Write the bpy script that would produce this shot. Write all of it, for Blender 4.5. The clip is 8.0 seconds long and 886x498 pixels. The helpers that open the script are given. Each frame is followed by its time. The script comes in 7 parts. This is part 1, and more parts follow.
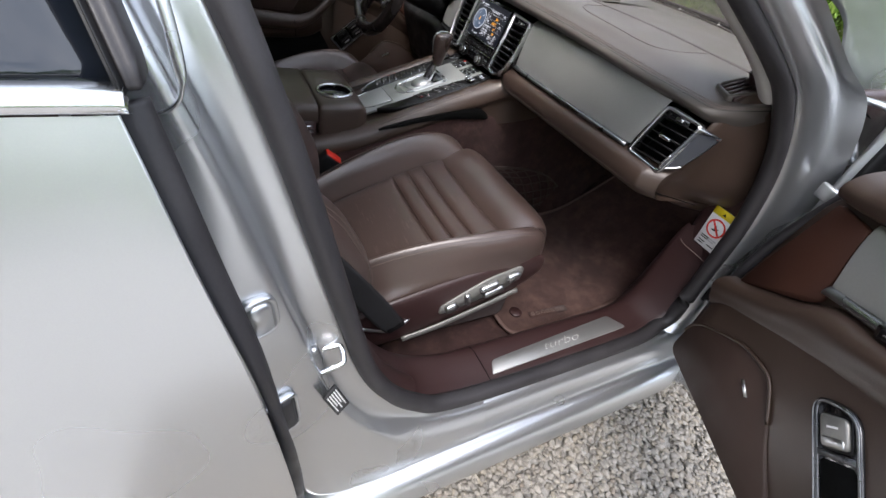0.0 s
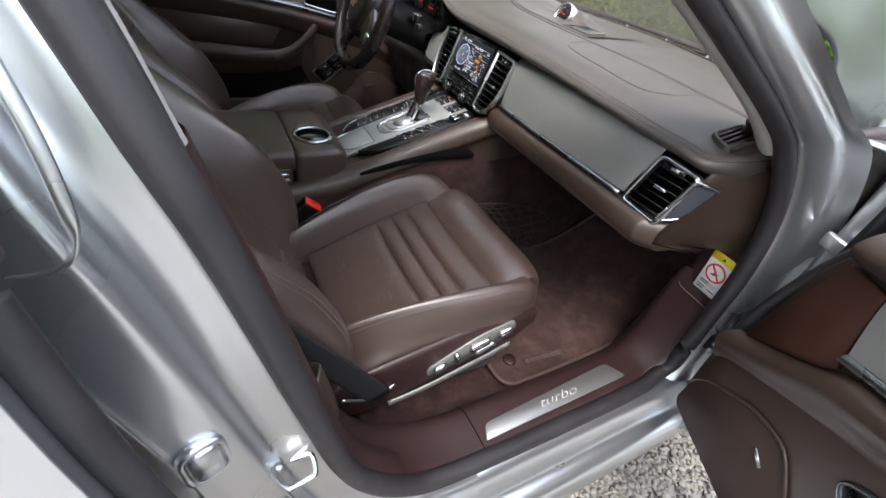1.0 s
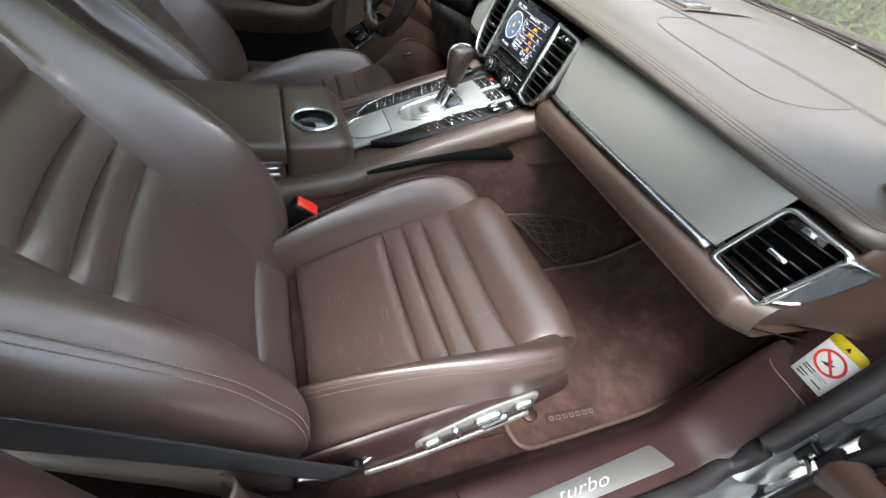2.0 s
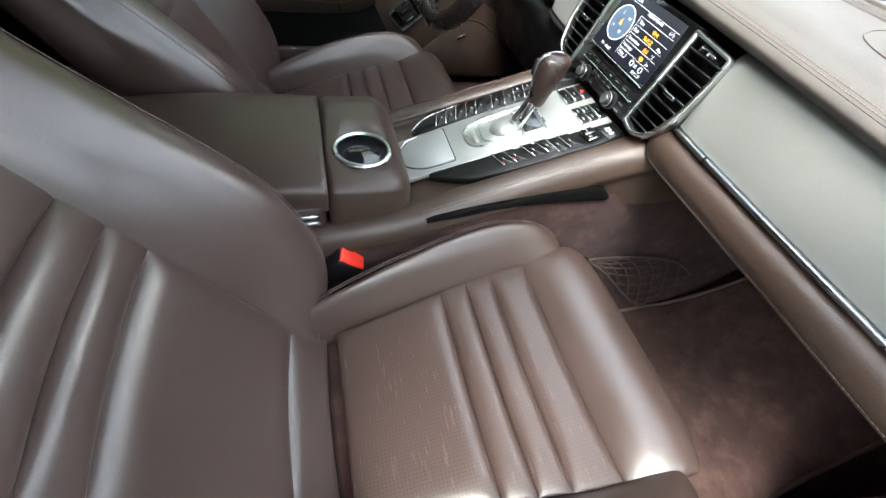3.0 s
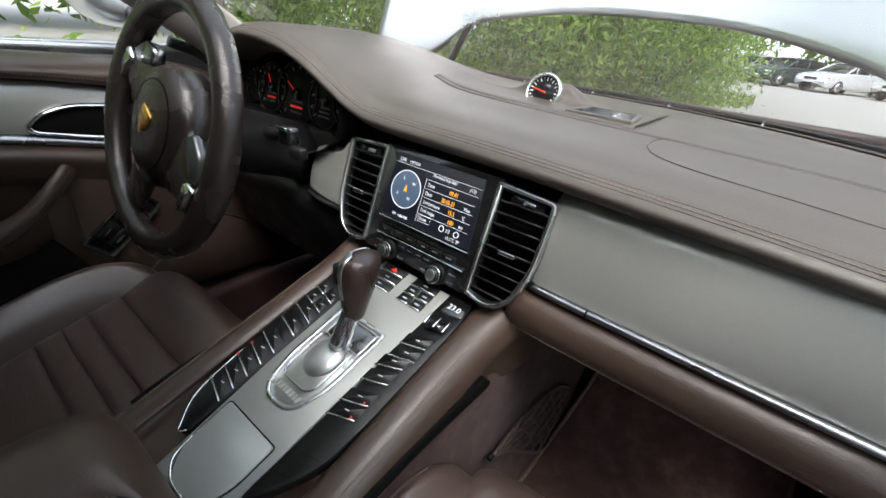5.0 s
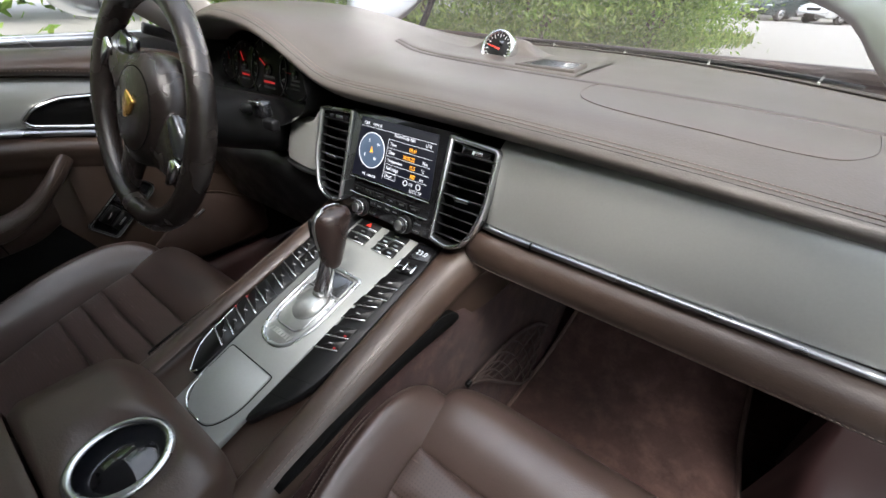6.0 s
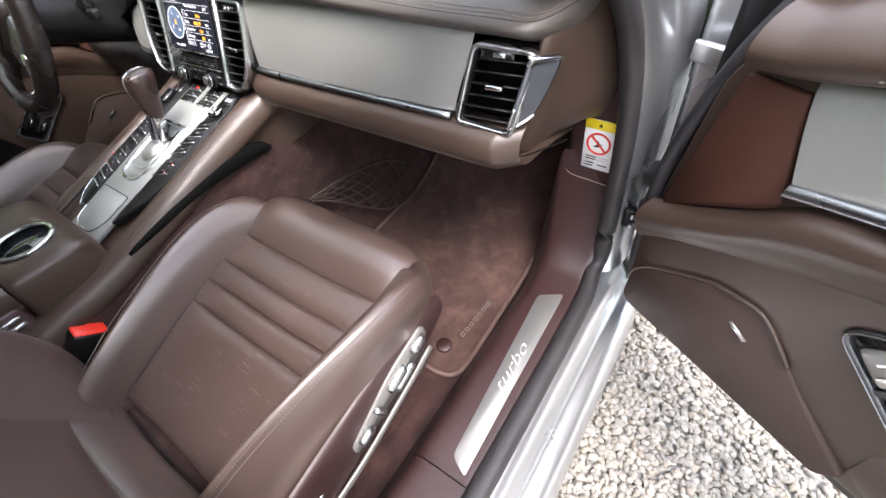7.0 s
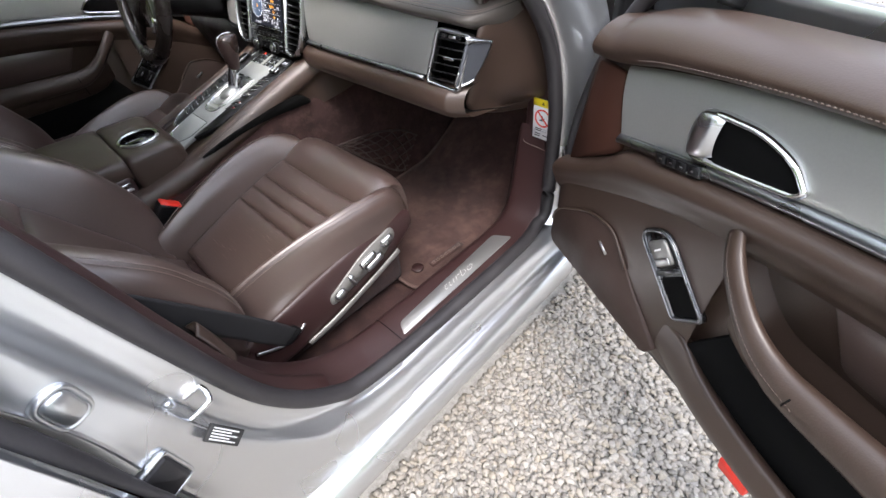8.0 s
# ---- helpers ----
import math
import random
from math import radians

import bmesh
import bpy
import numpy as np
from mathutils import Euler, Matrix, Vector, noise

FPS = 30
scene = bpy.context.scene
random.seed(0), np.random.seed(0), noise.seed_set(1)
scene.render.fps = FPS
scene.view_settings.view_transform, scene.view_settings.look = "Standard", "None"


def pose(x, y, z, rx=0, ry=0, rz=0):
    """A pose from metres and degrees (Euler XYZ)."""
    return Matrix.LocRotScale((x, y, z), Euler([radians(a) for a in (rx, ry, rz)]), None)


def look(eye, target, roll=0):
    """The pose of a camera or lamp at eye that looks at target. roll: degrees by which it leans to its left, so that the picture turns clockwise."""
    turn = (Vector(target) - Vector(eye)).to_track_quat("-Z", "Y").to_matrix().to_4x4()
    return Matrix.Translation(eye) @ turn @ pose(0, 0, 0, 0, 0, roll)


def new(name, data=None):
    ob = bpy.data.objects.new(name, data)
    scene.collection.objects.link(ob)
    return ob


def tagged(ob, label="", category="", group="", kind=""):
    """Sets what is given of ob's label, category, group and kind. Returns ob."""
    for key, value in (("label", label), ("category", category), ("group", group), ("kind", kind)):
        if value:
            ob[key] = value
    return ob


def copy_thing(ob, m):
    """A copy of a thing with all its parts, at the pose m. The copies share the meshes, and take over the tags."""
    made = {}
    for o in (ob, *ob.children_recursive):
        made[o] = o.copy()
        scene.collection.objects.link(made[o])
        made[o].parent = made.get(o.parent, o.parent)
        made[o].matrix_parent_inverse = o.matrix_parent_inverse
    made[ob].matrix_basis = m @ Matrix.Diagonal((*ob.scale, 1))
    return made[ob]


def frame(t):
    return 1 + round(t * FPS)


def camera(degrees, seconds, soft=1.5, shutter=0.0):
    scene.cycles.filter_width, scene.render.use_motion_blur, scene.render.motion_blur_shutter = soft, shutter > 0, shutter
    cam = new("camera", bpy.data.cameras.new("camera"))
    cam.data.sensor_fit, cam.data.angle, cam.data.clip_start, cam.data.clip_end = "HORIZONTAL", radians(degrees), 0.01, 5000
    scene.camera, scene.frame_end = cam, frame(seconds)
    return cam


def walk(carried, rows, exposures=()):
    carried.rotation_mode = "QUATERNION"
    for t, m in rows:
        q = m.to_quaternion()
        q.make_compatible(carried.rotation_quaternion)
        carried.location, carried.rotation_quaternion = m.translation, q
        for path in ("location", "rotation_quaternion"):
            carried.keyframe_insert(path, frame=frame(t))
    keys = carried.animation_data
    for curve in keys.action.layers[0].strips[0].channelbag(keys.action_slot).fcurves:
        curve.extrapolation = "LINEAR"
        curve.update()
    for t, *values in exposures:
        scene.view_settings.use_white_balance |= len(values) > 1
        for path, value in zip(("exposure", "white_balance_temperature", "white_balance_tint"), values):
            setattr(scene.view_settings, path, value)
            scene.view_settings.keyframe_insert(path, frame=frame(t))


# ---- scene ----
cam = camera(93.1, 8.0, soft=1.5)
PATH = [
    (0, (1.153, -0.704, 1.09), (-0.141, 0.145, -0.177), 12.8),
    (0.5, (1.117, -0.678, 1.117), (-0.169, 0.202, -0.136), 14.3),
    (1, (1.067, -0.652, 1.128), (-0.249, 0.234, -0.09), 11.6),
    (1.2, (1.039, -0.661, 1.124), (-0.286, 0.226, -0.083), 11.6),
    (2.3, (0.791, -0.46, 1.085), (-0.471, 0.135, -0.348), 13.5),
    (2.5, (0.731, -0.473, 1.082), (-0.502, 0.099, -0.385), 13.7),
    (3, (0.613, -0.501, 1.079), (-0.596, 0.049, -0.417), 13.3),
    (3.5, (0.495, -0.488, 1.078), (-0.745, 0.364, -0.24), 12.2),
    (4, (0.413, -0.461, 1.041), (-0.751, 0.797, 0.011), 9.7),
    (4.5, (0.359, -0.417, 1.029), (-0.668, 1.06, 0.155), 9.0),
    (4.7, (0.353, -0.402, 1.038), (-0.68, 1.055, 0.138), 7.9),
    (6, (0.445, -0.428, 1.063), (-0.571, 0.933, 0.007), 1.7),
    (6.5, (0.661, -0.426, 1.054), (-0.26, 0.744, -0.281), -4.2),
    (6.6, (0.741, -0.416, 1.057), (-0.18, 0.723, -0.305), -6.1),
    (7, (0.943, -0.412, 1.063), (0.026, 0.652, -0.36), -9.1),
    (7.5, (1.1, -0.497, 1.081), (0.128, 0.498, -0.355), -7.9),
    (8, (1.269, -0.572, 1.106), (0.197, 0.422, -0.258), -5.8),
]

EXPOSURE = [(0.0, 0.78, 6450, 13), (1.2, 1.08, 6450, 11), (2.5, 2.12, 6450, 5), (3.1, 2.15, 6400, 4), (3.5, 1.9, 6350, 4), (4.1, 1.3, 6350, 5), (4.5, 0.85, 6400, 6), (5.8, 0.95, 6550, 10), (6.5, 1.92, 6550, 12), (7.0, 1.92, 6600, 15), (7.5, 1.65, 6500, 12), (8.0, 1.32, 6500, 14)]
walk(cam, [(t, look(eye, target, roll)) for t, eye, target, roll in PATH], EXPOSURE)
SKY, SUN = 0.25, 1.9

# ---- world, sky and sun: a bright overcast morning ----
world = bpy.data.worlds.new("overcast")
scene.world = world
world.use_nodes = True
wn, wl = world.node_tree.nodes, world.node_tree.links
bg = wn["Background"]
sky = wn.new("ShaderNodeTexSky")
sky.sky_type = "NISHITA"
sky.sun_disc = False
sky.sun_elevation, sky.sun_rotation = radians(59), radians(125)
sky.air_density, sky.dust_density, sky.ozone_density = 1.0, 4.0, 0.6
sky_mix = wn.new("ShaderNodeMix")
sky_mix.data_type = "RGBA"
sky_mix.inputs[0].default_value = 0.75
wl.new(sky.outputs[0], sky_mix.inputs[6])
cloud_at, cloud, cloud_range, cloud_tint = wn.new("ShaderNodeTexCoord"), wn.new("ShaderNodeTexNoise"), wn.new("ShaderNodeMapRange"), wn.new("ShaderNodeMix")
cloud.inputs["Scale"].default_value, cloud.inputs["Detail"].default_value = 2.6, 5
wl.new(cloud_at.outputs["Generated"], cloud.inputs["Vector"])
wl.new(cloud.outputs[0], cloud_range.inputs[0])
cloud_range.inputs[1].default_value, cloud_range.inputs[2].default_value = 0.35, 0.62
cloud_tint.data_type = "RGBA"
wl.new(cloud_range.outputs[0], cloud_tint.inputs[0])
cloud_tint.inputs[6].default_value, cloud_tint.inputs[7].default_value = (3.9, 4.5, 5.4, 1), (6.9, 7.3, 8.0, 1)
wl.new(cloud_tint.outputs[2], sky_mix.inputs[7])
wl.new(sky_mix.outputs[2], bg.inputs[0])
bg.inputs[1].default_value = SKY
sun = new("sun", bpy.data.lights.new("sun", "SUN"))
sun.data.energy, sun.data.angle, sun.data.color = SUN, radians(24), (1.0, 0.97, 0.93)
sun.matrix_world = look((4.4, -3.1, 9.2), (0.0, 0.0, 0.4))

# ---- materials ----
def mat(name, color, rough=0.5, metal=0.0, var=0.15, scale=12.0, fine=300.0, bump=0.0, bscale=None, kind="noise",
        coat=0.0, rvar=0.1, spec=0.5, sheen=0.0, mark=None, aniso=None, coat_rough=0.06):
    """A principled material with two scales of colour noise, worn roughness and a fine relief."""
    m = bpy.data.materials.new(name)
    m.use_nodes = True
    n, l = m.node_tree.nodes, m.node_tree.links
    b = n["Principled BSDF"]
    tc = n.new("ShaderNodeTexCoord")
    big, small = n.new("ShaderNodeTexNoise"), n.new("ShaderNodeTexNoise")
    src = tc.outputs["Object"]
    if aniso:
        mp = n.new("ShaderNodeMapping")
        mp.inputs["Scale"].default_value = aniso
        l.new(src, mp.inputs[0])
        l.new(mp.outputs[0], small.inputs["Vector"])
    else:
        l.new(src, small.inputs["Vector"])
    l.new(src, big.inputs["Vector"])
    big.inputs["Scale"].default_value, big.inputs["Detail"].default_value = scale, (5 if bump >= 0.4 or mark else 1.5)
    small.inputs["Scale"].default_value, small.inputs["Detail"].default_value = fine, 3
    mix = n.new("ShaderNodeMath")
    mix.operation = "MULTIPLY_ADD"
    l.new(big.outputs[0], mix.inputs[0])
    mix.inputs[1].default_value = 0.6
    half = n.new("ShaderNodeMath")
    half.operation = "MULTIPLY"
    l.new(small.outputs[0], half.inputs[0])
    half.inputs[1].default_value = 0.4
    l.new(half.outputs[0], mix.inputs[2])
    ramp = n.new("ShaderNodeMapRange")
    l.new(mix.outputs[0], ramp.inputs[0])
    ramp.inputs[1].default_value, ramp.inputs[2].default_value = 0.3, 0.7
    tint = n.new("ShaderNodeMix")
    tint.data_type = "RGBA"
    l.new(ramp.outputs[0], tint.inputs[0])
    lo = [max(0.0, c * (1 - var)) for c in color]
    hi = [min(1.0, c * (1 + var)) for c in color]
    tint.inputs[6].default_value, tint.inputs[7].default_value = (*lo, 1), (*hi, 1)
    out = tint.outputs[2]
    if mark:
        mcol, msc, lo_t, hi_t, amount = mark
        mk = n.new("ShaderNodeTexNoise")
        mk.inputs["Scale"].default_value, mk.inputs["Detail"].default_value = msc, 6
        mk.inputs["Roughness"].default_value = 0.7
        l.new(src, mk.inputs["Vector"])
        mr = n.new("ShaderNodeMapRange")
        l.new(mk.outputs[0], mr.inputs[0])
        mr.inputs[1].default_value, mr.inputs[2].default_value, mr.inputs[4].default_value = lo_t, hi_t, amount
        t2 = n.new("ShaderNodeMix")
        t2.data_type = "RGBA"
        l.new(mr.outputs[0], t2.inputs[0])
        l.new(out, t2.inputs[6])
        t2.inputs[7].default_value = (*mcol, 1)
        out = t2.outputs[2]
    l.new(out, b.inputs["Base Color"])
    rr = n.new("ShaderNodeMapRange")
    l.new(big.outputs[0], rr.inputs[0])
    rr.inputs[1].default_value, rr.inputs[2].default_value = 0.3, 0.7
    rr.inputs[3].default_value, rr.inputs[4].default_value = max(0.02, rough - rvar), min(1, rough + rvar)
    l.new(rr.outputs[0], b.inputs["Roughness"])
    b.inputs["Metallic"].default_value = metal
    b.inputs["Coat Weight"].default_value = coat
    b.inputs["Coat Roughness"].default_value = coat_rough
    b.inputs["Specular IOR Level"].default_value = spec
    if sheen:
        b.inputs["Sheen Weight"].default_value = sheen
        b.inputs["Sheen Roughness"].default_value = 0.6
    if bump:
        bp = n.new("ShaderNodeBump")
        bp.inputs["Strength"].default_value, bp.inputs["Distance"].default_value = bump, 0.001
        if kind == "noise":
            tx = n.new("ShaderNodeTexNoise")
            tx.inputs["Detail"].default_value = 4
            o = tx.outputs[0]
        else:
            tx = n.new("ShaderNodeTexVoronoi")
            o = tx.outputs["Distance"]
        tx.inputs["Scale"].default_value = bscale or fine
        l.new(src, tx.inputs["Vector"])
        l.new(o, bp.inputs["Height"])
        l.new(bp.outputs[0], b.inputs["Normal"])
    return m


def glow(name, color, strength):
    m = bpy.data.materials.new(name)
    m.use_nodes = True
    b = m.node_tree.nodes["Principled BSDF"]
    b.inputs["Base Color"].default_value = (*[c * 0.2 for c in color], 1)
    b.inputs["Emission Color"].default_value = (*color, 1)
    b.inputs["Emission Strength"].default_value = strength
    b.inputs["Roughness"].default_value = 0.4
    return m


def clear(name, color=(1, 1, 1), rough=0.0):
    m = bpy.data.materials.new(name)
    m.use_nodes = True
    b = m.node_tree.nodes["Principled BSDF"]
    b.inputs["Base Color"].default_value = (*color, 1)
    b.inputs["Transmission Weight"].default_value = 1
    b.inputs["Roughness"].default_value = rough
    b.inputs["IOR"].default_value = 1.45
    return m


LEATHER = mat("leather", (0.043, 0.0275, 0.0205), 0.40, var=0.10, scale=9, fine=260, bump=0.10, bscale=480, kind="voronoi", rvar=0.04)
LEATHER_SEAT = mat("seat_leather", (0.064, 0.042, 0.0355), 0.36, var=0.10, scale=8, fine=220, bump=0.09, bscale=420, kind="voronoi", rvar=0.04, spec=0.75, coat=0.22, coat_rough=0.22)
DASH = mat("dash_leather", (0.066, 0.057, 0.050), 0.46, var=0.12, scale=7, fine=260, bump=0.15, bscale=480, kind="voronoi", rvar=0.05, spec=0.38)
PLASTIC = mat("brown_plastic", (0.033, 0.0155, 0.0150), 0.42, var=0.12, scale=10, fine=600, bump=0.15, bscale=700, kind="voronoi")
SPEAKER = mat("brown_grille", (0.048, 0.017, 0.010), 0.7, var=0.10, scale=15, fine=400, bump=0.12, bscale=650, kind="voronoi", spec=0.25)
CARPET = mat("carpet", (0.036, 0.0180, 0.0170), 0.95, var=0.5, scale=20, fine=420, bump=1.0, bscale=700, rvar=0.03, spec=0.12, sheen=0.06,
             mark=((0.085, 0.046, 0.037), 26, 0.48, 0.70, 0.75))
MATCARPET = mat("mat_carpet", (0.050, 0.0265, 0.0225), 0.95, var=0.4, scale=16, fine=500, bump=1.0, bscale=800, rvar=0.03, spec=0.12, sheen=0.08,
                mark=((0.105, 0.062, 0.051), 14, 0.46, 0.68, 0.7))
BINDING = mat("mat_binding", (0.11, 0.068, 0.058), 0.85, var=0.2, fine=500, bump=0.5)
SPEAKER_LOW = mat("dark_brown_grille", (0.028, 0.0135, 0.009), 0.65, var=0.15, scale=15, fine=500, bump=0.5, bscale=650)
GUN = mat("dark_satin", (0.30, 0.31, 0.325), 0.30, metal=1, var=0.06, rvar=0.06)
FIN = mat("fin_silver", (0.13, 0.14, 0.16), 0.10, metal=0.6, var=0.04, coat=0.4, rvar=0.04)
STITCH = mat("thread", (0.15, 0.115, 0.10), 0.8, var=0.1)
TRIM = mat("silver_trim", (0.40, 0.405, 0.38), 0.42, metal=0.6, var=0.05, scale=6, fine=300, rvar=0.05, bump=0.04, bscale=900)
ALU = mat("brushed_aluminium", (0.40, 0.40, 0.39), 0.44, metal=0.75, var=0.07, scale=10, fine=120, aniso=(30, 1.5, 30), rvar=0.06)
CHROME = mat("chrome", (0.72, 0.73, 0.74), 0.14, metal=1, var=0.04, rvar=0.05)
SATIN = mat("satin_chrome", (0.55, 0.56, 0.57), 0.28, metal=1, var=0.05, rvar=0.06)
PAINT = mat("silver_paint", (0.64, 0.655, 0.672), 0.29, metal=0.9, var=0.03, scale=5, fine=900, coat=0.7, rvar=0.03, coat_rough=0.03)
RUBBER = mat("rubber_seal", (0.026, 0.024, 0.026), 0.5, var=0.2, scale=20, fine=300, bump=0.15)
BLACK = mat("black_plastic", (0.006, 0.006, 0.0065), 0.42, var=0.2, scale=25, fine=500, bump=0.1, bscale=900, spec=0.28)
GLOSS = mat("gloss_black", (0.008, 0.008, 0.009), 0.12, var=0.2, coat=0.4, rvar=0.05)
# near black for joints and wells; on flat sheets it paints a hollow's shade
GAP_SHADE = mat("dark_cavity", (0.004, 0.004, 0.004), 0.9, var=0.2, spec=0.08)
PLATE = mat("console_silver", (0.31, 0.32, 0.305), 0.48, metal=0.3, var=0.05, scale=6, fine=300, rvar=0.05, bump=0.04, bscale=900)
RING = mat("dark_ring", (0.11, 0.112, 0.118), 0.28, metal=0.9, var=0.08)
WEB = mat("belt_webbing", (0.014, 0.014, 0.016), 0.7, var=0.2, fine=600, bump=0.6, bscale=800)
RED = mat("red_plastic", (0.72, 0.035, 0.02), 0.4, var=0.08)
WHITE = mat("white_print", (0.75, 0.75, 0.74), 0.5, var=0.05)
YELLOW = mat("yellow_print", (0.80, 0.62, 0.02), 0.5, var=0.05)
INK = mat("black_print", (0.02, 0.02, 0.02), 0.5, var=0.1)
PANELGREY = mat("panel_grey", (0.20, 0.195, 0.185), 0.38, metal=0.4, var=0.06)
PILLAR = mat("pillar_fabric", (0.36, 0.34, 0.32), 0.9, var=0.08, fine=500, bump=0.4)
HEADLINER = mat("headliner", (0.30, 0.28, 0.26), 0.95, var=0.06, fine=500, bump=0.3)
STONE = mat("gravel_bed", (0.32, 0.31, 0.29), 0.85, var=0.3, scale=90, fine=260, bump=1.0, bscale=120, kind="voronoi")
GLASS = clear("window_glass")
TINT = mat("tinted_glass", (0.006, 0.008, 0.012), 0.05, var=0.05, coat=1.0, rvar=0.02)


def perforated():
    """Seat leather with rows of fine holes, whitish creases and wear."""
    m = LEATHER_SEAT.copy()
    m.name = "perforated_leather"
    m.node_tree.nodes["Principled BSDF"].inputs["Specular IOR Level"].default_value = 0.4
    n, l = m.node_tree.nodes, m.node_tree.links
    b = n["Principled BSDF"]
    tc = next(k for k in n if k.type == "TEX_COORD")
    vo = n.new("ShaderNodeTexVoronoi")
    vo.voronoi_dimensions = "2D"
    vo.inputs["Scale"].default_value, vo.inputs["Randomness"].default_value = 200, 0.0
    l.new(tc.outputs["Object"], vo.inputs["Vector"])
    hole = n.new("ShaderNodeMapRange")
    hole.inputs[1].default_value, hole.inputs[2].default_value = 0.17, 0.26
    l.new(vo.outputs["Distance"], hole.inputs[0])
    wave = n.new("ShaderNodeTexNoise")
    mp = n.new("ShaderNodeMapping")
    mp.inputs["Scale"].default_value = (30, 260, 40)
    mp.inputs["Rotation"].default_value = (0, 0, 0.5)
    l.new(tc.outputs["Object"], mp.inputs[0])
    l.new(mp.outputs[0], wave.inputs["Vector"])
    wave.inputs["Detail"].default_value, wave.inputs["Scale"].default_value = 3, 1.0
    crease = n.new("ShaderNodeMapRange")
    crease.inputs[1].default_value, crease.inputs[2].default_value, crease.inputs[4].default_value = 0.63, 0.70, 0.55
    l.new(wave.outputs[0], crease.inputs[0])
    old = b.inputs["Base Color"].links[0].from_socket
    pale = n.new("ShaderNodeMix")
    pale.data_type = "RGBA"
    l.new(crease.outputs[0], pale.inputs[0])
    l.new(old, pale.inputs[6])
    pale.inputs[7].default_value = (0.13, 0.095, 0.085, 1)
    dark = n.new("ShaderNodeMix")
    dark.data_type, dark.blend_type = "RGBA", "MULTIPLY"
    dark.inputs[0].default_value = 0.3
    l.new(pale.outputs[2], dark.inputs[6])
    l.new(hole.outputs[0], dark.inputs[7])
    l.new(dark.outputs[2], b.inputs["Base Color"])
    return m


PERFORATED = perforated()


# ---- mesh tools ----
def part(name, data, material, parent=None, label="", smooth=True):
    """Links a bmesh or a mesh as one object, under a thing or a part."""
    if isinstance(data, bmesh.types.BMesh):
        me = bpy.data.meshes.new(name)
        bmesh.ops.recalc_face_normals(data, faces=data.faces)
        data.to_mesh(me)
        data.free()
    else:
        me = data
    if smooth:
        me.shade_smooth()
    if material:
        me.materials.clear()
        me.materials.append(material)
    ob = new(name, me)
    if parent:
        ob.parent = parent
    if label:
        tagged(ob, label)
    return ob


def thing(name, label, category, at=(0, 0, 0), group="", kind=""):
    ob = new(name)
    ob.empty_display_size = 0.05
    ob["at"] = at
    return tagged(ob, label, category, group, kind)


def crisp(ob, angle=35):
    """Sharp edges stay sharp under smooth shading."""
    ob.data.set_sharp_from_angle(angle=radians(angle))
    return ob


def solid(ob, thick, offset=-1.0):
    mod = ob.modifiers.new("thickness", "SOLIDIFY")
    mod.thickness, mod.offset = thick, offset
    return ob


def spline(pts, k, closed=False):
    """Catmull-Rom through pts (n x d), k steps a span."""
    p = np.asarray(pts, float)
    n = len(p)
    out = []
    for i in range(n if closed else n - 1):
        if closed:
            a, b, c, d = p[(i - 1) % n], p[i], p[(i + 1) % n], p[(i + 2) % n]
        else:
            a, b, c, d = p[max(i - 1, 0)], p[i], p[i + 1], p[min(i + 2, n - 1)]
        for j in range(k):
            t = j / k
            out.append(0.5 * (2 * b + (c - a) * t + (2 * a - 5 * b + 4 * c - d) * t * t + (3 * b - a - 3 * c + d) * t ** 3))
    if not closed:
        out.append(p[-1])
    return np.array(out)


def sheet(ctrl, ku=6, kv=6, cu=False, cv=False):
    """A smooth grid through a few control rows."""
    g = np.asarray(ctrl, float)
    m, n, _ = g.shape
    g = spline(g.reshape(m, -1), ku, cu) if ku > 1 else g.reshape(m, -1)
    g = g.reshape(-1, n, 3).transpose(1, 0, 2)
    q = spline(g.reshape(n, -1), kv, cv) if kv > 1 else g.reshape(n, -1)
    return q.reshape(-1, g.shape[1], 3).transpose(1, 0, 2)


def skin(grid, cu=False, cv=False, cap=False):
    """A mesh from a grid of points; cap closes the two ends of the rows."""
    g = np.asarray(grid)
    m, n, _ = g.shape
    v = g.reshape(-1, 3).tolist()
    f = []
    for i in range(m if cu else m - 1):
        for j in range(n if cv else n - 1):
            i2, j2 = (i + 1) % m, (j + 1) % n
            f.append((i * n + j, i2 * n + j, i2 * n + j2, i * n + j2))
    if cap:
        for i in (0, m - 1):
            c = len(v)
            v.append(g[i].mean(0).tolist())
            for j in range(n if cv else n - 1):
                a, b = i * n + j, i * n + (j + 1) % n
                f.append((a, b, c) if i else (b, a, c))
    bm = bmesh.new()
    bv = [bm.verts.new(p) for p in v]
    for q in f:
        try:
            bm.faces.new([bv[k] for k in q])
        except ValueError:
            pass
    bmesh.ops.remove_doubles(bm, verts=bm.verts, dist=1e-5)
    return bm


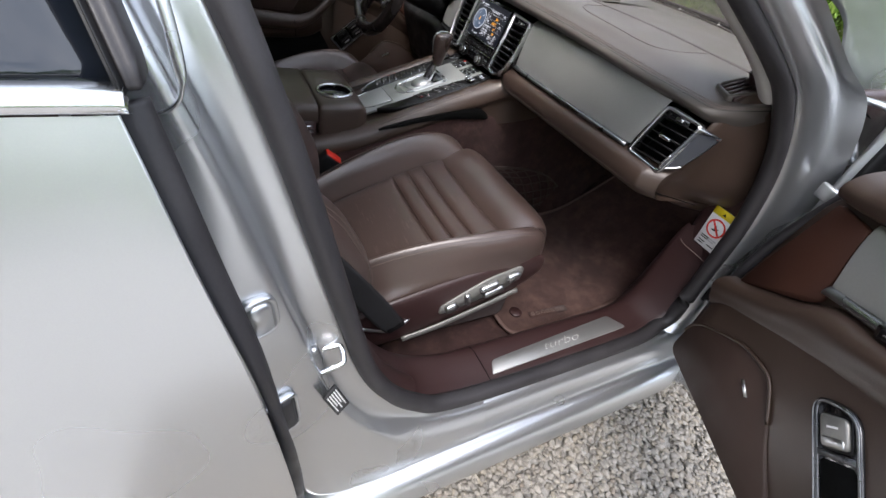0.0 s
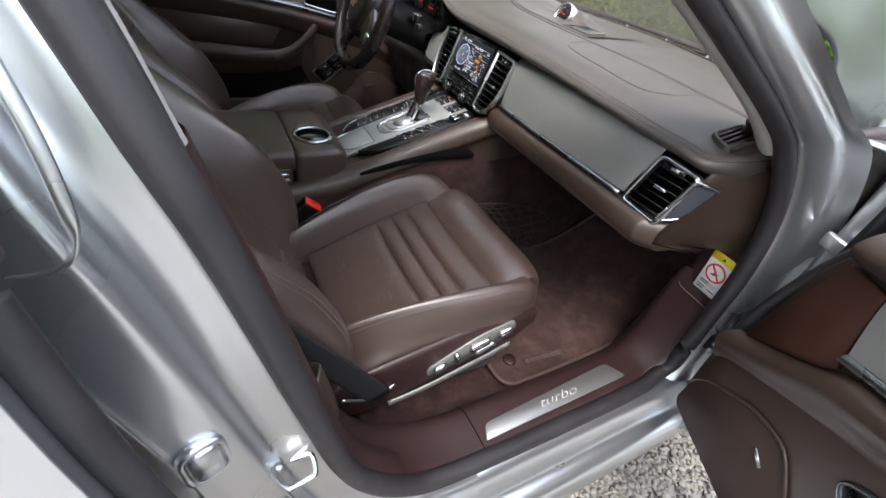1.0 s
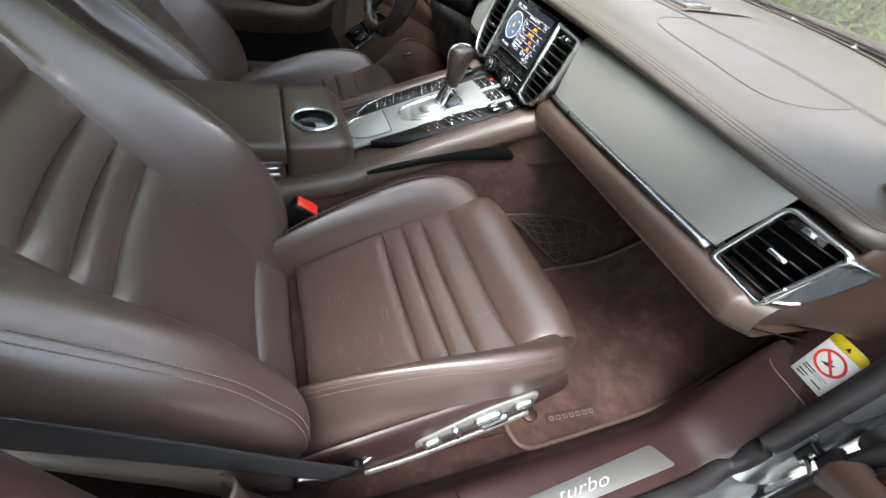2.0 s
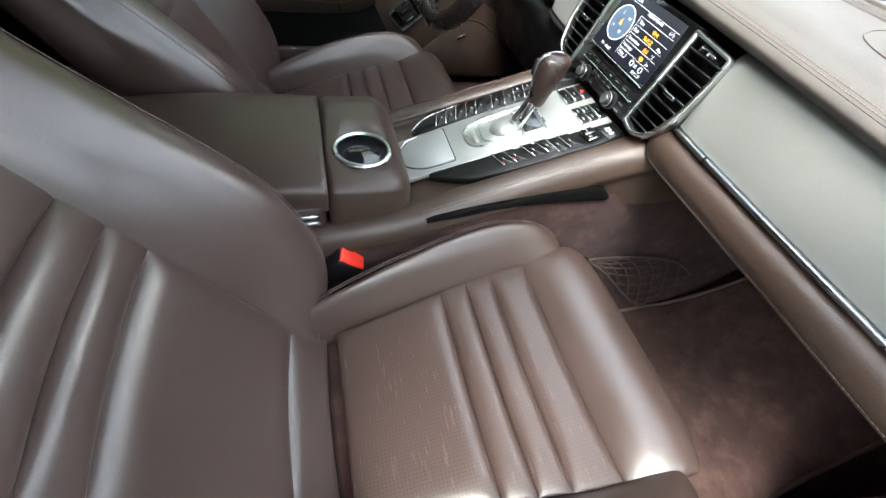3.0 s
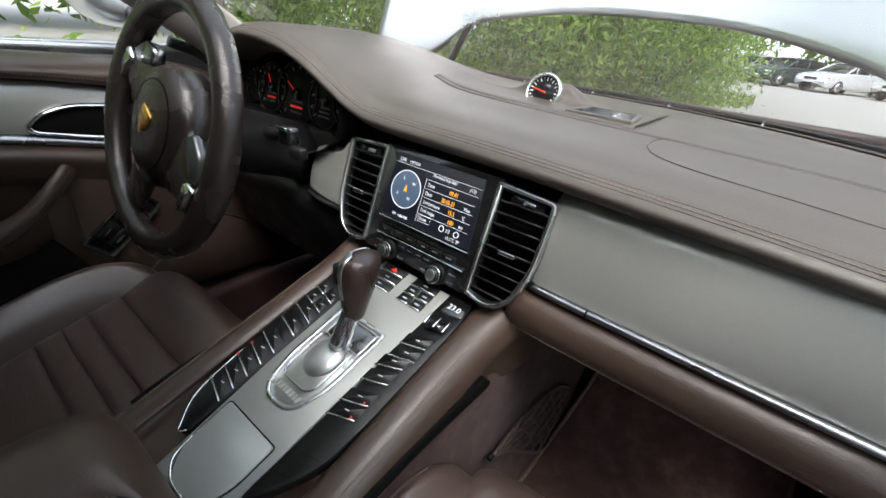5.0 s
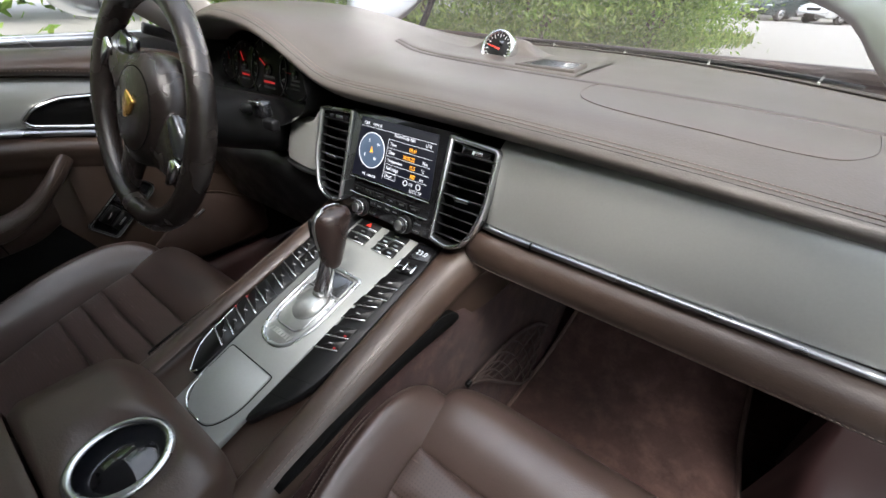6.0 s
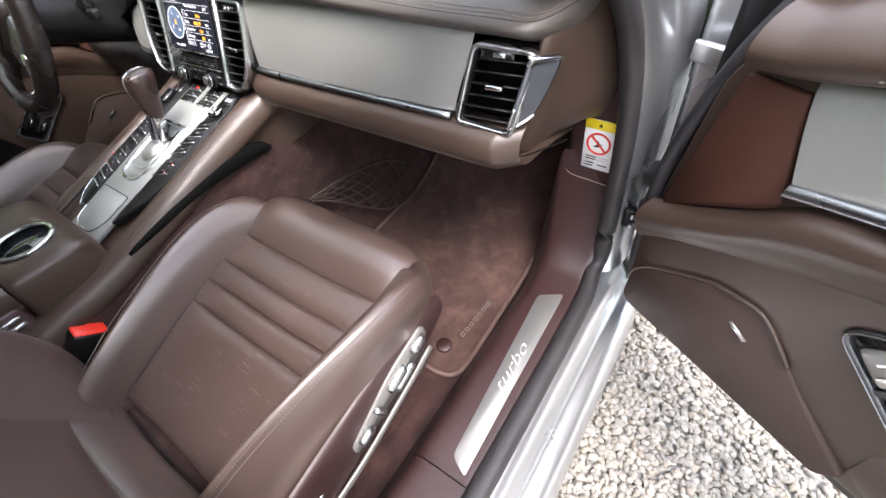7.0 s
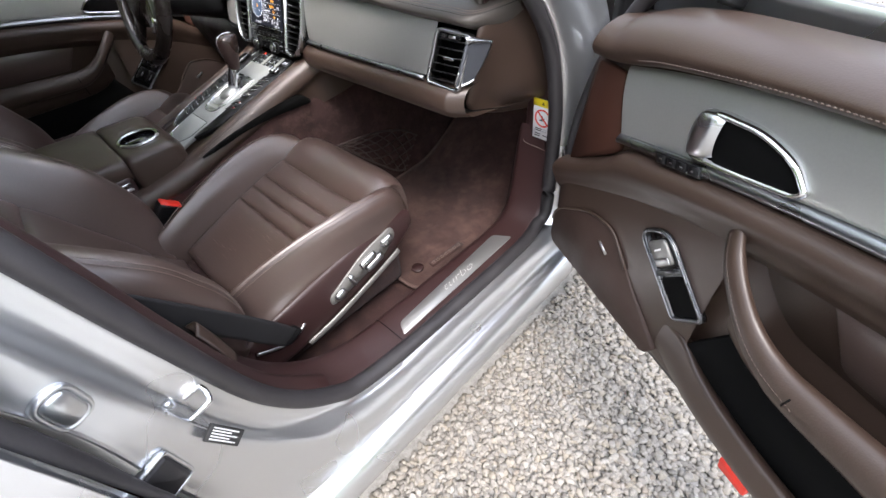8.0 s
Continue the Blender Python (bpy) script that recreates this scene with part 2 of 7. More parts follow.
def tube(path, r, k=10, closed=False, steps=6, rx=None, up=(0, 0, 1)):
    """A round or oval bar along a smooth path."""
    p = spline(path, steps, closed) if steps > 1 else np.asarray(path, float)
    n = len(p)
    rx = r if rx is None else rx
    rows = []
    for i in range(n):
        a, b = (p[(i - 1) % n], p[(i + 1) % n]) if closed else (p[max(i - 1, 0)], p[min(i + 1, n - 1)])
        t = (b - a) / (np.linalg.norm(b - a) + 1e-9)
        s = np.cross(t, up)
        if np.linalg.norm(s) < 1e-3:
            s = np.cross(t, (1, 0, 0))
        s /= np.linalg.norm(s)
        w = np.cross(s, t)
        rows.append([p[i] + rx * math.cos(2 * math.pi * j / k) * s + r * math.sin(2 * math.pi * j / k) * w for j in range(k)])
    return skin(rows, cu=closed, cv=True, cap=not closed)


def rbox(c, size, bevel=0.003, turn=None, seg=2):
    bm = bmesh.new()
    bmesh.ops.create_cube(bm, size=1)
    bmesh.ops.scale(bm, vec=size, verts=bm.verts)
    if bevel:
        bmesh.ops.bevel(bm, geom=bm.edges[:], offset=bevel, segments=seg, affect="EDGES", profile=0.5)
    m = Matrix.Translation(c) @ (turn.to_4x4() if turn else Matrix())
    bmesh.ops.transform(bm, matrix=m, verts=bm.verts)
    return bm


def rounded(pts, r, k=4):
    """The outline of a polygon with its corners rounded."""
    p = [np.array(q, float) for q in pts]
    out = []
    for i in range(len(p)):
        a, b, c = p[i - 1], p[i], p[(i + 1) % len(p)]
        ri = r[i] if isinstance(r, (list, tuple)) else r
        u, w = a - b, c - b
        ri = min(ri, 0.45 * np.linalg.norm(u), 0.45 * np.linalg.norm(w))
        s, e = b + u / np.linalg.norm(u) * ri, b + w / np.linalg.norm(w) * ri
        for j in range(k + 1):
            t = j / k
            out.append((1 - t) ** 2 * s + 2 * t * (1 - t) * b + t * t * e)
    return out


class Plane:
    """A frame for flat outlines: origin, two axes and the normal."""
    def __init__(self, o, u, v):
        self.o, self.u, self.v = (np.array(q, float) for q in (o, u, v))
        self.u /= np.linalg.norm(self.u)
        self.v = self.v - self.u * (self.v @ self.u)
        self.v /= np.linalg.norm(self.v)
        self.n = np.cross(self.u, self.v)

    def at(self, a, b, h=0.0):
        return self.o + a * self.u + b * self.v + h * self.n

    def turn(self):
        return Matrix((self.u, self.v, self.n)).transposed()


def slab(pl, outline, h0, h1, edge=0.001):
    """A flat piece with a small chamfer round its top, from h0 to h1 over the plane."""
    q = np.array([np.asarray(p, float) for p in outline])
    area = 0.5 * sum(q[i - 1][0] * q[i][1] - q[i][0] * q[i - 1][1] for i in range(len(q)))
    if area < 0:
        q = q[::-1]
    nrm = []
    for i in range(len(q)):
        t = q[(i + 1) % len(q)] - q[i - 1]
        t /= np.linalg.norm(t) + 1e-12
        nrm.append((-t[1], t[0]))
    inn = q + np.array(nrm) * edge
    rows = [[pl.at(*p, h0) for p in q], [pl.at(*p, h1 - edge * math.copysign(1, h1 - h0)) for p in q], [pl.at(*p, h1) for p in inn]]
    bm = bmesh.new()
    ring = [[bm.verts.new(p) for p in r] for r in rows]
    n = len(q)
    for a, b in zip(ring, ring[1:]):
        for i in range(n):
            bm.faces.new((a[i], a[(i + 1) % n], b[(i + 1) % n], b[i]))
    bm.faces.new(ring[2])
    bm.faces.new(ring[0][::-1])
    return bm


def frame_ring(pl, outline, width, h0, h1, edge=0.001):
    """A raised frame that follows an outline inwards."""
    q = np.array([np.asarray(p, float) for p in outline])
    area = 0.5 * sum(q[i - 1][0] * q[i][1] - q[i][0] * q[i - 1][1] for i in range(len(q)))
    if area < 0:
        q = q[::-1]
    nrm = []
    for i in range(len(q)):
        t = q[(i + 1) % len(q)] - q[i - 1]
        t /= np.linalg.norm(t) + 1e-12
        nrm.append((-t[1], t[0]))
    nrm = np.array(nrm)
    rows = []
    for off, h in ((0, h0), (0, h1 - edge), (edge, h1), (width - edge, h1), (width, h1 - edge), (width, h0)):
        rows.append([pl.at(*p, h) for p in q + nrm * off])
    return skin(rows, cu=True, cv=True)


def pillow(surf, u0, u1, v0, v1, h, p=4.0, nu=24, nv=12, edge=0.0):
    """A padded field of upholstery on surf(u, v) -> place, normal: it swells by h and dips into its seams."""
    rows = []
    for i in range(nu + 1):
        a = 0.5 - 0.5 * math.cos(math.pi * i / nu)
        row = []
        for j in range(nv + 1):
            b = 0.5 - 0.5 * math.cos(math.pi * j / nv)
            c, n = surf(u0 + (u1 - u0) * a, v0 + (v1 - v0) * b)
            f = (1 - abs(2 * a - 1) ** p) ** 0.7 * (1 - abs(2 * b - 1) ** p) ** 0.7
            row.append(np.asarray(c) + np.asarray(n) * (h * f - edge))
        rows.append(row)
    return skin(rows)


def text(name, words, size, pl, a, b, material, parent, h=0.001, align="LEFT", depth=0.0002, shear=0.0, squeeze=1.0, thin=0.0):
    cu = bpy.data.curves.new(name, "FONT")
    cu.body, cu.size, cu.extrude, cu.align_x, cu.shear, cu.offset = words, size, depth, align, shear, -thin
    ob = bpy.data.objects.new(name, cu)
    scene.collection.objects.link(ob)
    me = bpy.data.meshes.new_from_object(ob.evaluated_get(bpy.context.evaluated_depsgraph_get()))
    bpy.data.objects.remove(ob)
    m = Matrix.Translation(pl.at(a, b, h)) @ pl.turn().to_4x4() @ Matrix.Diagonal((squeeze, 1, 1, 1))
    me.transform(m)
    me.name = name
    return part(name, me, material, parent, smooth=False)


def stitches(name, path, parent, step=0.006, length=0.004, r=0.0008, lift=(0, 0, 0)):
    """A row of single stitches along a path, as one thread."""
    p = spline(path, 40)
    seg = np.linalg.norm(np.diff(p, axis=0), axis=1)
    s = np.concatenate([[0], np.cumsum(seg)])
    v, f = [], []
    for k in range(int(s[-1] / step)):
        q = []
        for d in (k * step, k * step + length):
            q.append(np.array([np.interp(d, s, p[:, i]) for i in range(3)]) + lift)
        t = (q[1] - q[0]) / (np.linalg.norm(q[1] - q[0]) + 1e-9)
        a = np.cross(t, (0.3, 0.2, 0.9))
        a /= np.linalg.norm(a)
        c = np.cross(a, t)
        i0 = len(v)
        for e, g in ((q[0], 0.5), (0.5 * (q[0] + q[1]), 1.2), (q[1], 0.5)):
            v += [(e + r * g * w).tolist() for w in (a, c, -a, -c)]
        for m in (0, 4):
            for j in range(4):
                f.append((i0 + m + j, i0 + m + (j + 1) % 4, i0 + m + 4 + (j + 1) % 4, i0 + m + 4 + j))
    me = bpy.data.meshes.new(name)
    me.from_pydata(v, [], f)
    ob = part(name, me, STITCH, parent)
    return tagged(ob, kind="stuff")

# ---- ground ----
bm = bmesh.new()
bmesh.ops.create_grid(bm, x_segments=80, y_segments=80, size=1)
for v in bm.verts:
    r = max(abs(v.co.x), abs(v.co.y))
    s = 3.0 + 900.0 * max(0.0, r - 0.35) ** 3 if r > 0 else 0
    v.co = Vector((v.co.x * s, v.co.y * s, 0.006 * noise.noise(Vector((v.co.x * s, v.co.y * s, 0)) * 1.3) - 0.006))
ground = tagged(part("ground", bm, STONE), "pale grey crushed-stone car park", "ground", kind="structure")

# ---- the car's shell ----
car = thing("car", "silver sports saloon, bonnet raised, one front door open", "car")


def curve_at(pts, axis, value):
    """Interpolates pts, which rise along axis."""
    a = np.array(pts, float)
    return np.array([np.interp(value, a[:, axis], a[:, i]) for i in range(3)])


OPENING = [(0.81, 0.215, 0.353), (0.82, 0.12, 0.340), (0.82, -0.20, 0.340), (0.82, -0.40, 0.358), (0.82, -0.475, 0.402), (0.82, -0.53, 0.468),
           (0.82, -0.572, 0.56), (0.815, -0.612, 0.72), (0.80, -0.655, 0.90), (0.785, -0.69, 1.02), (0.745, -0.725, 1.15), (0.70, -0.70, 1.245),
           (0.66, -0.60, 1.29), (0.65, -0.45, 1.275), (0.68, -0.30, 1.195), (0.735, -0.12, 1.088), (0.772, 0.05, 0.99), (0.785, 0.13, 0.93),
           (0.80, 0.205, 0.82), (0.81, 0.24, 0.68), (0.812, 0.248, 0.52), (0.812, 0.25, 0.42), (0.812, 0.243, 0.375)]
part("door_seal", tube(OPENING, 0.014, 10, closed=True, steps=6, rx=0.018), RUBBER, car, "black rubber door seal")

# painted sill, with its step, swept along the car
sec = [(0.805, 0.328), (0.83, 0.334), (0.848, 0.322), (0.86, 0.298), (0.866, 0.274), (0.874, 0.266), (0.890, 0.263), (0.904, 0.252), (0.914, 0.228),
       (0.916, 0.205), (0.908, 0.19), (0.88, 0.183), (0.84, 0.18)]
prof = spline([(a, 0, b) for a, b in sec], 4)
rows = []
for y, top in ((-0.95, 0.266), (-0.72, 0.266), (-0.5, 0.268), (-0.43, 0.285), (-0.36, 0.325), (-0.30, 0.34), (0.1, 0.34), (0.30, 0.34), (0.45, 0.34)):
    rows.append([(p[0], y, min(p[2], top)) for p in prof])
part("sill", skin(sheet(rows, 6, 1)), PAINT, car, "silver painted door sill with a moulded step")

# front post: painted flange from the seal outwards
post = []
for x, y, z in OPENING[14:] + [(0.815, 0.225, 0.345)]:
    d = 1.0 if z < 0.85 else max(0.35, 1 - (z - 0.85) * 2.2)
    fwd = 0.55 if z > 0.95 else 1.0
    post.append([(x - 0.004, y + 0.004, z), (x + 0.014, y + 0.010, z - 0.002), (x + 0.030, y + 0.022 * d, z + 0.003), (x + 0.042, y + 0.05 * d, z + 0.012),
                 (x + 0.046, y + 0.09 * d, z + 0.016), (x + 0.048 + (0.04 if z > 0.8 else 0.0) - (0.026 if z > 0.8 else 0.0), y + (0.12 if z > 0.8 else 0.16) * fwd, z + 0.02)])
part("front_post", skin(sheet(post, 5, 4)), PAINT, car, "silver painted front door post")
# middle post: swept along the opening, from the sill's step into the pressed jamb
def rear_edge(z):
    return float(np.interp(z, (0.30, 0.53, 0.74, 0.90, 0.985, 1.03, 1.2), (-0.692, -0.694, -0.708, -0.735, -0.751, -0.759, -0.815)))


SILL_SEC = [(0.012, -0.015), (0.006, 0.010), (0.013, 0.020), (0.019, 0.028), (0.042, 0.0415), (0.066, 0.048)]
POST_SEC = [(0.002, -0.006), (0.015, 0.003), (0.036, 0.005), (0.047, 0.012), (0.051, 0.028), (0.056, 0.039)]
OUTER = [(0.873, -0.20, 0.267), (0.873, -0.44, 0.267), (0.875, -0.56, 0.267), (0.877, -0.665, 0.32)] + [(x, rear_edge(z) - (0.006 if z < 0.85 else 0.030), z) for x, z in ((0.874, 0.53), (0.866, 0.72), (0.838, 0.90), (0.814, 1.02), (0.765, 1.15), (0.71, 1.25))]
run, outer = spline(OPENING[2:12], 5), spline(OUTER, 5)
rows = []
for k in range(3, len(run)):
    a, b = run[max(k - 1, 0)], run[min(k + 1, len(run) - 1)]
    t = (b - a)[1:] / np.linalg.norm((b - a)[1:])
    w = min(1.0, max(0.0, (3.2 - k / 5) / 2.4))
    w = w * w * (3 - 2 * w)
    row = []
    for (n0, x0), (n1, x1) in zip(SILL_SEC, POST_SEC):
        n, x = w * n0 + (1 - w) * n1, w * x0 + (1 - w) * x1
        row.append((run[k][0] + x, run[k][1] - t[1] * n, run[k][2] + t[0] * n))
    end, far = np.array(row[-1]), outer[k]
    row += [end + (far - end) * 0.4 + np.array((0.002, 0, 0)), end + (far - end) * 0.85 + np.array((0.002, 0, 0)), far, far + np.array((-0.03, -t[1] * 0.03, t[0] * 0.03))]
    rows.append(row)
part("middle_post", skin(sheet(rows, 2, 4)), PAINT, car, "silver painted middle post with pressed ribs")
for z, hw, hh, r, m, nm, lb in ((0.752, 0.013, 0.021, 0.012, PAINT, "access_plug", "silver domed access cover"), (0.592, 0.017, 0.030, 0.006, RUBBER, "rubber_plug", "blue-black rubber plug")):
    pl = Plane((0.8800 - (0.019 if z > 0.7 else 0.0), rear_edge(z) + (0.010 if z > 0.7 else 0.004), z), (-0.32, 0.95, 0.05), (0, -0.05, 1))
    part(nm, slab(pl, rounded([(-hw, -hh), (hw, -hh), (hw, hh), (-hw, hh)], r, 6), -0.008, 0.004, 0.003), m, car, lb)
    part("access_rim", frame_ring(pl, rounded([(-hw - 0.006, -hh - 0.006), (hw + 0.006, -hh - 0.006), (hw + 0.006, hh + 0.006), (-hw - 0.006, hh + 0.006)], r + 0.005, 6), 0.006, -0.008, 0.002, 0.002), PAINT, car)
part("pressed_edge", tube([(0.830, -0.757, 0.948), (0.833, -0.740, 0.948), (0.833, -0.727, 0.957), (0.831, -0.723, 0.978), (0.822, -0.725, 1.02), (0.810, -0.732, 1.06), (0.78, -0.75, 1.12)], 0.0018, 8, rx=0.004), PAINT, car, "pressed panel edge on the middle post")
# latch striker: a steel loop standing forward from its plate
striker = part("striker_plate", rbox((0.839, -0.652, 0.628), (0.034, 0.008, 0.062), 0.004, Matrix.Rotation(radians(-12), 3, "Z")), SATIN, car, "bright steel striker plate")
part("striker_loop", tube([(0.822, -0.652, 0.624), (0.825, -0.617, 0.630), (0.830, -0.611, 0.630), (0.843, -0.611, 0.622), (0.847, -0.617, 0.618), (0.848, -0.652, 0.612)],
                          0.0036, 8, steps=4), CHROME, striker)
for z in (0.606, 0.650):
    part("bolt", tube([(0.838, -0.650, z), (0.838, -0.643, z)], 0.006, 6, steps=1), SATIN, striker)
pl = Plane((0.8640, -0.6255, 0.566), (-0.10, 0.30, -0.95), (-0.42, 0.83, 0.30))
tag = part("type_label", slab(pl, [(-0.034, -0.011), (0.034, -0.011), (0.034, 0.011), (-0.034, 0.011)], -0.002, 0.0022, 0.0004), INK, car, "small black type label")
for i in range(5):
    part("bar", slab(pl, [(-0.028, 0.006 - 0.0035 * i), (0.024 - 0.014 * (i % 2), 0.006 - 0.0035 * i), (0.024 - 0.014 * (i % 2), 0.0078 - 0.0035 * i), (-0.028, 0.0078 - 0.0035 * i)], 0.0022, 0.0026, 0.0001), WHITE, tag, smooth=False)

# brown sill trim: rises from the carpet, carries the bright plate
rows = []
for y, dz, dx in ((-0.59, 0.25, -0.012), (-0.535, 0.135, -0.006), (-0.475, 0.064, 0), (-0.40, 0.020, 0), (-0.30, 0.002, 0), (0.0, 0.0, 0), (0.16, 0.004, 0), (0.22, 0.03, 0.0), (0.255, 0.09, 0.0), (0.272, 0.18, 0.0), (0.282, 0.26, 0.0)):
    rows.append([(0.640 + dx, y, 0.205), (0.668 + dx, y, 0.255 + 0.5 * dz), (0.690 + dx, y, 0.308 + dz), (0.708 + dx, y, 0.330 + dz), (0.735 + dx, y, 0.336 + dz),
                 (0.775 + dx, y, 0.336 + dz), (0.800 + dx, y, 0.335 + dz), (0.812, y, 0.322 + dz)])
part("sill_trim", skin(sheet(rows, 6, 5)), PLASTIC, car, "dark brown plastic sill trim")
pl = Plane((0.755, -0.05, 0.3365), (0, 1, 0), (-1, 0, 0))
plate = part("sill_plate", slab(pl, rounded([(-0.220, -0.034), (0.192, -0.024), (0.164, 0.022), (-0.203, 0.000)], [0.006, 0.01, 0.01, 0.012]), 0.0, 0.0025, 0.001), ALU, car, "brushed aluminium sill plate")
text("lettering", "turbo", 0.030, pl, -0.070, -0.017, WHITE, plate, 0.0026, shear=0.45, squeeze=1.6, thin=0.0007)
part("trim_joint", tube([(0.69, -0.281, 0.311), (0.71, -0.281, 0.334), (0.74, -0.281, 0.339), (0.80, -0.281, 0.338)], 0.0011, 6), GAP_SHADE, car)

# kick panel beside the foot well, with the warning label on it
rows = []
for z, y0, bow in ((0.28, 0.275, 0.0), (0.36, 0.268, 0.004), (0.46, 0.262, 0.006), (0.56, 0.262, 0.006), (0.66, 0.258, 0.006), (0.76, 0.235, 0.005), (0.84, 0.195, 0.004), (0.90, 0.15, 0.0), (0.95, 0.105, 0.0)):
    rows.append([(0.688, y0 + 0.10, z), (0.700, y0 + 0.035, z), (0.722, y0 + 0.024 - bow, z), (0.76, y0 + 0.022 - bow, z), (0.795, y0 + 0.016 - bow, z), (0.808, y0 + 0.024, z)])
part("kick_panel", skin(sheet(rows, 5, 5)), PLASTIC, car, "dark brown kick panel at the front post")
part("panel_joint", tube([(0.69, 0.33, 0.547), (0.71, 0.272, 0.547), (0.76, 0.262, 0.547), (0.80, 0.258, 0.547)], 0.0010, 6), STITCH, car)
pl = Plane((0.7615, 0.2735, 0.618), (1, -0.06, 0), (0, -0.04, 1))
sticker = part("warning_label", slab(pl, [(-0.028, -0.052), (0.028, -0.052), (0.028, 0.052), (-0.028, 0.052)], 0.001, 0.0022, 0.0003), WHITE, car, "white airbag warning label with a red ban sign")
part("yellow_band", slab(pl, [(-0.028, 0.033), (0.028, 0.033), (0.028, 0.052), (-0.028, 0.052)], 0.0022, 0.0027, 0.0002), YELLOW, sticker)
part("hazard_mark", slab(pl, [(-0.004, 0.039), (0.004, 0.039), (0.0, 0.0465)], 0.0027, 0.0031, 0.0001), INK, sticker)
circ = [(0.023 * math.cos(a), 0.004 + 0.023 * math.sin(a)) for a in np.linspace(0, 2 * math.pi, 40, endpoint=False)]
part("ban_ring", frame_ring(pl, circ, 0.0042, 0.0022, 0.0028, 0.0002), RED, sticker)
part("ban_bar", slab(pl, [(-0.0165, 0.0175), (-0.0135, 0.0205), (0.0165, -0.0095), (0.0135, -0.0125)], 0.0022, 0.0028, 0.0002), RED, sticker)
part("pictogram", slab(pl, [(-0.010, -0.003), (-0.002, -0.004), (0.004, -0.001), (0.008, 0.006), (0.003, 0.004), (-0.002, 0.012), (-0.003, 0.002)], 0.0022, 0.0026, 0.0002), INK, sticker)
for i, (a, b, c) in enumerate(((-0.021, 0.02, -0.026), (-0.021, 0.014, -0.031), (-0.021, -0.004, -0.040), (0.003, 0.021, -0.042), (-0.021, -0.006, -0.046))):
    part("bar", slab(pl, [(a, c), (b, c), (b, c + 0.0024), (a, c + 0.0024)], 0.0022, 0.0025, 0.0001), SATIN if i < 2 else INK, sticker, smooth=False)

# brown and pale trim of the middle post
rows, rows2 = [], []
for z in (0.40, 0.48, 0.58, 0.70, 0.85, 0.988):
    sx, sy, _ = curve_at(OPENING[3:12], 2, z)
    rows.append([(sx - 0.006, sy - 0.004, z), (sx - 0.022, sy + 0.010, z), (sx - 0.05, sy + 0.012, z), (sx - 0.075, sy - 0.02, z), (sx - 0.085, sy - 0.10, z)])
for z in (0.984, 1.0, 1.04, 1.1, 1.2, 1.26):
    sx, sy, _ = curve_at(OPENING[3:12], 2, min(z, 1.24))
    rows2.append([(sx - 0.006, sy - 0.004, z), (sx - 0.020, sy + 0.010, z), (sx - 0.038, sy + 0.010, z), (sx - 0.055, sy - 0.03, z), (sx - 0.065, sy - 0.12, z)])
part("lower_post_trim", skin(sheet(rows, 5, 5)), PLASTIC, car, "dark brown lower post trim")
part("upper_post_trim", skin(sheet(rows2, 5, 5)), PILLAR, car, "pale grey upper post trim")
rows = []
for x, y, z in OPENING[11:18][::-1]:
    rows.append([(x - 0.004, y + 0.004, z), (x - 0.02, y - 0.006, z - 0.012), (x - 0.05, y + 0.01, z - 0.006), (x - 0.08, y + 0.06, z + 0.012), (x - 0.082, y + 0.09, z + 0.02)])
part("screen_post_trim", skin(sheet(rows, 5, 4)), PILLAR, car, "pale grey windscreen post trim")

# ---- rear door, closed ----
rear = thing("rear_door", "closed silver rear car door with dark tinted glass", "car door")
zs = (0.27, 0.38, 0.5, 0.65, 0.78, 0.90, 0.980)
xs = (0.890, 0.918, 0.938, 0.950, 0.947, 0.930, 0.908)
rows = []
for z, x in zip(zs, xs):
    ey = rear_edge(z)
    rows.append([(x - 0.03, ey - 0.006, z), (x - 0.004, ey - 0.001, z), (x + 0.0, ey - 0.008, z)] + [(x + 0.006 * math.sin(k * 0.5), ey - d, z) for k, d in enumerate((0.1, 0.3, 0.6, 0.95, 1.2))])
part("door_skin", skin(sheet(rows, 6, 4)), PAINT, rear)
rows = []
for y, k in ((-0.7435, 0.30), (-0.7475, 0.75), (-0.752, 1.0), (-0.85, 1.0), (-1.1, 1.0), (-1.5, 1.0), (-1.95, 1.0)):
    rows.append([(0.902, y, 0.9790), (0.909, y - 0.0005, 0.9805 + 0.001 * k), (0.910, y - 0.001, 0.9805 + 0.006 * k), (0.905, y - 0.001, 0.9805 + 0.010 * k), (0.896, y - 0.001, 0.9805 + 0.012 * k)])
part("window_strip", skin(sheet(rows, 4, 4)), CHROME, rear, "bright chrome strip under the window")
rows = []
for z in (0.988, 1.0, 1.1, 1.2, 1.3):
    x = 0.893 - max(0, z - 1.0) * 0.72
    ey = rear_edge(z) + 0.003
    rows.append([(x, ey, z), (x, ey - 0.4, z), (x, ey - 0.8, z), (x, -1.95, z)])
solid(part("window", skin(sheet(rows, 3, 3)), TINT, rear, "dark tinted window glass"), 0.004)
rows, rows2 = [], []
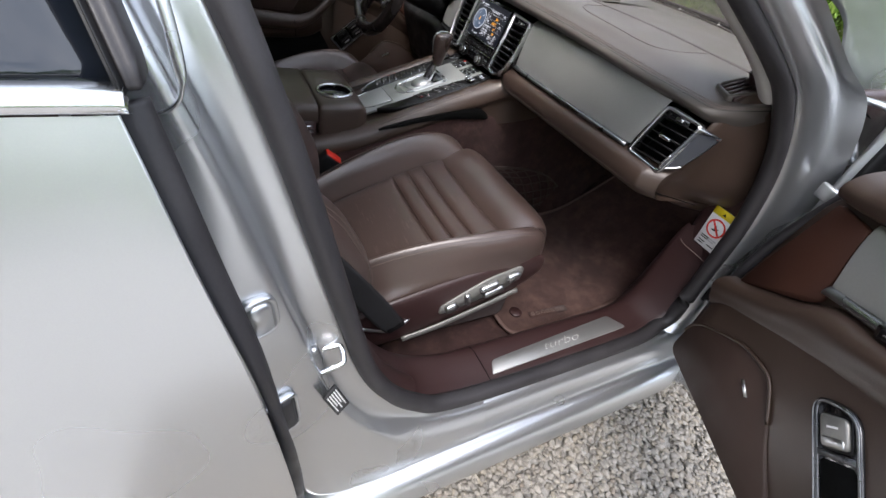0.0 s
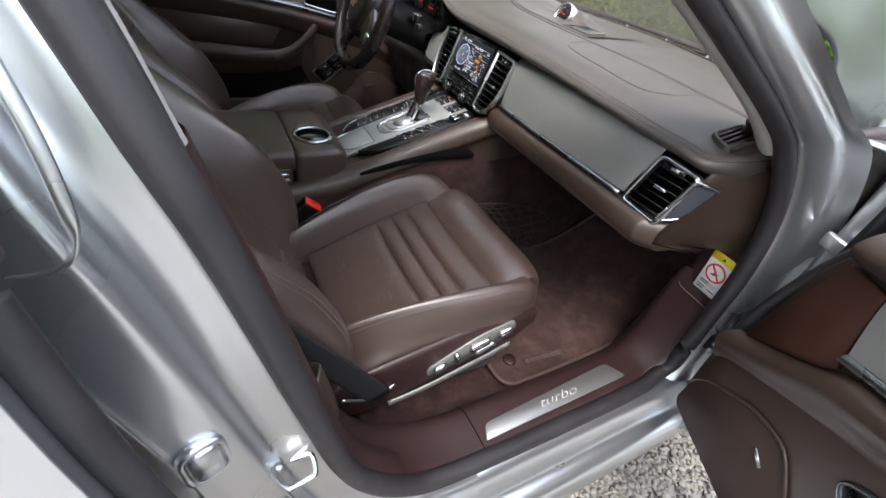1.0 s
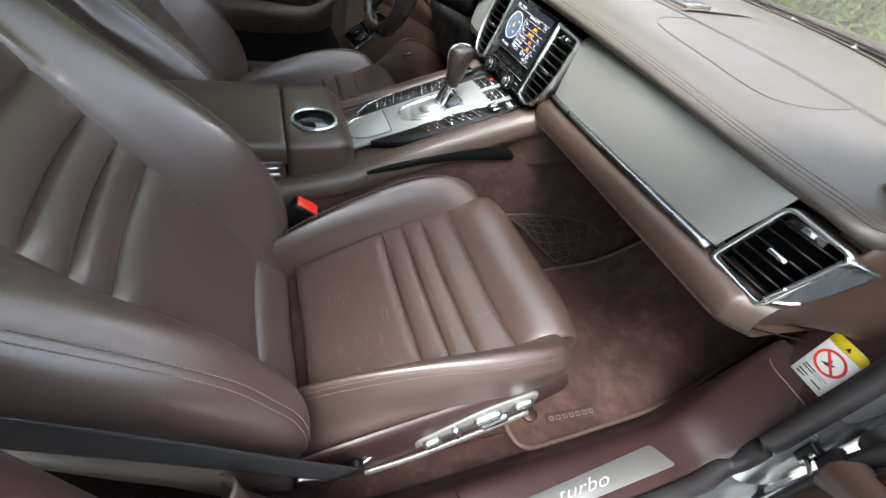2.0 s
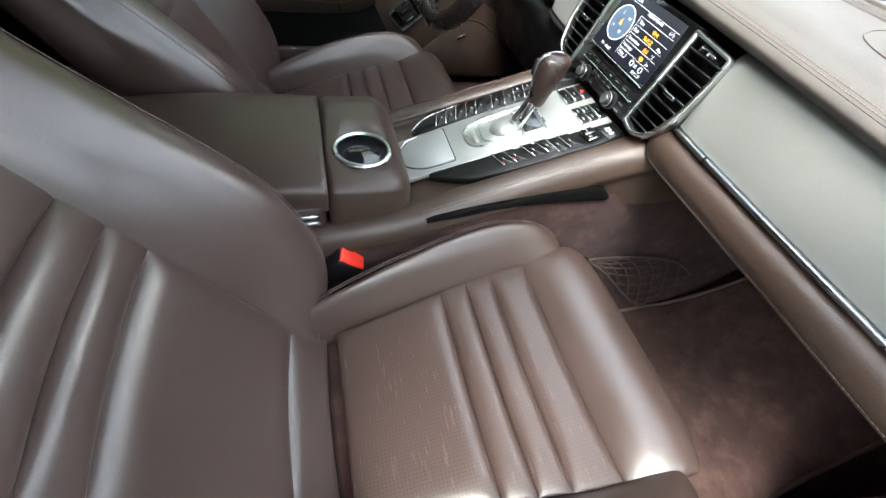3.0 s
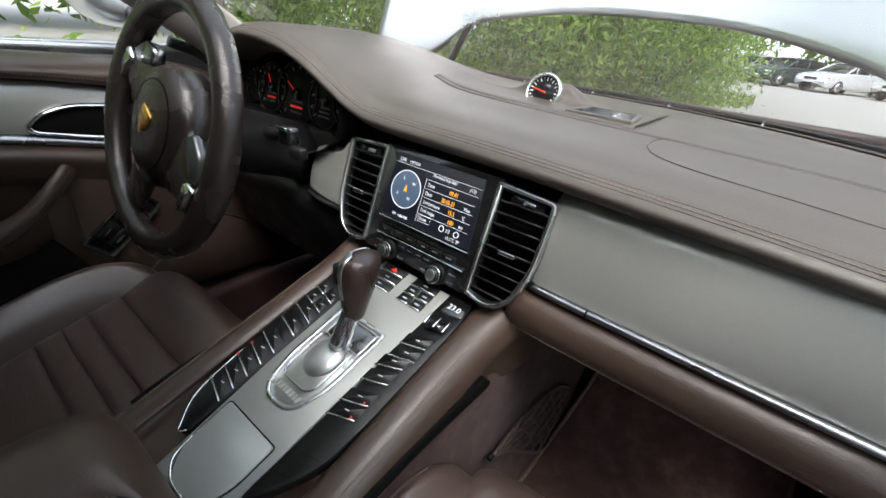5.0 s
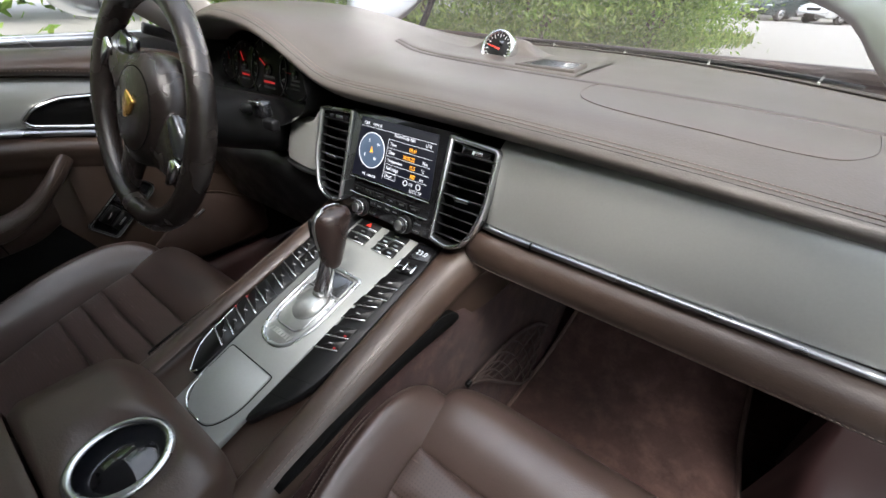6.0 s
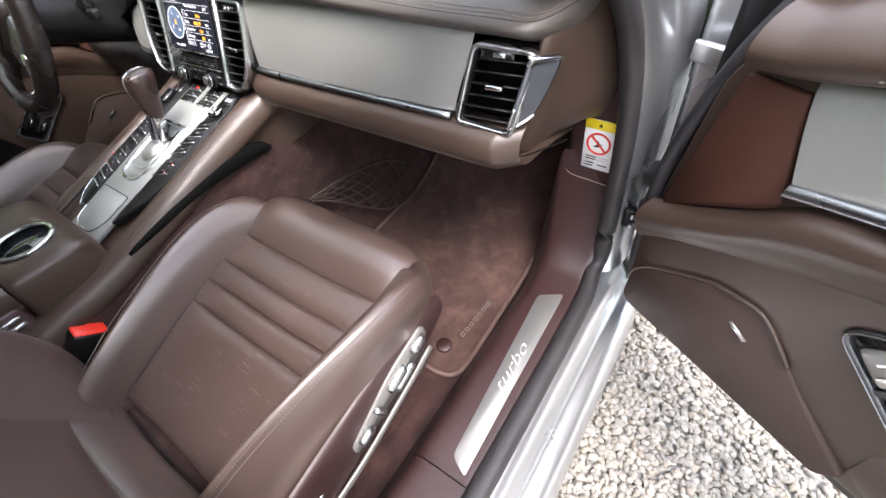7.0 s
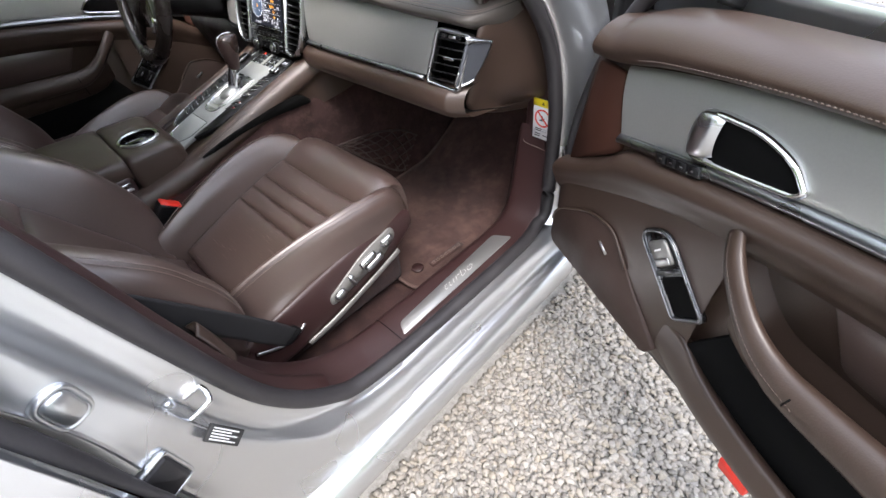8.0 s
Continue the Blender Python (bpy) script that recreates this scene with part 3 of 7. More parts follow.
for z in (0.988, 1.0, 1.1, 1.2, 1.3):
    x = 0.896 - max(0, z - 1.0) * 0.72
    ey = rear_edge(z) + 0.005
    rows.append([(x - 0.02, ey + 0.003, z), (x + 0.001, ey + 0.001, z), (x + 0.0015, ey - 0.0005, z), (x + 0.001, ey - 0.002, z), (x - 0.006, ey - 0.003, z)])
    w = 0.4 if z < 0.99 else 1.0
    rows2.append([(x - 0.03, ey - 0.002, z), (x - 0.006, ey + 0.001, z), (x - 0.005, ey + 0.006 * w, z), (x - 0.008, ey + 0.011 * w, z), (x - 0.03, ey + 0.012 * w, z)])
part("sash", skin(sheet(rows, 4, 4)), BLACK, rear, "black window frame")
part("window_seal", skin(sheet(rows2, 4, 4)), RUBBER, rear, "dark rubber window seal")
path = []
for z in (0.24, 0.34, 0.45, 0.6, 0.75, 0.88, 0.95, 0.978):
    path.append((np.interp(z, zs, xs) - 0.024, rear_edge(z) + 0.004, z))
part("edge_seal", tube(path, 0.006, 10, steps=5, rx=0.010), RUBBER, rear, "dark rubber edge seal")

# ---- floor, tunnel, bulkhead and the plain closing walls ----
rows = []
for y, z in ((-2.0, 0.24), (-1.0, 0.23), (-0.6, 0.215), (-0.2, 0.212), (0.1, 0.214), (0.3, 0.222), (0.45, 0.26), (0.62, 0.42), (0.72, 0.60), (0.76, 0.85)):
    rows.append([(x, y, z - 0.008 + (0.02 if abs(x) > 0.65 else 0)) for x in (-0.76, -0.70, -0.62, -0.4, -0.17, 0.0, 0.17, 0.4, 0.62, 0.70, 0.76)])
solid(part("floor_carpet", skin(sheet(rows, 4, 2)), CARPET, car, "dark brown cut-pile floor carpet"), 0.006, 0)
for s in (1, -1):
    rows = []
    for y, top in ((-1.6, 0.56), (-0.55, 0.56), (-0.35, 0.575), (-0.1, 0.62), (0.1, 0.65), (0.3, 0.66), (0.7, 0.70)):
        rows.append([(s * 0.205, y, 0.205), (s * 0.180, y, 0.27), (s * 0.172, y, 0.36), (s * 0.166, y, 0.46), (s * 0.160, y, top - 0.04), (s * 0.150, y, top)])
    part("tunnel_carpet", skin(sheet(rows, 5, 3)), CARPET, car, "dark brown carpet on the tunnel side")
# carpet piece inside the sill, along the seat
rows = []
for y in (-0.75, -0.5, -0.2, 0.1, 0.3):
    rows.append([(0.60, y, 0.214), (0.645, y, 0.22), (0.672, y, 0.25), (0.69, y, 0.305)])
part("sill_carpet", skin(sheet(rows, 3, 4)), CARPET, car)
# roof, closing sides and back
rows = []
for k, z in ((0.0, 1.292), (0.12, 1.312), (0.3, 1.335), (0.5, 1.345), (0.75, 1.32), (1.0, 1.22)):
    rows.append([(x, -2.0 * k + (1 - k) * (-0.36 - 0.08 * (abs(x) / 0.68) ** 2.2), z - 0.09 * (abs(x) / 0.68) ** 4 * (1.0 if k else 0.35)) for x in (-0.68, -0.6, -0.45, -0.25, 0, 0.25, 0.45, 0.6, 0.68)])
solid(part("roof", skin(sheet(rows, 4, 4)), PAINT, car, "silver roof"), 0.02, 1)
rows = [[(x, y, z - 0.024) for x, y, z in r] for r in rows]
part("headliner", skin(sheet(rows, 4, 4)), HEADLINER, car, "pale grey roof lining")
# unseen wall, added to close the rear and keep light out
part("rear_bulkhead", rbox((0, -2.02, 0.74), (1.56, 0.03, 1.04), 0.01), PLASTIC, car, "plain rear partition")
rows = []
for z, x in ((0.2, 0.86), (0.4, 0.90), (0.62, 0.93), (0.9, 0.92)):
    rows.append([(-x, y, z) for y in (0.5, 0.0, -1.0, -2.0)])
solid(part("far_side", skin(sheet(rows, 3, 2)), PAINT, car, "silver far side of the car"), 0.02)
for y0, y1 in ((-0.78, -0.92),):
    rows = [[(-0.90 + t * 0.25, y0 - t * 0.05, 0.9 + 0.42 * t), (-0.86 + t * 0.25, y0 - 0.03 - t * 0.05, 0.9 + 0.42 * t), (-0.90 + t * 0.25, y1 - t * 0.05, 0.9 + 0.42 * t)] for t in (0, 0.5, 1)]
    solid(part("far_post", skin(sheet(rows, 3, 2)), PILLAR, car, "pale grey far post"), 0.02)
rows = []
for x, y, z in OPENING[12:19][::-1]:
    rows.append([(-x - 0.03, y + 0.02, z + 0.01), (-x + 0.005, y - 0.004, z - 0.006), (-x + 0.05, y + 0.01, z - 0.006), (-x + 0.08, y + 0.06, z + 0.012), (-x + 0.08, y + 0.09, z + 0.03)])
solid(part("far_screen_post", skin(sheet(rows, 5, 3)), PILLAR, car, "pale grey far windscreen post"), 0.01)

rows = [[(-0.62, y, 0.212), (-0.66, y, 0.235), (-0.69, y, 0.30), (-0.71, y, 0.345), (-0.76, y, 0.352), (-0.83, y, 0.345), (-0.86, y, 0.28)] for y in (-1.6, -0.8, -0.3, 0.2, 0.5)]
part("far_sill_trim", skin(sheet(rows, 3, 4)), PLASTIC, car, "dark brown far sill trim")
# the kick panel's black stands in for deep foot-well shade
part("far_kick_panel", rbox((-0.735, 0.48, 0.56), (0.03, 0.62, 0.76), 0.01), BLACK, car, "black far kick panel")
part("toe_board", rbox((0.0, 0.80, 0.58), (1.56, 0.03, 0.74), 0.01), PLASTIC, car, "dark bulkhead ahead of the foot wells")
part("near_kick_wall", rbox((0.752, 0.56, 0.56), (0.03, 0.50, 0.76), 0.01), PLASTIC, car, "dark brown foot well side")
part("hinge_gap", rbox((0.918, 0.335, 0.62), (0.10, 0.05, 0.86), 0.01), PAINT, car, "silver post face behind the hinges")

rows = [[(-0.92 + (z - 0.9) * 0.72, y, z) for y in (-0.86, -1.4, -2.0)] for z in (0.88, 1.0, 1.15, 1.30)]
solid(part("far_rear_window", skin(sheet(rows, 2, 2)), TINT, car, "dark tinted far rear window"), 0.004)
part("far_rear_lining", rbox((-0.80, -1.42, 0.56), (0.04, 1.15, 0.72), 0.02), PLASTIC, car, "dark brown far rear door lining")

# windscreen, cowl and raised bonnet
def screen_y(x, z):
    return 0.66 - 0.30 * (abs(x) / 0.72) ** 2.2 - (z - 0.945) * 2.85 * (1 - 0.14 * (abs(x) / 0.72) ** 2)


rows = [[(x * (1 - (z - 0.945) * 0.25), screen_y(x, z), z) for x in (-0.74, -0.6, -0.4, -0.2, 0, 0.2, 0.4, 0.6, 0.74)] for z in (0.915, 1.03, 1.12, 1.2, 1.285)]
ob = solid(part("windscreen", skin(sheet(rows, 4, 4)), GLASS, car, "clear raked windscreen"), 0.004)
ob.visible_shadow = False
rows = [[(x, screen_y(x, 0.945) + d, z) for x in (-0.80, -0.6, -0.4, -0.2, 0, 0.2, 0.4, 0.6, 0.80)] for d, z in ((-0.01, 0.938), (0.03, 0.936), (0.10, 0.925), (0.18, 0.90))]
part("cowl", skin(sheet(rows, 3, 3)), BLACK, car, "black scuttle panel")
path = [(x, screen_y(x, 0.945) + 0.05, 0.952 - 0.012 * (x / 0.7) ** 2) for x in (-0.45, -0.2, 0.0, 0.2, 0.4, 0.55)]
part("wiper", tube(path, 0.006, 6), BLACK, car, "black wiper arm")
rows = []
for k, (up, fwd) in enumerate(((0.0, 0.0), (0.006, 0.002), (0.20, 0.10), (0.5, 0.28), (0.85, 0.52))):
    w = 1 - 0.05 * k
    rows.append([(x * w, 0.92 - 0.34 * (abs(x) / 0.8) ** 2 + fwd, 1.150 - 0.035 * (x + 0.2) - 0.115 * (abs(x) / 0.8) ** 1.8 + up - (0.62 * max(0.0, abs(x) - 0.47) if k < 2 else 0.0)) for x in (-0.80, -0.7, -0.6, -0.5, -0.25, 0, 0.25, 0.5, 0.6, 0.7, 0.80)])
solid(part("bonnet", skin(sheet(rows, 4, 4)), PAINT, car, "silver bonnet, raised"), 0.006)
for s in (1, -1):
    rows = [[(s * 0.78, y, 0.93 - 0.1 * (y - 0.5)), (s * 0.88, y, 0.92 - 0.1 * (y - 0.5)), (s * 0.95, y, 0.85 - 0.1 * (y - 0.5)), (s * 0.96, y, 0.6), (s * 0.93, y, 0.25)] for y in (0.40, 0.7, 1.1, 1.6, 2.1)]
    solid(part("wing", skin(sheet(rows, 4, 4)), PAINT, car, "silver front wing"), 0.01)
part("bonnet_strut", tube([(-0.62, 0.80, 0.90), (-0.60, 1.1, 1.35)], 0.011, 8, steps=1), BLACK, car, "black bonnet strut")
rows = [[(x, y, 0.55) for x in (-0.9, 0, 0.9)] for y in (0.8, 1.4, 2.2)]
solid(part("engine_cover", skin(rows), BLACK, car, "black engine cover"), 0.02)

# ---- seats ----
CX = 0.395
CUSH = spline([(-0.56, 0.425), (-0.50, 0.432), (-0.40, 0.462), (-0.315, 0.487), (-0.24, 0.504), (-0.165, 0.521), (-0.11, 0.541), (-0.072, 0.544), (-0.045, 0.524), (-0.032, 0.485), (-0.03, 0.44)], 12)


def cush_v(y):
    k = int(np.argmin(np.abs(CUSH[:100, 0] - y)))
    return k / (len(CUSH) - 1)


def cush(u, v):
    k = v * (len(CUSH) - 1)
    i = min(int(k), len(CUSH) - 2)
    p = CUSH[i] + (CUSH[i + 1] - CUSH[i]) * (k - i)
    t = CUSH[i + 1] - CUSH[i]
    n = np.array((0, -t[1], t[0])) / np.linalg.norm(t)
    front = max(0.0, (p[0] + 0.12) / 0.09)
    taper = 1.0 - 0.22 * min(1.0, max(0.0, (-0.20 - p[0]) / 0.30))
    return np.array((CX + u * taper, p[0] - 0.30 * front * abs(u) ** 2.2, p[1] + 0.25 * u * u)), n


BACK = spline([(-0.515, 0.425), (-0.545, 0.455), (-0.585, 0.53), (-0.63, 0.605), (-0.68, 0.692), (-0.735, 0.787), (-0.79, 0.882), (-0.84, 0.97), (-0.885, 1.05), (-0.93, 1.10)], 12)


def back(u, v):
    k = v * (len(BACK) - 1)
    i = min(int(k), len(BACK) - 2)
    p = BACK[i] + (BACK[i + 1] - BACK[i]) * (k - i)
    t = BACK[i + 1] - BACK[i]
    n = np.array((0, t[1], -t[0])) / np.linalg.norm(t)
    return np.array((CX + u, p[0] + 0.5 * u * u, p[1])), n


def back_v(z):
    return int(np.argmin(np.abs(BACK[:, 1] - z))) / (len(BACK) - 1)


seat = thing("front_seat", "dark brown leather sports seat with pleated cushion, worn", "car seat", group="front seats")
W = 0.176
ys = (-0.493, -0.315, -0.270, -0.226, -0.167)
part("cushion_panel", pillow(cush, -W, W, cush_v(ys[0]), cush_v(ys[1]), 0.012, 8, 30, 20, 0.002), PERFORATED, seat, "perforated brown leather panel with creases")
for a, b in zip(ys[1:], ys[2:]):
    part("cushion_pleat", pillow(cush, -W, W, cush_v(a), cush_v(b), 0.011, 3.6, 30, 16, 0.002), PERFORATED, seat)
solid(part("thigh_pad", pillow(cush, -W - 0.014, W + 0.014, cush_v(ys[4]), 1.0, 0.020, 5.5, 34, 28, 0.007), LEATHER_SEAT, seat, "smooth brown leather thigh pad"), 0.03, -1)


def bolster(s):
    rows = []
    for y, zc, w, k in ((-0.57, 0.470, 0.40, 0.6), (-0.53, 0.496, 0.52, 1), (-0.44, 0.536, 0.68, 1), (-0.34, 0.566, 0.84, 1), (-0.25, 0.583, 0.97, 1), (-0.18, 0.587, 1.0, 1), (-0.13, 0.579, 0.96, 1),
                        (-0.10, 0.566, 0.88, 0.92), (-0.082, 0.553, 0.80, 0.72), (-0.072, 0.545, 0.72, 0.42), (-0.069, 0.54, 0.7, 0.08)):
        base = float(np.interp(y, CUSH[:100, 0], CUSH[:100, 1]))
        o = 0.172 * (1.0 - 0.22 * min(1.0, max(0.0, (-0.20 - y) / 0.30)))
        side = 0.070 * w if s < 0 else 0.070 * w + (0.238 - o - 0.070 * w) * 0.75
        pts = [(o + 0.002, base - 0.025), (o + 0.006, base + 0.006), (o + 0.022 * w, base + (zc - base) * 0.62), (o + 0.045 * w, zc - 0.003), (o + 0.060 * w, zc - 0.006),
               (o + 0.074 * w, zc - 0.028), (o + 0.5 * (0.076 * w + side), zc - 0.070), (o + side, min(0.455, zc - 0.10)), (o + 0.03 * w, min(0.43, base - 0.05))]
        c = np.array((o + 0.036 * w, zc - 0.045))
        rows.append([(CX + s * a, y, b) for a, b in (c + (np.array(p) - c) * k for p in pts)])
    return skin(sheet(rows, 5, 4, cv=True), cv=True, cap=True)


for s in (-1, 1):
    part("cushion_bolster", bolster(s), LEATHER_SEAT, seat, "glossy worn brown leather bolster")
    line = [(CX + s * 0.170, -0.52, 0.497), (CX + s * 0.186, -0.44, 0.532), (CX + s * 0.206, -0.34, 0.561), (CX + s * 0.226, -0.25, 0.577), (CX + s * 0.232, -0.18, 0.581), (CX + s * 0.229, -0.13, 0.573)]
    stitches("bolster_seam", line, seat, step=0.0048, lift=(0.0, 0, 0.002))
    stitches("bolster_seam", [(a + s * 0.007, b, c - 0.0035) for a, b, c in line], seat, step=0.0048, lift=(0.0, 0, 0.002))
zb = (0.490, 0.702, 0.742, 0.783, 0.834)
WB = 0.130
part("back_roll", pillow(back, -WB - 0.01, WB + 0.01, 0.0, back_v(zb[0]), 0.020, 3, 26, 14, 0.004), LEATHER_SEAT, seat, "smooth brown leather roll at the foot of the backrest")
part("back_panel", pillow(back, -WB, WB, back_v(zb[0]), back_v(zb[1]), 0.012, 8, 26, 18, 0.002), LEATHER_SEAT, seat)
for a, b in zip(zb[1:], zb[2:]):
    part("back_pleat", pillow(back, -WB, WB, back_v(a), back_v(b), 0.011, 3.2, 26, 16, 0.002), LEATHER_SEAT, seat)
part("shoulder_pad", pillow(back, -WB, WB, back_v(zb[4]), 1.0, 0.016, 6, 26, 20, 0.002), LEATHER_SEAT, seat)


def crest_y(z):
    """How far forward the backrest's side wings stand at each height."""
    return float(np.interp(z, (0.44, 0.50, 0.57, 0.61, 0.675, 0.73, 0.785, 0.834, 0.92, 1.02, 1.12), (-0.515, -0.497, -0.507, -0.524, -0.556, -0.605, -0.660, -0.718, -0.790, -0.862, -0.93)))


for s in (-1, 1):
    rows, seam, seam2 = [], [], []
    for v in np.linspace(0.05, 0.97, 14):
        c, n = back(0.0, v)
        end = max(0.0, (v - 0.8) / 0.17)
        K = np.array((c[0], crest_y(c[2] + 0.025), c[2] + 0.025))
        e = 0.252 - 0.05 * end + 0.012 * math.sin(math.pi * v) - 0.022 * max(0.0, 1 - v / 0.15)
        at = lambda a, q: q + np.array((s * a, 0, 0))
        rows.append([at(0.122, c - n * 0.012), at(0.129, c + n * 0.010), at(0.150, c + (K - c) * 0.45), at(0.178, c + (K - c) * 0.86), at(0.208, K + n * 0.004), at(0.5 * (0.208 + e) + 0.008, K - n * 0.004),
                     at(e, K - n * 0.032), at(e + 0.008, c - n * 0.0), at(e + 0.002, c - n * 0.055), at(e - 0.03, c - n * 0.09), at(0.15, c - n * 0.075)])
        seam.append(at(0.5 * (0.208 + e) + 0.009, K - n * 0.0025))
        seam2.append(at(0.5 * (0.208 + e) + 0.002, K + n * 0.0025))
    part("back_bolster", skin(sheet(rows, 4, 4, cv=True), cv=True, cap=True), LEATHER_SEAT, seat, "smooth brown leather backrest bolster")
    stitches("back_seam", seam[1:-1], seat, step=0.0048)
    stitches("back_seam", seam2[1:-1], seat, step=0.0048)
rows = []
for v in np.linspace(0.0, 1.0, 10):
    c, n = back(0.0, v)
    rows.append([c + np.array((a, 0, 0)) + n * b for a, b in ((-0.24, -0.01), (-0.25, -0.06), (-0.22, -0.10), (0, -0.11), (0.22, -0.10), (0.25, -0.06), (0.24, -0.01), (0.0, -0.012))])
part("back_shell", skin(sheet(rows, 2, 3, cv=True), cv=True, cap=True), PLASTIC, seat, "dark brown backrest shell")
rows = []
for v, w in ((0, 0.12), (0.06, 0.135), (0.14, 0.14), (0.20, 0.12), (0.235, 0.07)):
    c = np.array((CX, -0.925 - 0.35 * v, 1.085 + 0.9 * v))
    rows.append([c + np.array((w * a, b, 0.3 * -b)) for a, b in ((-1, 0.02), (-0.7, 0.05), (0, 0.055), (0.7, 0.05), (1, 0.02), (1, -0.03), (0.7, -0.055), (0, -0.06), (-0.7, -0.055), (-1, -0.03))])
part("headrest", skin(sheet(rows, 4, 3, cv=True), cv=True, cap=True), LEATHER_SEAT, seat)
# seat base, side cover with the switch panel and its pale strip
part("seat_base", rbox((CX, -0.31, 0.335), (0.40, 0.42, 0.16), 0.02), CARPET, seat, "dark brown carpeted seat base")
part("front_apron", rbox((CX, -0.062, 0.452), (0.38, 0.05, 0.07), 0.02, seg=3), LEATHER, seat)
for s in (-1, 1):
    rows = []
    for y, z0, z1 in ((-0.56, 0.33, 0.42), (-0.46, 0.325, 0.445), (-0.34, 0.350, 0.47), (-0.22, 0.385, 0.49), (-0.15, 0.41, 0.50), (-0.11, 0.43, 0.50), (-0.085, 0.45, 0.49)):
        rows.append([(CX + s * 0.19, y, z0), (CX + s * 0.228, y, z0 - 0.004), (CX + s * 0.240, y, z0 + 0.006), (CX + s * 0.244, y, 0.5 * (z0 + z1)), (CX + s * 0.243, y, z1), (CX + s * 0.235, y, z1 + 0.01)])
    part("side_cover", skin(sheet(rows, 5, 3)), PLASTIC, seat, "dark brown plastic side cover")
    part("side_strip", tube([(CX + s * 0.243, -0.42, 0.331), (CX + s * 0.246, -0.34, 0.349), (CX + s * 0.246, -0.22, 0.384), (CX + s * 0.244, -0.135, 0.410)], 0.0085, 8, rx=0.004), PANELGREY, seat, "grey silver strip")
    pl = Plane((CX + s * 0.2455, -0.245, 0.437), (0, 1, 0.30), (0, -0.30, 1)) if s > 0 else Plane((CX + s * 0.2455, -0.245, 0.437), (0, -1, -0.30), (0, -0.30, 1))
    q = lambda pts: [(a * s, b) for a, b in pts]
    panel = part("switch_panel", slab(pl, rounded(q([(-0.106, -0.018), (0.05, -0.028), (0.110, -0.006), (0.112, 0.028), (0.02, 0.034), (-0.10, 0.008)]), [0.010, 0.02, 0.02, 0.02, 0.03, 0.012]), -0.004, 0.003, 0.0015), PANELGREY, seat, "grey seat switch panel")
    for a, b, la, lb in ((-0.076, -0.004, 0.015, 0.012), (-0.035, 0.001, 0.006, 0.018), (0.020, 0.010, 0.024, 0.010), (0.030, -0.011, 0.026, 0.010), (0.082, 0.010, 0.017, 0.011)):
        part("switch", slab(pl, rounded(q([(a - la, b - lb), (a + la, b - lb), (a + la, b + lb), (a - la, b + lb)]), min(la, lb) * 0.9, 6), 0.003, 0.013, 0.004), SATIN, panel)
# belt buckle on its stalk
turn = Matrix.Rotation(radians(-40), 3, "X") @ Matrix.Rotation(radians(12), 3, "Y")
buckle = part("buckle", rbox((0.151, -0.492, 0.484), (0.046, 0.056, 0.122), 0.007, turn), BLACK, seat, "black seat belt buckle")
part("release_button", rbox((0.1635, -0.4575, 0.5265), (0.037, 0.048, 0.014), 0.003, turn), RED, buckle, "red release button")
part("stalk", tube([(0.165, -0.455, 0.44), (0.18, -0.45, 0.38), (0.2, -0.45, 0.32)], 0.008, 8), BLACK, buckle)
far_seat = copy_thing(seat, Matrix.Translation((-0.02, -0.07, -0.035)) @ Matrix.Diagonal((-1, 1, 1, 1)))
tagged(far_seat, "dark brown leather driver's seat behind the steering wheel")

# belt webbing from its anchor on the seat rail up to the post
belt = thing("seat_belt", "black seat belt webbing beside the seat, slack", "seat belt")
rows = []
for p, w in (((0.655, -0.452, 0.405), (0.002, 0.016, 0.016)), ((0.662, -0.478, 0.450), (0.002, 0.020, 0.015)), ((0.670, -0.515, 0.515), (0.003, 0.021, 0.0135)), ((0.676, -0.56, 0.585), (0.003, 0.021, 0.0135)), ((0.682, -0.615, 0.668), (0.003, 0.021, 0.0135)), ((0.690, -0.68, 0.765), (0.003, 0.021, 0.0135)), ((0.70, -0.75, 0.87), (0.003, 0.021, 0.0135))):
    p, w = np.array(p), np.array(w)
    rows.append([p - w, p, p + w])
solid(part("webbing", skin(sheet(rows, 6, 3)), WEB, belt), 0.0015, 0)
part("belt_anchor", rbox((0.648, -0.448, 0.402), (0.016, 0.040, 0.022), 0.004, Matrix.Rotation(radians(30), 3, "X")), BLACK, belt, "black belt anchor")
part("anchor_strip", tube([(0.650, -0.522, 0.417), (0.650, -0.47, 0.392), (0.643, -0.43, 0.390), (0.636, -0.41, 0.396)], 0.004, 8, rx=0.003), SATIN, belt, "pale edge strip at the anchor")
rows = [[(0.690, -0.585, 0.612), (0.702, -0.572, 0.618), (0.725, -0.582, 0.615)], [(0.700, -0.576, 0.580), (0.718, -0.562, 0.585), (0.742, -0.572, 0.585)], [(0.715, -0.570, 0.540), (0.736, -0.555, 0.548), (0.760, -0.565, 0.545)]]
solid(part("belt_guide", skin(sheet(rows, 4, 4)), LEATHER, belt, "brown leather belt guide flap"), 0.004, 0)

# ---- floor mat ----
floor_mat = thing("floor_mat", "brown carpet floor mat, dusty and worn", "floor mat")
rows = []
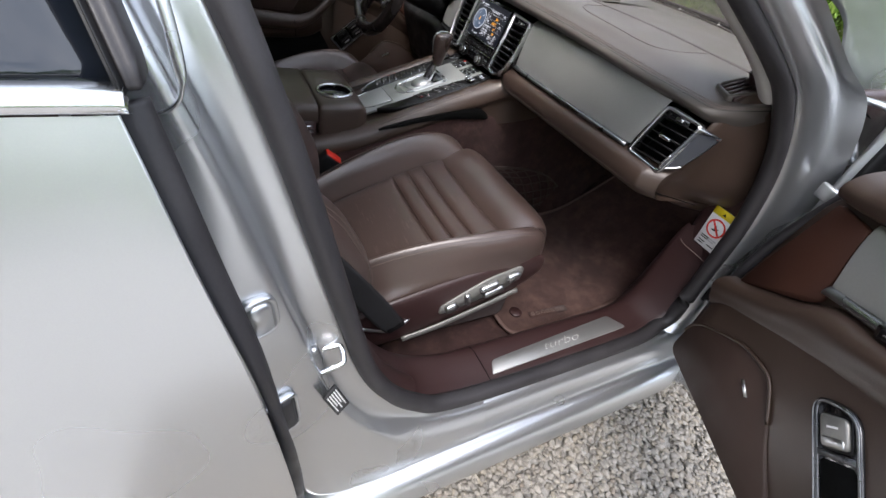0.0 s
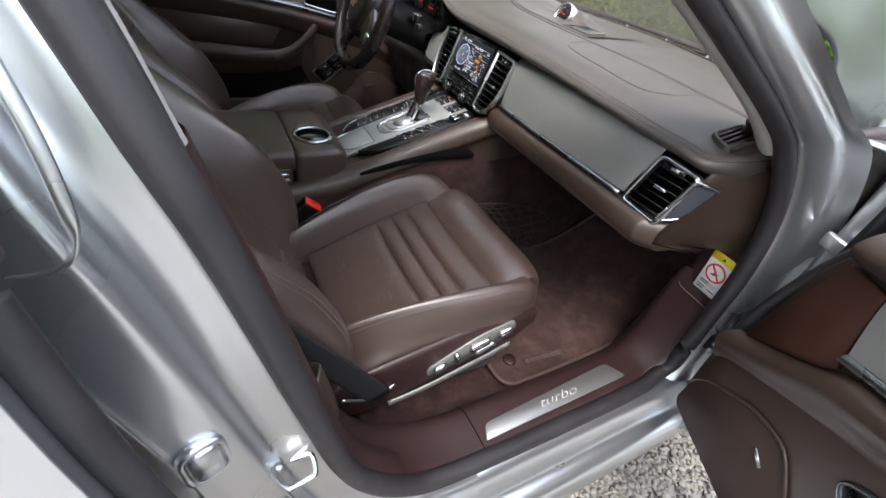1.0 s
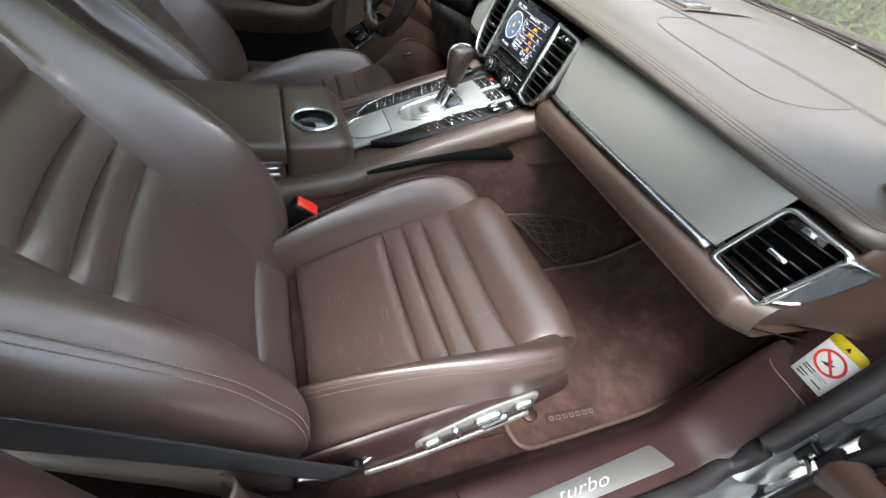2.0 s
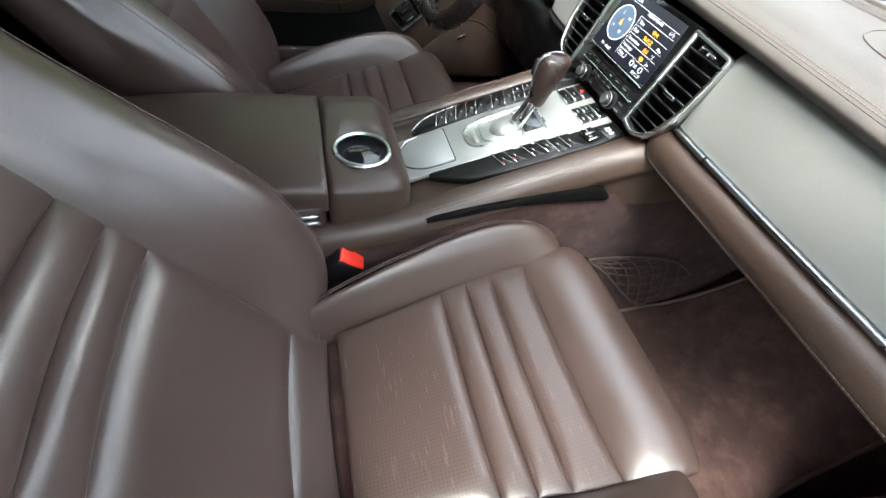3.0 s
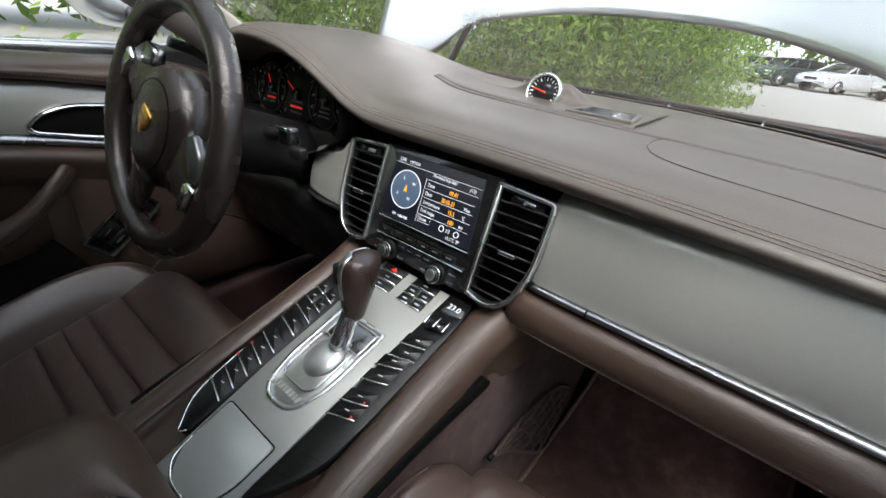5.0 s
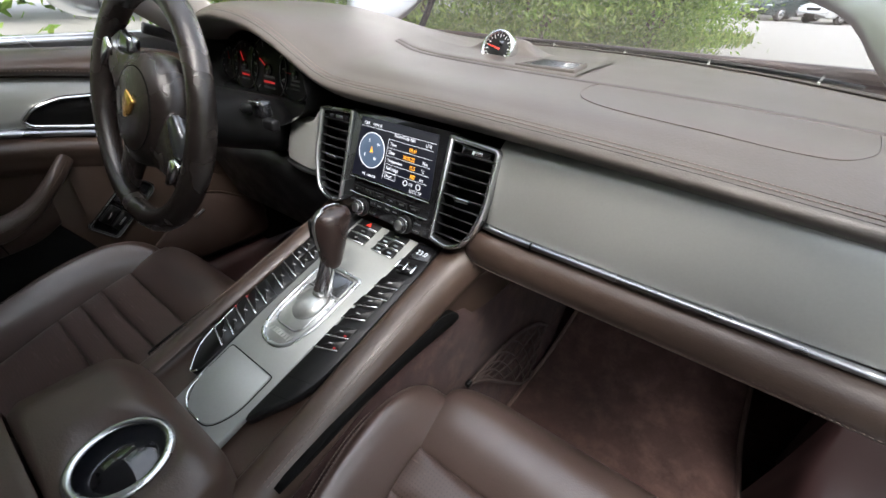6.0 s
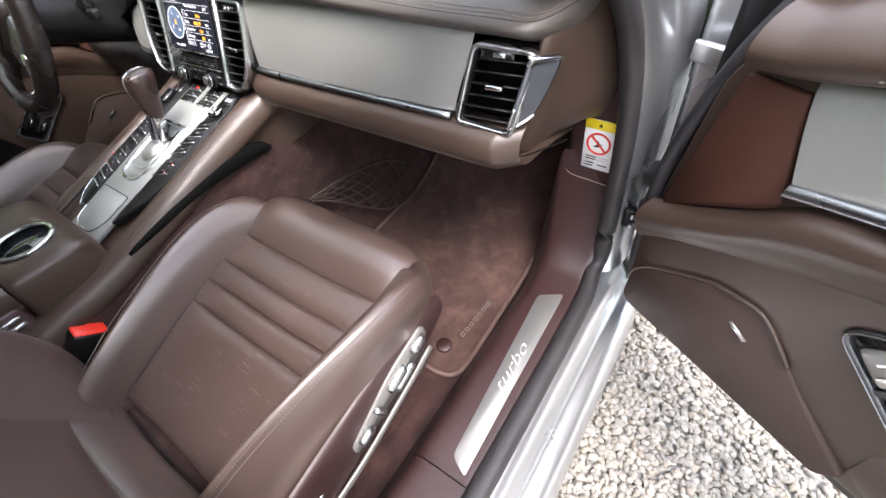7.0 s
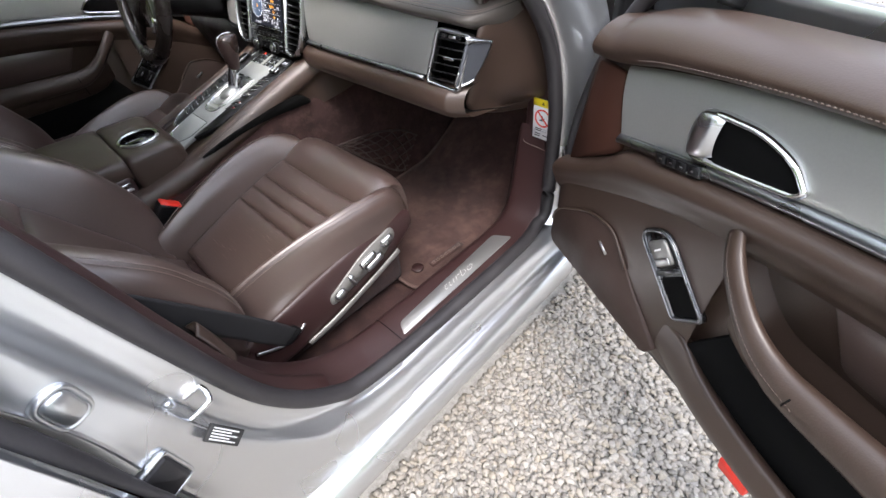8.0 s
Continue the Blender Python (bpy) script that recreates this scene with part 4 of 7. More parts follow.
for y, x0, x1, z in ((-0.105, 0.25, 0.60, 0.226), (-0.100, 0.22, 0.628, 0.226), (-0.085, 0.20, 0.645, 0.226), (-0.05, 0.19, 0.652, 0.226), (0.1, 0.192, 0.652, 0.228), (0.26, 0.195, 0.648, 0.234), (0.40, 0.20, 0.63, 0.255), (0.55, 0.22, 0.61, 0.365), (0.64, 0.24, 0.60, 0.46)):
    rows.append([(x0 + (x1 - x0) * t, y, z + 0.007 + 0.0015 * math.sin(6 * t + 9 * y)) for t in np.linspace(0, 1, 7)])
g = sheet(rows, 6, 4)
solid(part("pile_layer", skin(g), MATCARPET, floor_mat, "dusty brown pile"), 0.008, 0)
edge = list(g[0]) + list(g[1:, -1]) + list(g[-1][::-1]) + list(g[::-1, 0])
part("binding", tube([p + np.array((0, 0, 0.003)) for p in edge[::3]], 0.0055, 6, closed=True, steps=2), BINDING, floor_mat, "stitched brown binding")
pl = Plane((0.612, 0.05, 0.2405), (0.08, 1, 0.02), (-1, 0.08, 0))
badge = part("badge", slab(pl, [(-0.062, -0.010), (0.062, -0.010), (0.062, 0.010), (-0.062, 0.010)], 0.001, 0.003, 0.0008), MATCARPET, floor_mat, "stitched maker's badge")
for i in range(7):
    a = -0.056 + i * 0.0165
    part("bar", frame_ring(pl, [(a, -0.0045), (a + 0.010, -0.0045), (a + 0.010, 0.0045), (a, 0.0045)], 0.0016, 0.003, 0.0036, 0.0002), STITCH, badge, smooth=False)
part("mat_button", slab(Plane((0.585, -0.045, 0.2375), (1, 0, 0), (0, 1, 0)), [(0.018 * math.cos(a), 0.018 * math.sin(a)) for a in np.linspace(0, 6.2832, 20, endpoint=False)], 0, 0.006, 0.002), PLASTIC, floor_mat, "round brown mat fastener")

# ---- dashboard ----
dash = thing("dashboard", "brown leather dashboard with silver trim", "dashboard")
ST = Plane((0, 0, 0.743), (1, 0, 0), (0, 0.33, 1))
# leather top: one smooth form from the stitched lip to the windscreen, raised over the dials
cols = []
for x, y, lip, top, rear in ((-0.80, 0.15, 0.865, 0.93, 0.935), (-0.72, 0.10, 0.890, 0.945, 0.938), (-0.64, 0.055, 0.935, 0.985, 0.938), (-0.55, 0.02, 0.972, 1.012, 0.94), (-0.45, 0.0, 0.994, 1.025, 0.942), (-0.38, 0.0, 0.996, 1.025, 0.943),
                             (-0.32, 0.006, 0.986, 1.015, 0.944), (-0.27, 0.014, 0.966, 1.000, 0.945), (-0.22, 0.022, 0.938, 0.984, 0.945), (-0.17, 0.027, 0.914, 0.970, 0.946), (-0.11, 0.028, 0.905, 0.960, 0.946), (0.05, 0.028, 0.903, 0.954, 0.946), (0.2, 0.028, 0.899, 0.951, 0.946),
                             (0.4, 0.028, 0.891, 0.945, 0.944), (0.58, 0.030, 0.880, 0.936, 0.940), (0.68, 0.034, 0.876, 0.930, 0.936), (0.728, 0.046, 0.872, 0.920, 0.932), (0.750, 0.098, 0.876, 0.908, 0.926), (0.760, 0.16, 0.880, 0.898, 0.918)):
    ry = screen_y(min(abs(x), 0.72), 0.945) + 0.01
    cols.append([(x, y + 0.08, lip - 0.012), (x, y + 0.040, lip - 0.008), (x, y + 0.014, lip + 0.002), (x, y, lip + 0.012), (x, y + 0.002, lip + 0.020), (x, y + 0.012, lip + 0.026), (x, y + 0.035, lip + 0.034), (x, y + 0.10, 0.5 * (lip + 0.034) + 0.5 * top + 0.004),
                 (x, y + 0.5 * (ry - y), top), (x, y + 0.78 * (ry - y), 0.4 * top + 0.6 * rear + 0.004), (x, ry, rear)])
part("top_pad", skin(sheet(cols, 5, 4)), DASH, dash, "brown grained leather dash top")
part("lip_line", tube([(c[5][0], c[5][1] - 0.005, c[5][2] - 0.0026) for c in cols[1:]], 0.0005, 6), GAP_SHADE, dash)
for k in (0.0, 0.006):
    stitches("lip_seam", [(c[5][0], c[5][1] + k, c[5][2] + 0.40 * k + 0.0006) for c in cols[1:]], dash, step=0.0048, r=0.0006)


PAD = sheet(cols, 5, 4)


def dash_z(x, y):
    """The height of the dash top at a place behind its lip."""
    i = min(max(int(np.searchsorted(PAD[:, 0, 0], x)), 1), len(PAD) - 1)
    z = [np.interp(y, r[20:, 1], r[20:, 2]) for r in (PAD[i - 1], PAD[i])]
    x0, x1 = PAD[i - 1, 0, 0], PAD[i, 0, 0]
    return float(z[0] + (z[1] - z[0]) * (x - x0) / (x1 - x0 + 1e-9))


# airbag cover line on the pad; behind it a strip painted as groove shade
path = [(x, y, dash_z(x, y) + 0.0004) for x, y in ((0.232, 0.232), (0.226, 0.205), (0.230, 0.165), (0.250, 0.132), (0.30, 0.116), (0.40, 0.110), (0.47, 0.108), (0.515, 0.118), (0.540, 0.150), (0.548, 0.19), (0.55, 0.235))]
part("airbag_line", tube(path, 0.0006, 6, steps=8), LEATHER, dash)
GROOVE = [(-0.185, 0.245), (-0.09, 0.236), (0.0, 0.232), (0.09, 0.230), (0.18, 0.232), (0.30, 0.240), (0.45, 0.246), (0.58, 0.242), (0.70, 0.232)]
rows = [[(x, y + d, dash_z(x, y + d) + h) for d, h in ((-0.0075, -0.0005), (-0.006, 0.0012), (0.0, 0.0014), (0.006, 0.0012), (0.0075, -0.0005))] for x, y in spline(GROOVE, 6)]
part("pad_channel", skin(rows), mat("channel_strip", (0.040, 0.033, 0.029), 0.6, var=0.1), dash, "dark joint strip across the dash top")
# demister slot along the windscreen
path = [(x, screen_y(x, 0.945) - 0.030, dash_z(x, screen_y(x, 0.945) - 0.030) + 0.002) for x in np.linspace(-0.62, 0.66, 16)]
part("demister_slot", tube(path, 0.0022, 6, rx=0.0045), GAP_SHADE, dash, "dark demister slot")
part("demister_edge", tube([(a, b - 0.009, c + 0.001) for a, b, c in path], 0.0022, 6), DASH, dash)
part("demister_edge", tube([(a, b + 0.009, c + 0.001) for a, b, c in path], 0.0022, 6), DASH, dash)
for a, b, c in path[1::2]:
    part("slot_web", rbox((a, b, c + 0.003), (0.004, 0.024, 0.004), 0.001), TRIM, dash)

# lower part: leather roll under the trim, knee panel below it, running into the foot well
rows = []
for x, dy in ((0.155, 0.018), (0.20, 0.010), (0.4, 0.008), (0.6, 0.006), (0.68, 0.006), (0.700, 0.014), (0.722, 0.034)):
    rows.append([(x, 0.052 + dy, 0.768), (x, 0.022 + dy, 0.766), (x, 0.004 + dy, 0.754), (x, -0.001 + dy, 0.735), (x, 0.006 + dy, 0.716), (x, 0.03 + dy, 0.700), (x, 0.09 + dy, 0.69), (x, 0.25, 0.665), (x, 0.42, 0.62), (x, 0.60, 0.52)])
part("lower_roll", skin(sheet(rows, 5, 4)), LEATHER, dash, "dark brown stitched leather roll")
for d in (0.0, 0.006):
    stitches("roll_seam", [(0.165, 0.020, 0.7245 - d), (0.2, 0.0125, 0.7245 - d), (0.4, 0.0108 + d * 0.25, 0.7245 - d), (0.6, 0.0088 + d * 0.25, 0.7245 - d), (0.69, 0.0105, 0.7245 - d)], dash, lift=(0, -0.0012, 0), r=0.0006)
# backing behind stack and trim
part("carcass", rbox((-0.07, 0.22, 0.80), (1.36, 0.30, 0.13), 0.01), BLACK, dash, "black dash carcass")
# knee panel in black instead of brown: shade under the dash painted in
part("knee_panel", rbox((-0.43, 0.16, 0.67), (0.54, 0.20, 0.22), 0.03, Matrix.Rotation(radians(20), 3, "X")), BLACK, dash, "dark knee panel under the wheel")
# silver trim panel and its strip
rows = []
for x, dy in ((0.172, 0.014), (0.188, 0.004), (0.3, 0.0), (0.45, -0.001), (0.6, 0.0), (0.640, 0.003)):
    k = 0.014 * max(0.0, (x - 0.45) / 0.18)
    rows.append([(x - k, 0.066 + dy, 0.770), (x - k - 0.004, 0.036 + dy, 0.774), (x - k - 0.003, 0.031 + dy, 0.781), (x - 0.5 * k - 0.001, 0.032 + dy, 0.81), (x + 0.3 * k + 0.001, 0.038 + dy, 0.85), (x + 0.7 * k + 0.002, 0.048 + dy, 0.882), (x + 0.8 * k + 0.002, 0.07 + dy, 0.895)])
part("trim_panel", skin(sheet(rows, 6, 5)), TRIM, dash, "satin silver-grey trim panel")
part("trim_strip", tube([(0.166, 0.040, 0.7745), (0.20, 0.029, 0.7745), (0.4, 0.0255, 0.7735), (0.618, 0.027, 0.772)], 0.0048, 8, rx=0.006), GUN, dash, "polished strip")
part("strip_joint", rbox((0.253, 0.022, 0.7745), (0.0012, 0.005, 0.011), 0), GAP_SHADE, dash)
rows = []
for x, dy, t in ((-0.180, 0.008, 0.876), (-0.190, 0.002, 0.872), (-0.203, 0.0, 0.858), (-0.222, 0.001, 0.848), (-0.25, 0.004, 0.846), (-0.282, 0.010, 0.842), (-0.300, 0.018, 0.836), (-0.306, 0.03, 0.828)):
    rows.append([(x, 0.06 + dy, 0.760), (x, 0.024 + dy, 0.764), (x, 0.022 + dy, 0.775), (x, 0.027 + dy, 0.80), (x, 0.034 + dy, 0.5 * (0.80 + t)), (x, 0.040 + dy, t - 0.004), (x, 0.046 + dy, t), (x, 0.07 + dy, t + 0.001)])
part("trim_panel", skin(sheet(rows, 4, 4)), TRIM, dash, "satin silver-grey trim panel")
part("trim_strip", tube([(-0.182, 0.030, 0.757), (-0.24, 0.026, 0.757), (-0.30, 0.040, 0.757)], 0.0048, 8, rx=0.006), GUN, dash, "polished strip")


def vent(pl, outline, slats, tilt, ring=0.006, bar_at=0.5, w_in=0.012):
    """An air vent: bright frame, dark well, slats, thumb bar and wheel."""
    body = part("vent", frame_ring(pl, outline, ring, -0.012, 0.005, 0.0015), SATIN, dash, "air vent with a satin silver frame")
    q = np.array(outline)
    c = q.mean(0)
    inner = c + (q - c) * 0.93
    part("well", slab(pl, inner, -0.045, -0.040, 0.0005), GAP_SHADE, body)
    part("well_wall", frame_ring(pl, inner, 0.003, -0.045, -0.002, 0.0005), BLACK, body)
    lo, hi = inner[:, 1].min(), inner[:, 1].max()
    for k in range(slats):
        b = lo + (hi - lo) * (k + 0.7) / (slats + 0.9)
        cut = []
        for i in range(len(inner)):
            p, r = inner[i - 1], inner[i]
            if (p[1] - b) * (r[1] - b) < 0:
                cut.append(p[0] + (r[0] - p[0]) * (b - p[1]) / (r[1] - p[1]))
        if len(cut) < 2:
            continue
        a0, a1 = min(cut), max(cut)
        s = Plane(pl.at(0, b, -0.010), pl.u, pl.n * math.cos(tilt) + pl.v * math.sin(tilt))
        part("slat", slab(s, [(a0, -0.014), (a1, -0.014), (a1, 0.008), (a0, 0.008)], -0.001, 0.001, 0.0005), BLACK, body)
        if k == int(slats * bar_at):
            part("thumb_bar", slab(Plane(pl.at(0, b, 0.0), pl.u, pl.v), rounded([(0.5 * (a0 + a1) - w_in, -0.003), (0.5 * (a0 + a1) + w_in, -0.003), (0.5 * (a0 + a1) + w_in, 0.003), (0.5 * (a0 + a1) - w_in, 0.003)], 0.002), -0.006, 0.004, 0.001), CHROME, body)
    b = hi - 0.010
    part("vent_wheel", slab(pl, rounded([(c[0] - 0.022, b - 0.006), (c[0] + 0.024, b - 0.006), (c[0] + 0.024, b + 0.005), (c[0] - 0.022, b + 0.005)], 0.002), -0.012, -0.003, 0.001), GLOSS, body)
    part("bar", slab(pl, [(c[0] - 0.004, b - 0.003), (c[0] + 0.012, b - 0.003), (c[0] + 0.012, b + 0.002), (c[0] - 0.004, b + 0.002)], -0.003, -0.002, 0.0002), SATIN, body)
    return body


for s in (-1, 1):
    out = rounded([(0.099 * s, 0.153), (0.183 * s, 0.148), (0.181 * s, 0.054), (0.163 * s, 0.006), (0.135 * s, -0.010), (0.099 * s, -0.002)], [0.004, 0.010, 0.04, 0.02, 0.02, 0.004])
    vent(ST, out, 9, 0.25)
PV = Plane((0.680, 0.036, 0.812), (1, 0.06, 0.0), (0, 0.18, 1))
vent(PV, rounded([(-0.028, 0.060), (0.058, 0.054), (0.033, -0.054), (-0.054, -0.047)], 0.014), 6, 0.25)
# dark glassy fin beside the outer vent, with a bright wedge along its top
rows = [[(0.732, 0.036, 0.858), (0.741, 0.060, 0.853), (0.750, 0.088, 0.846)], [(0.727, 0.032, 0.836), (0.738, 0.056, 0.834), (0.747, 0.082, 0.830)], [(0.718, 0.026, 0.802), (0.730, 0.049, 0.802), (0.739, 0.068, 0.804)], [(0.710, 0.023, 0.774), (0.722, 0.043, 0.776), (0.730, 0.056, 0.782)]]
fin = part("vent_fin", skin(sheet(rows, 4, 4)), FIN, dash, "dark glassy fin beside the vent")
solid(fin, 0.004)
wedge = [[(0.731, 0.034, 0.866), (0.742, 0.059, 0.859), (0.751, 0.089, 0.848)], [(0.735, 0.033, 0.861), (0.746, 0.057, 0.855), (0.752, 0.088, 0.846)], [(0.731, 0.033, 0.853), (0.741, 0.058, 0.850), (0.750, 0.087, 0.844)]]
solid(part("fin_top", skin(sheet(wedge, 4, 4)), SATIN, fin, "bright wedge along the top"), 0.003)
part("fin_foot", tube([rows[2][0], rows[3][0], rows[3][1], rows[3][2]], 0.0022, 8, steps=5), SATIN, fin)
# leather end of the dash, down to the kick panel
rows = []
for z, y0, x1 in ((0.925, 0.11, 0.775), (0.90, 0.082, 0.782), (0.875, 0.062, 0.79), (0.845, 0.055, 0.795), (0.80, 0.055, 0.795), (0.75, 0.055, 0.79), (0.715, 0.060, 0.78), (0.69, 0.09, 0.77), (0.66, 0.16, 0.75), (0.63, 0.26, 0.73)):
    xs = float(np.interp(z, (0.69, 0.73, 0.752, 0.86), (0.690, 0.692, 0.704, 0.728)))
    rows.append([(xs, y0 + 0.012, z), (xs + 0.005, y0 + 0.010, z), (xs + 0.013, y0 + 0.022, z), (xs + 0.022, y0 + 0.07, z), (0.5 * (xs + 0.03 + x1) - 0.004, y0 + 0.135, z), (x1, 0.275, z)])
part("dash_end", skin(sheet(rows, 5, 4)), LEATHER, dash, "dark brown leather end of the dash")
part("end_line", tube([(0.700, 0.046, 0.750), (0.700, 0.046, 0.730), (0.712, 0.055, 0.714), (0.728, 0.10, 0.704), (0.742, 0.16, 0.69)], 0.0012, 6), GAP_SHADE, dash)
# small side window vent on the corner
SV = Plane((0.707, 0.120, 0.9255), (1, 0, -0.06), (0, 1, 0.25))
rim_out = rounded([(-0.027, -0.026), (0.020, -0.044), (0.036, 0.026), (-0.018, 0.044)], [0.016, 0.012, 0.012, 0.010])
sv = part("side_vent", frame_ring(SV, rim_out, 0.007, -0.03, 0.003, 0.0025), DASH, dash, "small slatted side window vent")
q = np.array(rim_out)
part("well", slab(SV, q.mean(0) + (q - q.mean(0)) * 0.86, -0.008, -0.006, 0.0005), GAP_SHADE, sv)
for i in range(5):
    a, k = -0.0165 + 0.0098 * i, i / 4
    b0, b1 = -0.024 - 0.010 * k, 0.033 - 0.012 * k
    part("slat", slab(SV, [(a, b0), (a + 0.0048, b0 - 0.001), (a + 0.0058 + 0.002 * k, b1 - 0.001), (a + 0.001 + 0.002 * k, b1)], -0.007, 0.0, 0.0006), PLASTIC, sv)

# ---- middle stack: screen, switches, knobs ----
part("stack_panel", slab(ST, rounded([(-0.103, 0.156), (0.103, 0.156), (0.099, -0.006), (-0.099, -0.006)], 0.003), -0.02, -0.001, 0.0005), GLOSS, dash, "gloss black middle stack")
SCREEN = glow("screen_glow", (0.006, 0.007, 0.013), 0.6)
PALE, AMBER, BLUE = glow("screen_white", (0.75, 0.78, 0.85), 0.8), glow("screen_amber", (1.0, 0.42, 0.03), 0.9), glow("screen_blue", (0.075, 0.11, 0.17), 0.6)
screen = part("screen", slab(ST, rounded([(-0.079, 0.148), (0.079, 0.148), (0.085, 0.052), (-0.084, 0.052)], 0.002), -0.001, 0.001, 0.0004), SCREEN, dash, "lit navigation screen with trip data")
for words, size, a, b, m in (("CAR", 0.0075, -0.072, 0.1365, PALE), ("OPTION", 0.0062, -0.052, 0.1365, PALE), ("Personal trip data", 0.0072, -0.004, 0.1285, PALE), ("(1/3)", 0.0068, 0.060, 0.1265, PALE),
                             ("Time", 0.0078, -0.010, 0.1135, PALE), ("09:41", 0.0085, 0.030, 0.1125, AMBER), ("Date", 0.0078, -0.010, 0.1010, PALE), ("30.05.22", 0.0085, 0.020, 0.0995, AMBER), ("Mon", 0.0068, 0.060, 0.0995, PALE),
                             ("Temperature", 0.0072, -0.010, 0.0885, PALE), ("15.5", 0.0085, 0.036, 0.0870, AMBER), ("\u00b0C", 0.0070, 0.060, 0.0870, PALE), ("Fuel range", 0.0075, -0.010, 0.0765, PALE), ("180", 0.0085, 0.040, 0.0745, AMBER), ("km", 0.0070, 0.060, 0.0745, PALE),
                             ("Reset", 0.0070, -0.008, 0.0645, PALE), ("1/3", 0.0075, 0.041, 0.0625, PALE), ("FM", 0.0065, -0.060, 0.0560, PALE), ("radio100", 0.0065, -0.049, 0.0560, PALE), ("15.5\u00b0C TP", 0.0070, 0.044, 0.0535, PALE)):
    text("lettering", words, size, ST, a, b, m, screen, 0.0011, depth=0.0001, squeeze=0.82)
ringp = [(-0.047 + 0.0285 * math.cos(t), 0.098 + 0.0285 * math.sin(t)) for t in np.linspace(0, 2 * math.pi, 36, endpoint=False)]
dial = part("compass", slab(ST, ringp, 0.001, 0.0013, 0.0001), BLUE, screen, "round compass on the screen")
part("compass_ring", frame_ring(ST, ringp, 0.0012, 0.001, 0.0016, 0.0001), PALE, dial)
part("compass_arrow", slab(ST, [(-0.0505, 0.094), (-0.047, 0.096), (-0.0435, 0.094), (-0.047, 0.105)], 0.0014, 0.0017, 0.0001), AMBER, dial)
for words, a, b in (("S", -0.056, 0.111), ("W", -0.037, 0.107), ("N", -0.040, 0.084), ("E", -0.062, 0.087)):
    text("lettering", words, 0.0065, ST, a, b, PALE, dial, 0.0014, depth=0.0001)
for b in (0.1225, 0.1095, 0.0970, 0.0845, 0.0720):
    part("line", slab(ST, [(-0.013, b), (0.076, b), (0.076, b + 0.0005), (-0.013, b + 0.0005)], 0.001, 0.0013, 0.0001), PALE, screen, smooth=False)
part("line", slab(ST, [(-0.0145, 0.060), (-0.014, 0.060), (-0.014, 0.124), (-0.0145, 0.124)], 0.001, 0.0013, 0.0001), PALE, screen, smooth=False)
part("line", slab(ST, [(-0.078, 0.1335), (0.078, 0.1335), (0.078, 0.134), (-0.078, 0.134)], 0.001, 0.0013, 0.0001), PALE, screen, smooth=False)
for a in (0.034, 0.060):
    part("page_key", frame_ring(ST, [(a + 0.0045 * math.cos(t), 0.065 + 0.0045 * math.sin(t)) for t in np.linspace(0, 6.2832, 20, endpoint=False)], 0.001, 0.001, 0.0015, 0.0001), PALE, screen)
part("reset_key", frame_ring(ST, [(-0.010, 0.062), (0.012, 0.062), (0.012, 0.072), (-0.010, 0.072)], 0.0006, 0.001, 0.0014, 0.0001), PALE, screen)
for b, a0, a1 in ((0.0485, -0.085, 0.087), (0.0225, -0.080, 0.088)):
    part("bright_bar", slab(ST, rounded([(a0, b - 0.0013), (a1, b - 0.0013), (a1, b + 0.0013), (a0, b + 0.0013)], 0.001), -0.001, 0.0035, 0.0008), CHROME, dash, "thin chrome bar")
part("disc_slot", slab(ST, [(-0.056, 0.0365), (0.056, 0.0365), (0.056, 0.0395), (-0.056, 0.0395)], -0.002, 0.0003, 0.0001), GAP_SHADE, dash)
for row, bs in ((0.0305, 6), (0.0150, 4)):
    for i in range(bs):
        a = (-0.062 + 0.0245 * i) if bs == 6 else (-0.024 + 0.0165 * i)
        w = 0.0105 if bs == 6 else 0.0068
        key = part("stack_key", slab(ST, rounded([(a - w, row - 0.0045), (a + w, row - 0.0045), (a + w, row + 0.0045), (a - w, row + 0.0045)], 0.001), -0.001, 0.002, 0.0006), BLACK, dash)
        part("bar", slab(ST, [(a - 0.005, row - 0.0010), (a + 0.005, row - 0.0010), (a + 0.005, row + 0.0010), (a - 0.005, row + 0.0010)], 0.002, 0.0022, 0.0001), SATIN, key, smooth=False)
for s in (-1, 1):
    c = (0.048 * s, 0.002)
    for r, h0, h1, m, nm in ((0.0150, -0.001, 0.003, BLACK, "knob_base"), (0.0118, 0.003, 0.016, GLOSS, "knob"), (0.0080, 0.016, 0.0165, SATIN, "knob_cap")):
        if nm == "knob":
            knob = part(nm, slab(ST, [(c[0] + r * math.cos(t), c[1] + r * math.sin(t)) for t in np.linspace(0, 6.2832, 28, endpoint=False)], h0, h1, 0.002), m, dash, "black control knob with a bright ring")
            part("ring", frame_ring(ST, [(c[0] + (r + 0.001) * math.cos(t), c[1] + (r + 0.001) * math.sin(t)) for t in np.linspace(0, 6.2832, 28, endpoint=False)], 0.002, 0.008, 0.011, 0.0004), CHROME, knob)
        else:
            part(nm, slab(ST, [(c[0] + r * math.cos(t), c[1] + r * math.sin(t)) for t in np.linspace(0, 6.2832, 28, endpoint=False)], h0, h1, 0.0004), m, dash)
    for a, b in ((0.072, 0.010), (0.072, -0.002), (0.024, -0.002)):
        part("bar", slab(ST, [(s * a - 0.006, b - 0.001), (s * a + 0.006, b - 0.001), (s * a + 0.006, b + 0.001), (s * a - 0.006, b + 0.001)], -0.001, 0.0002, 0.0001), SATIN, dash, smooth=False)

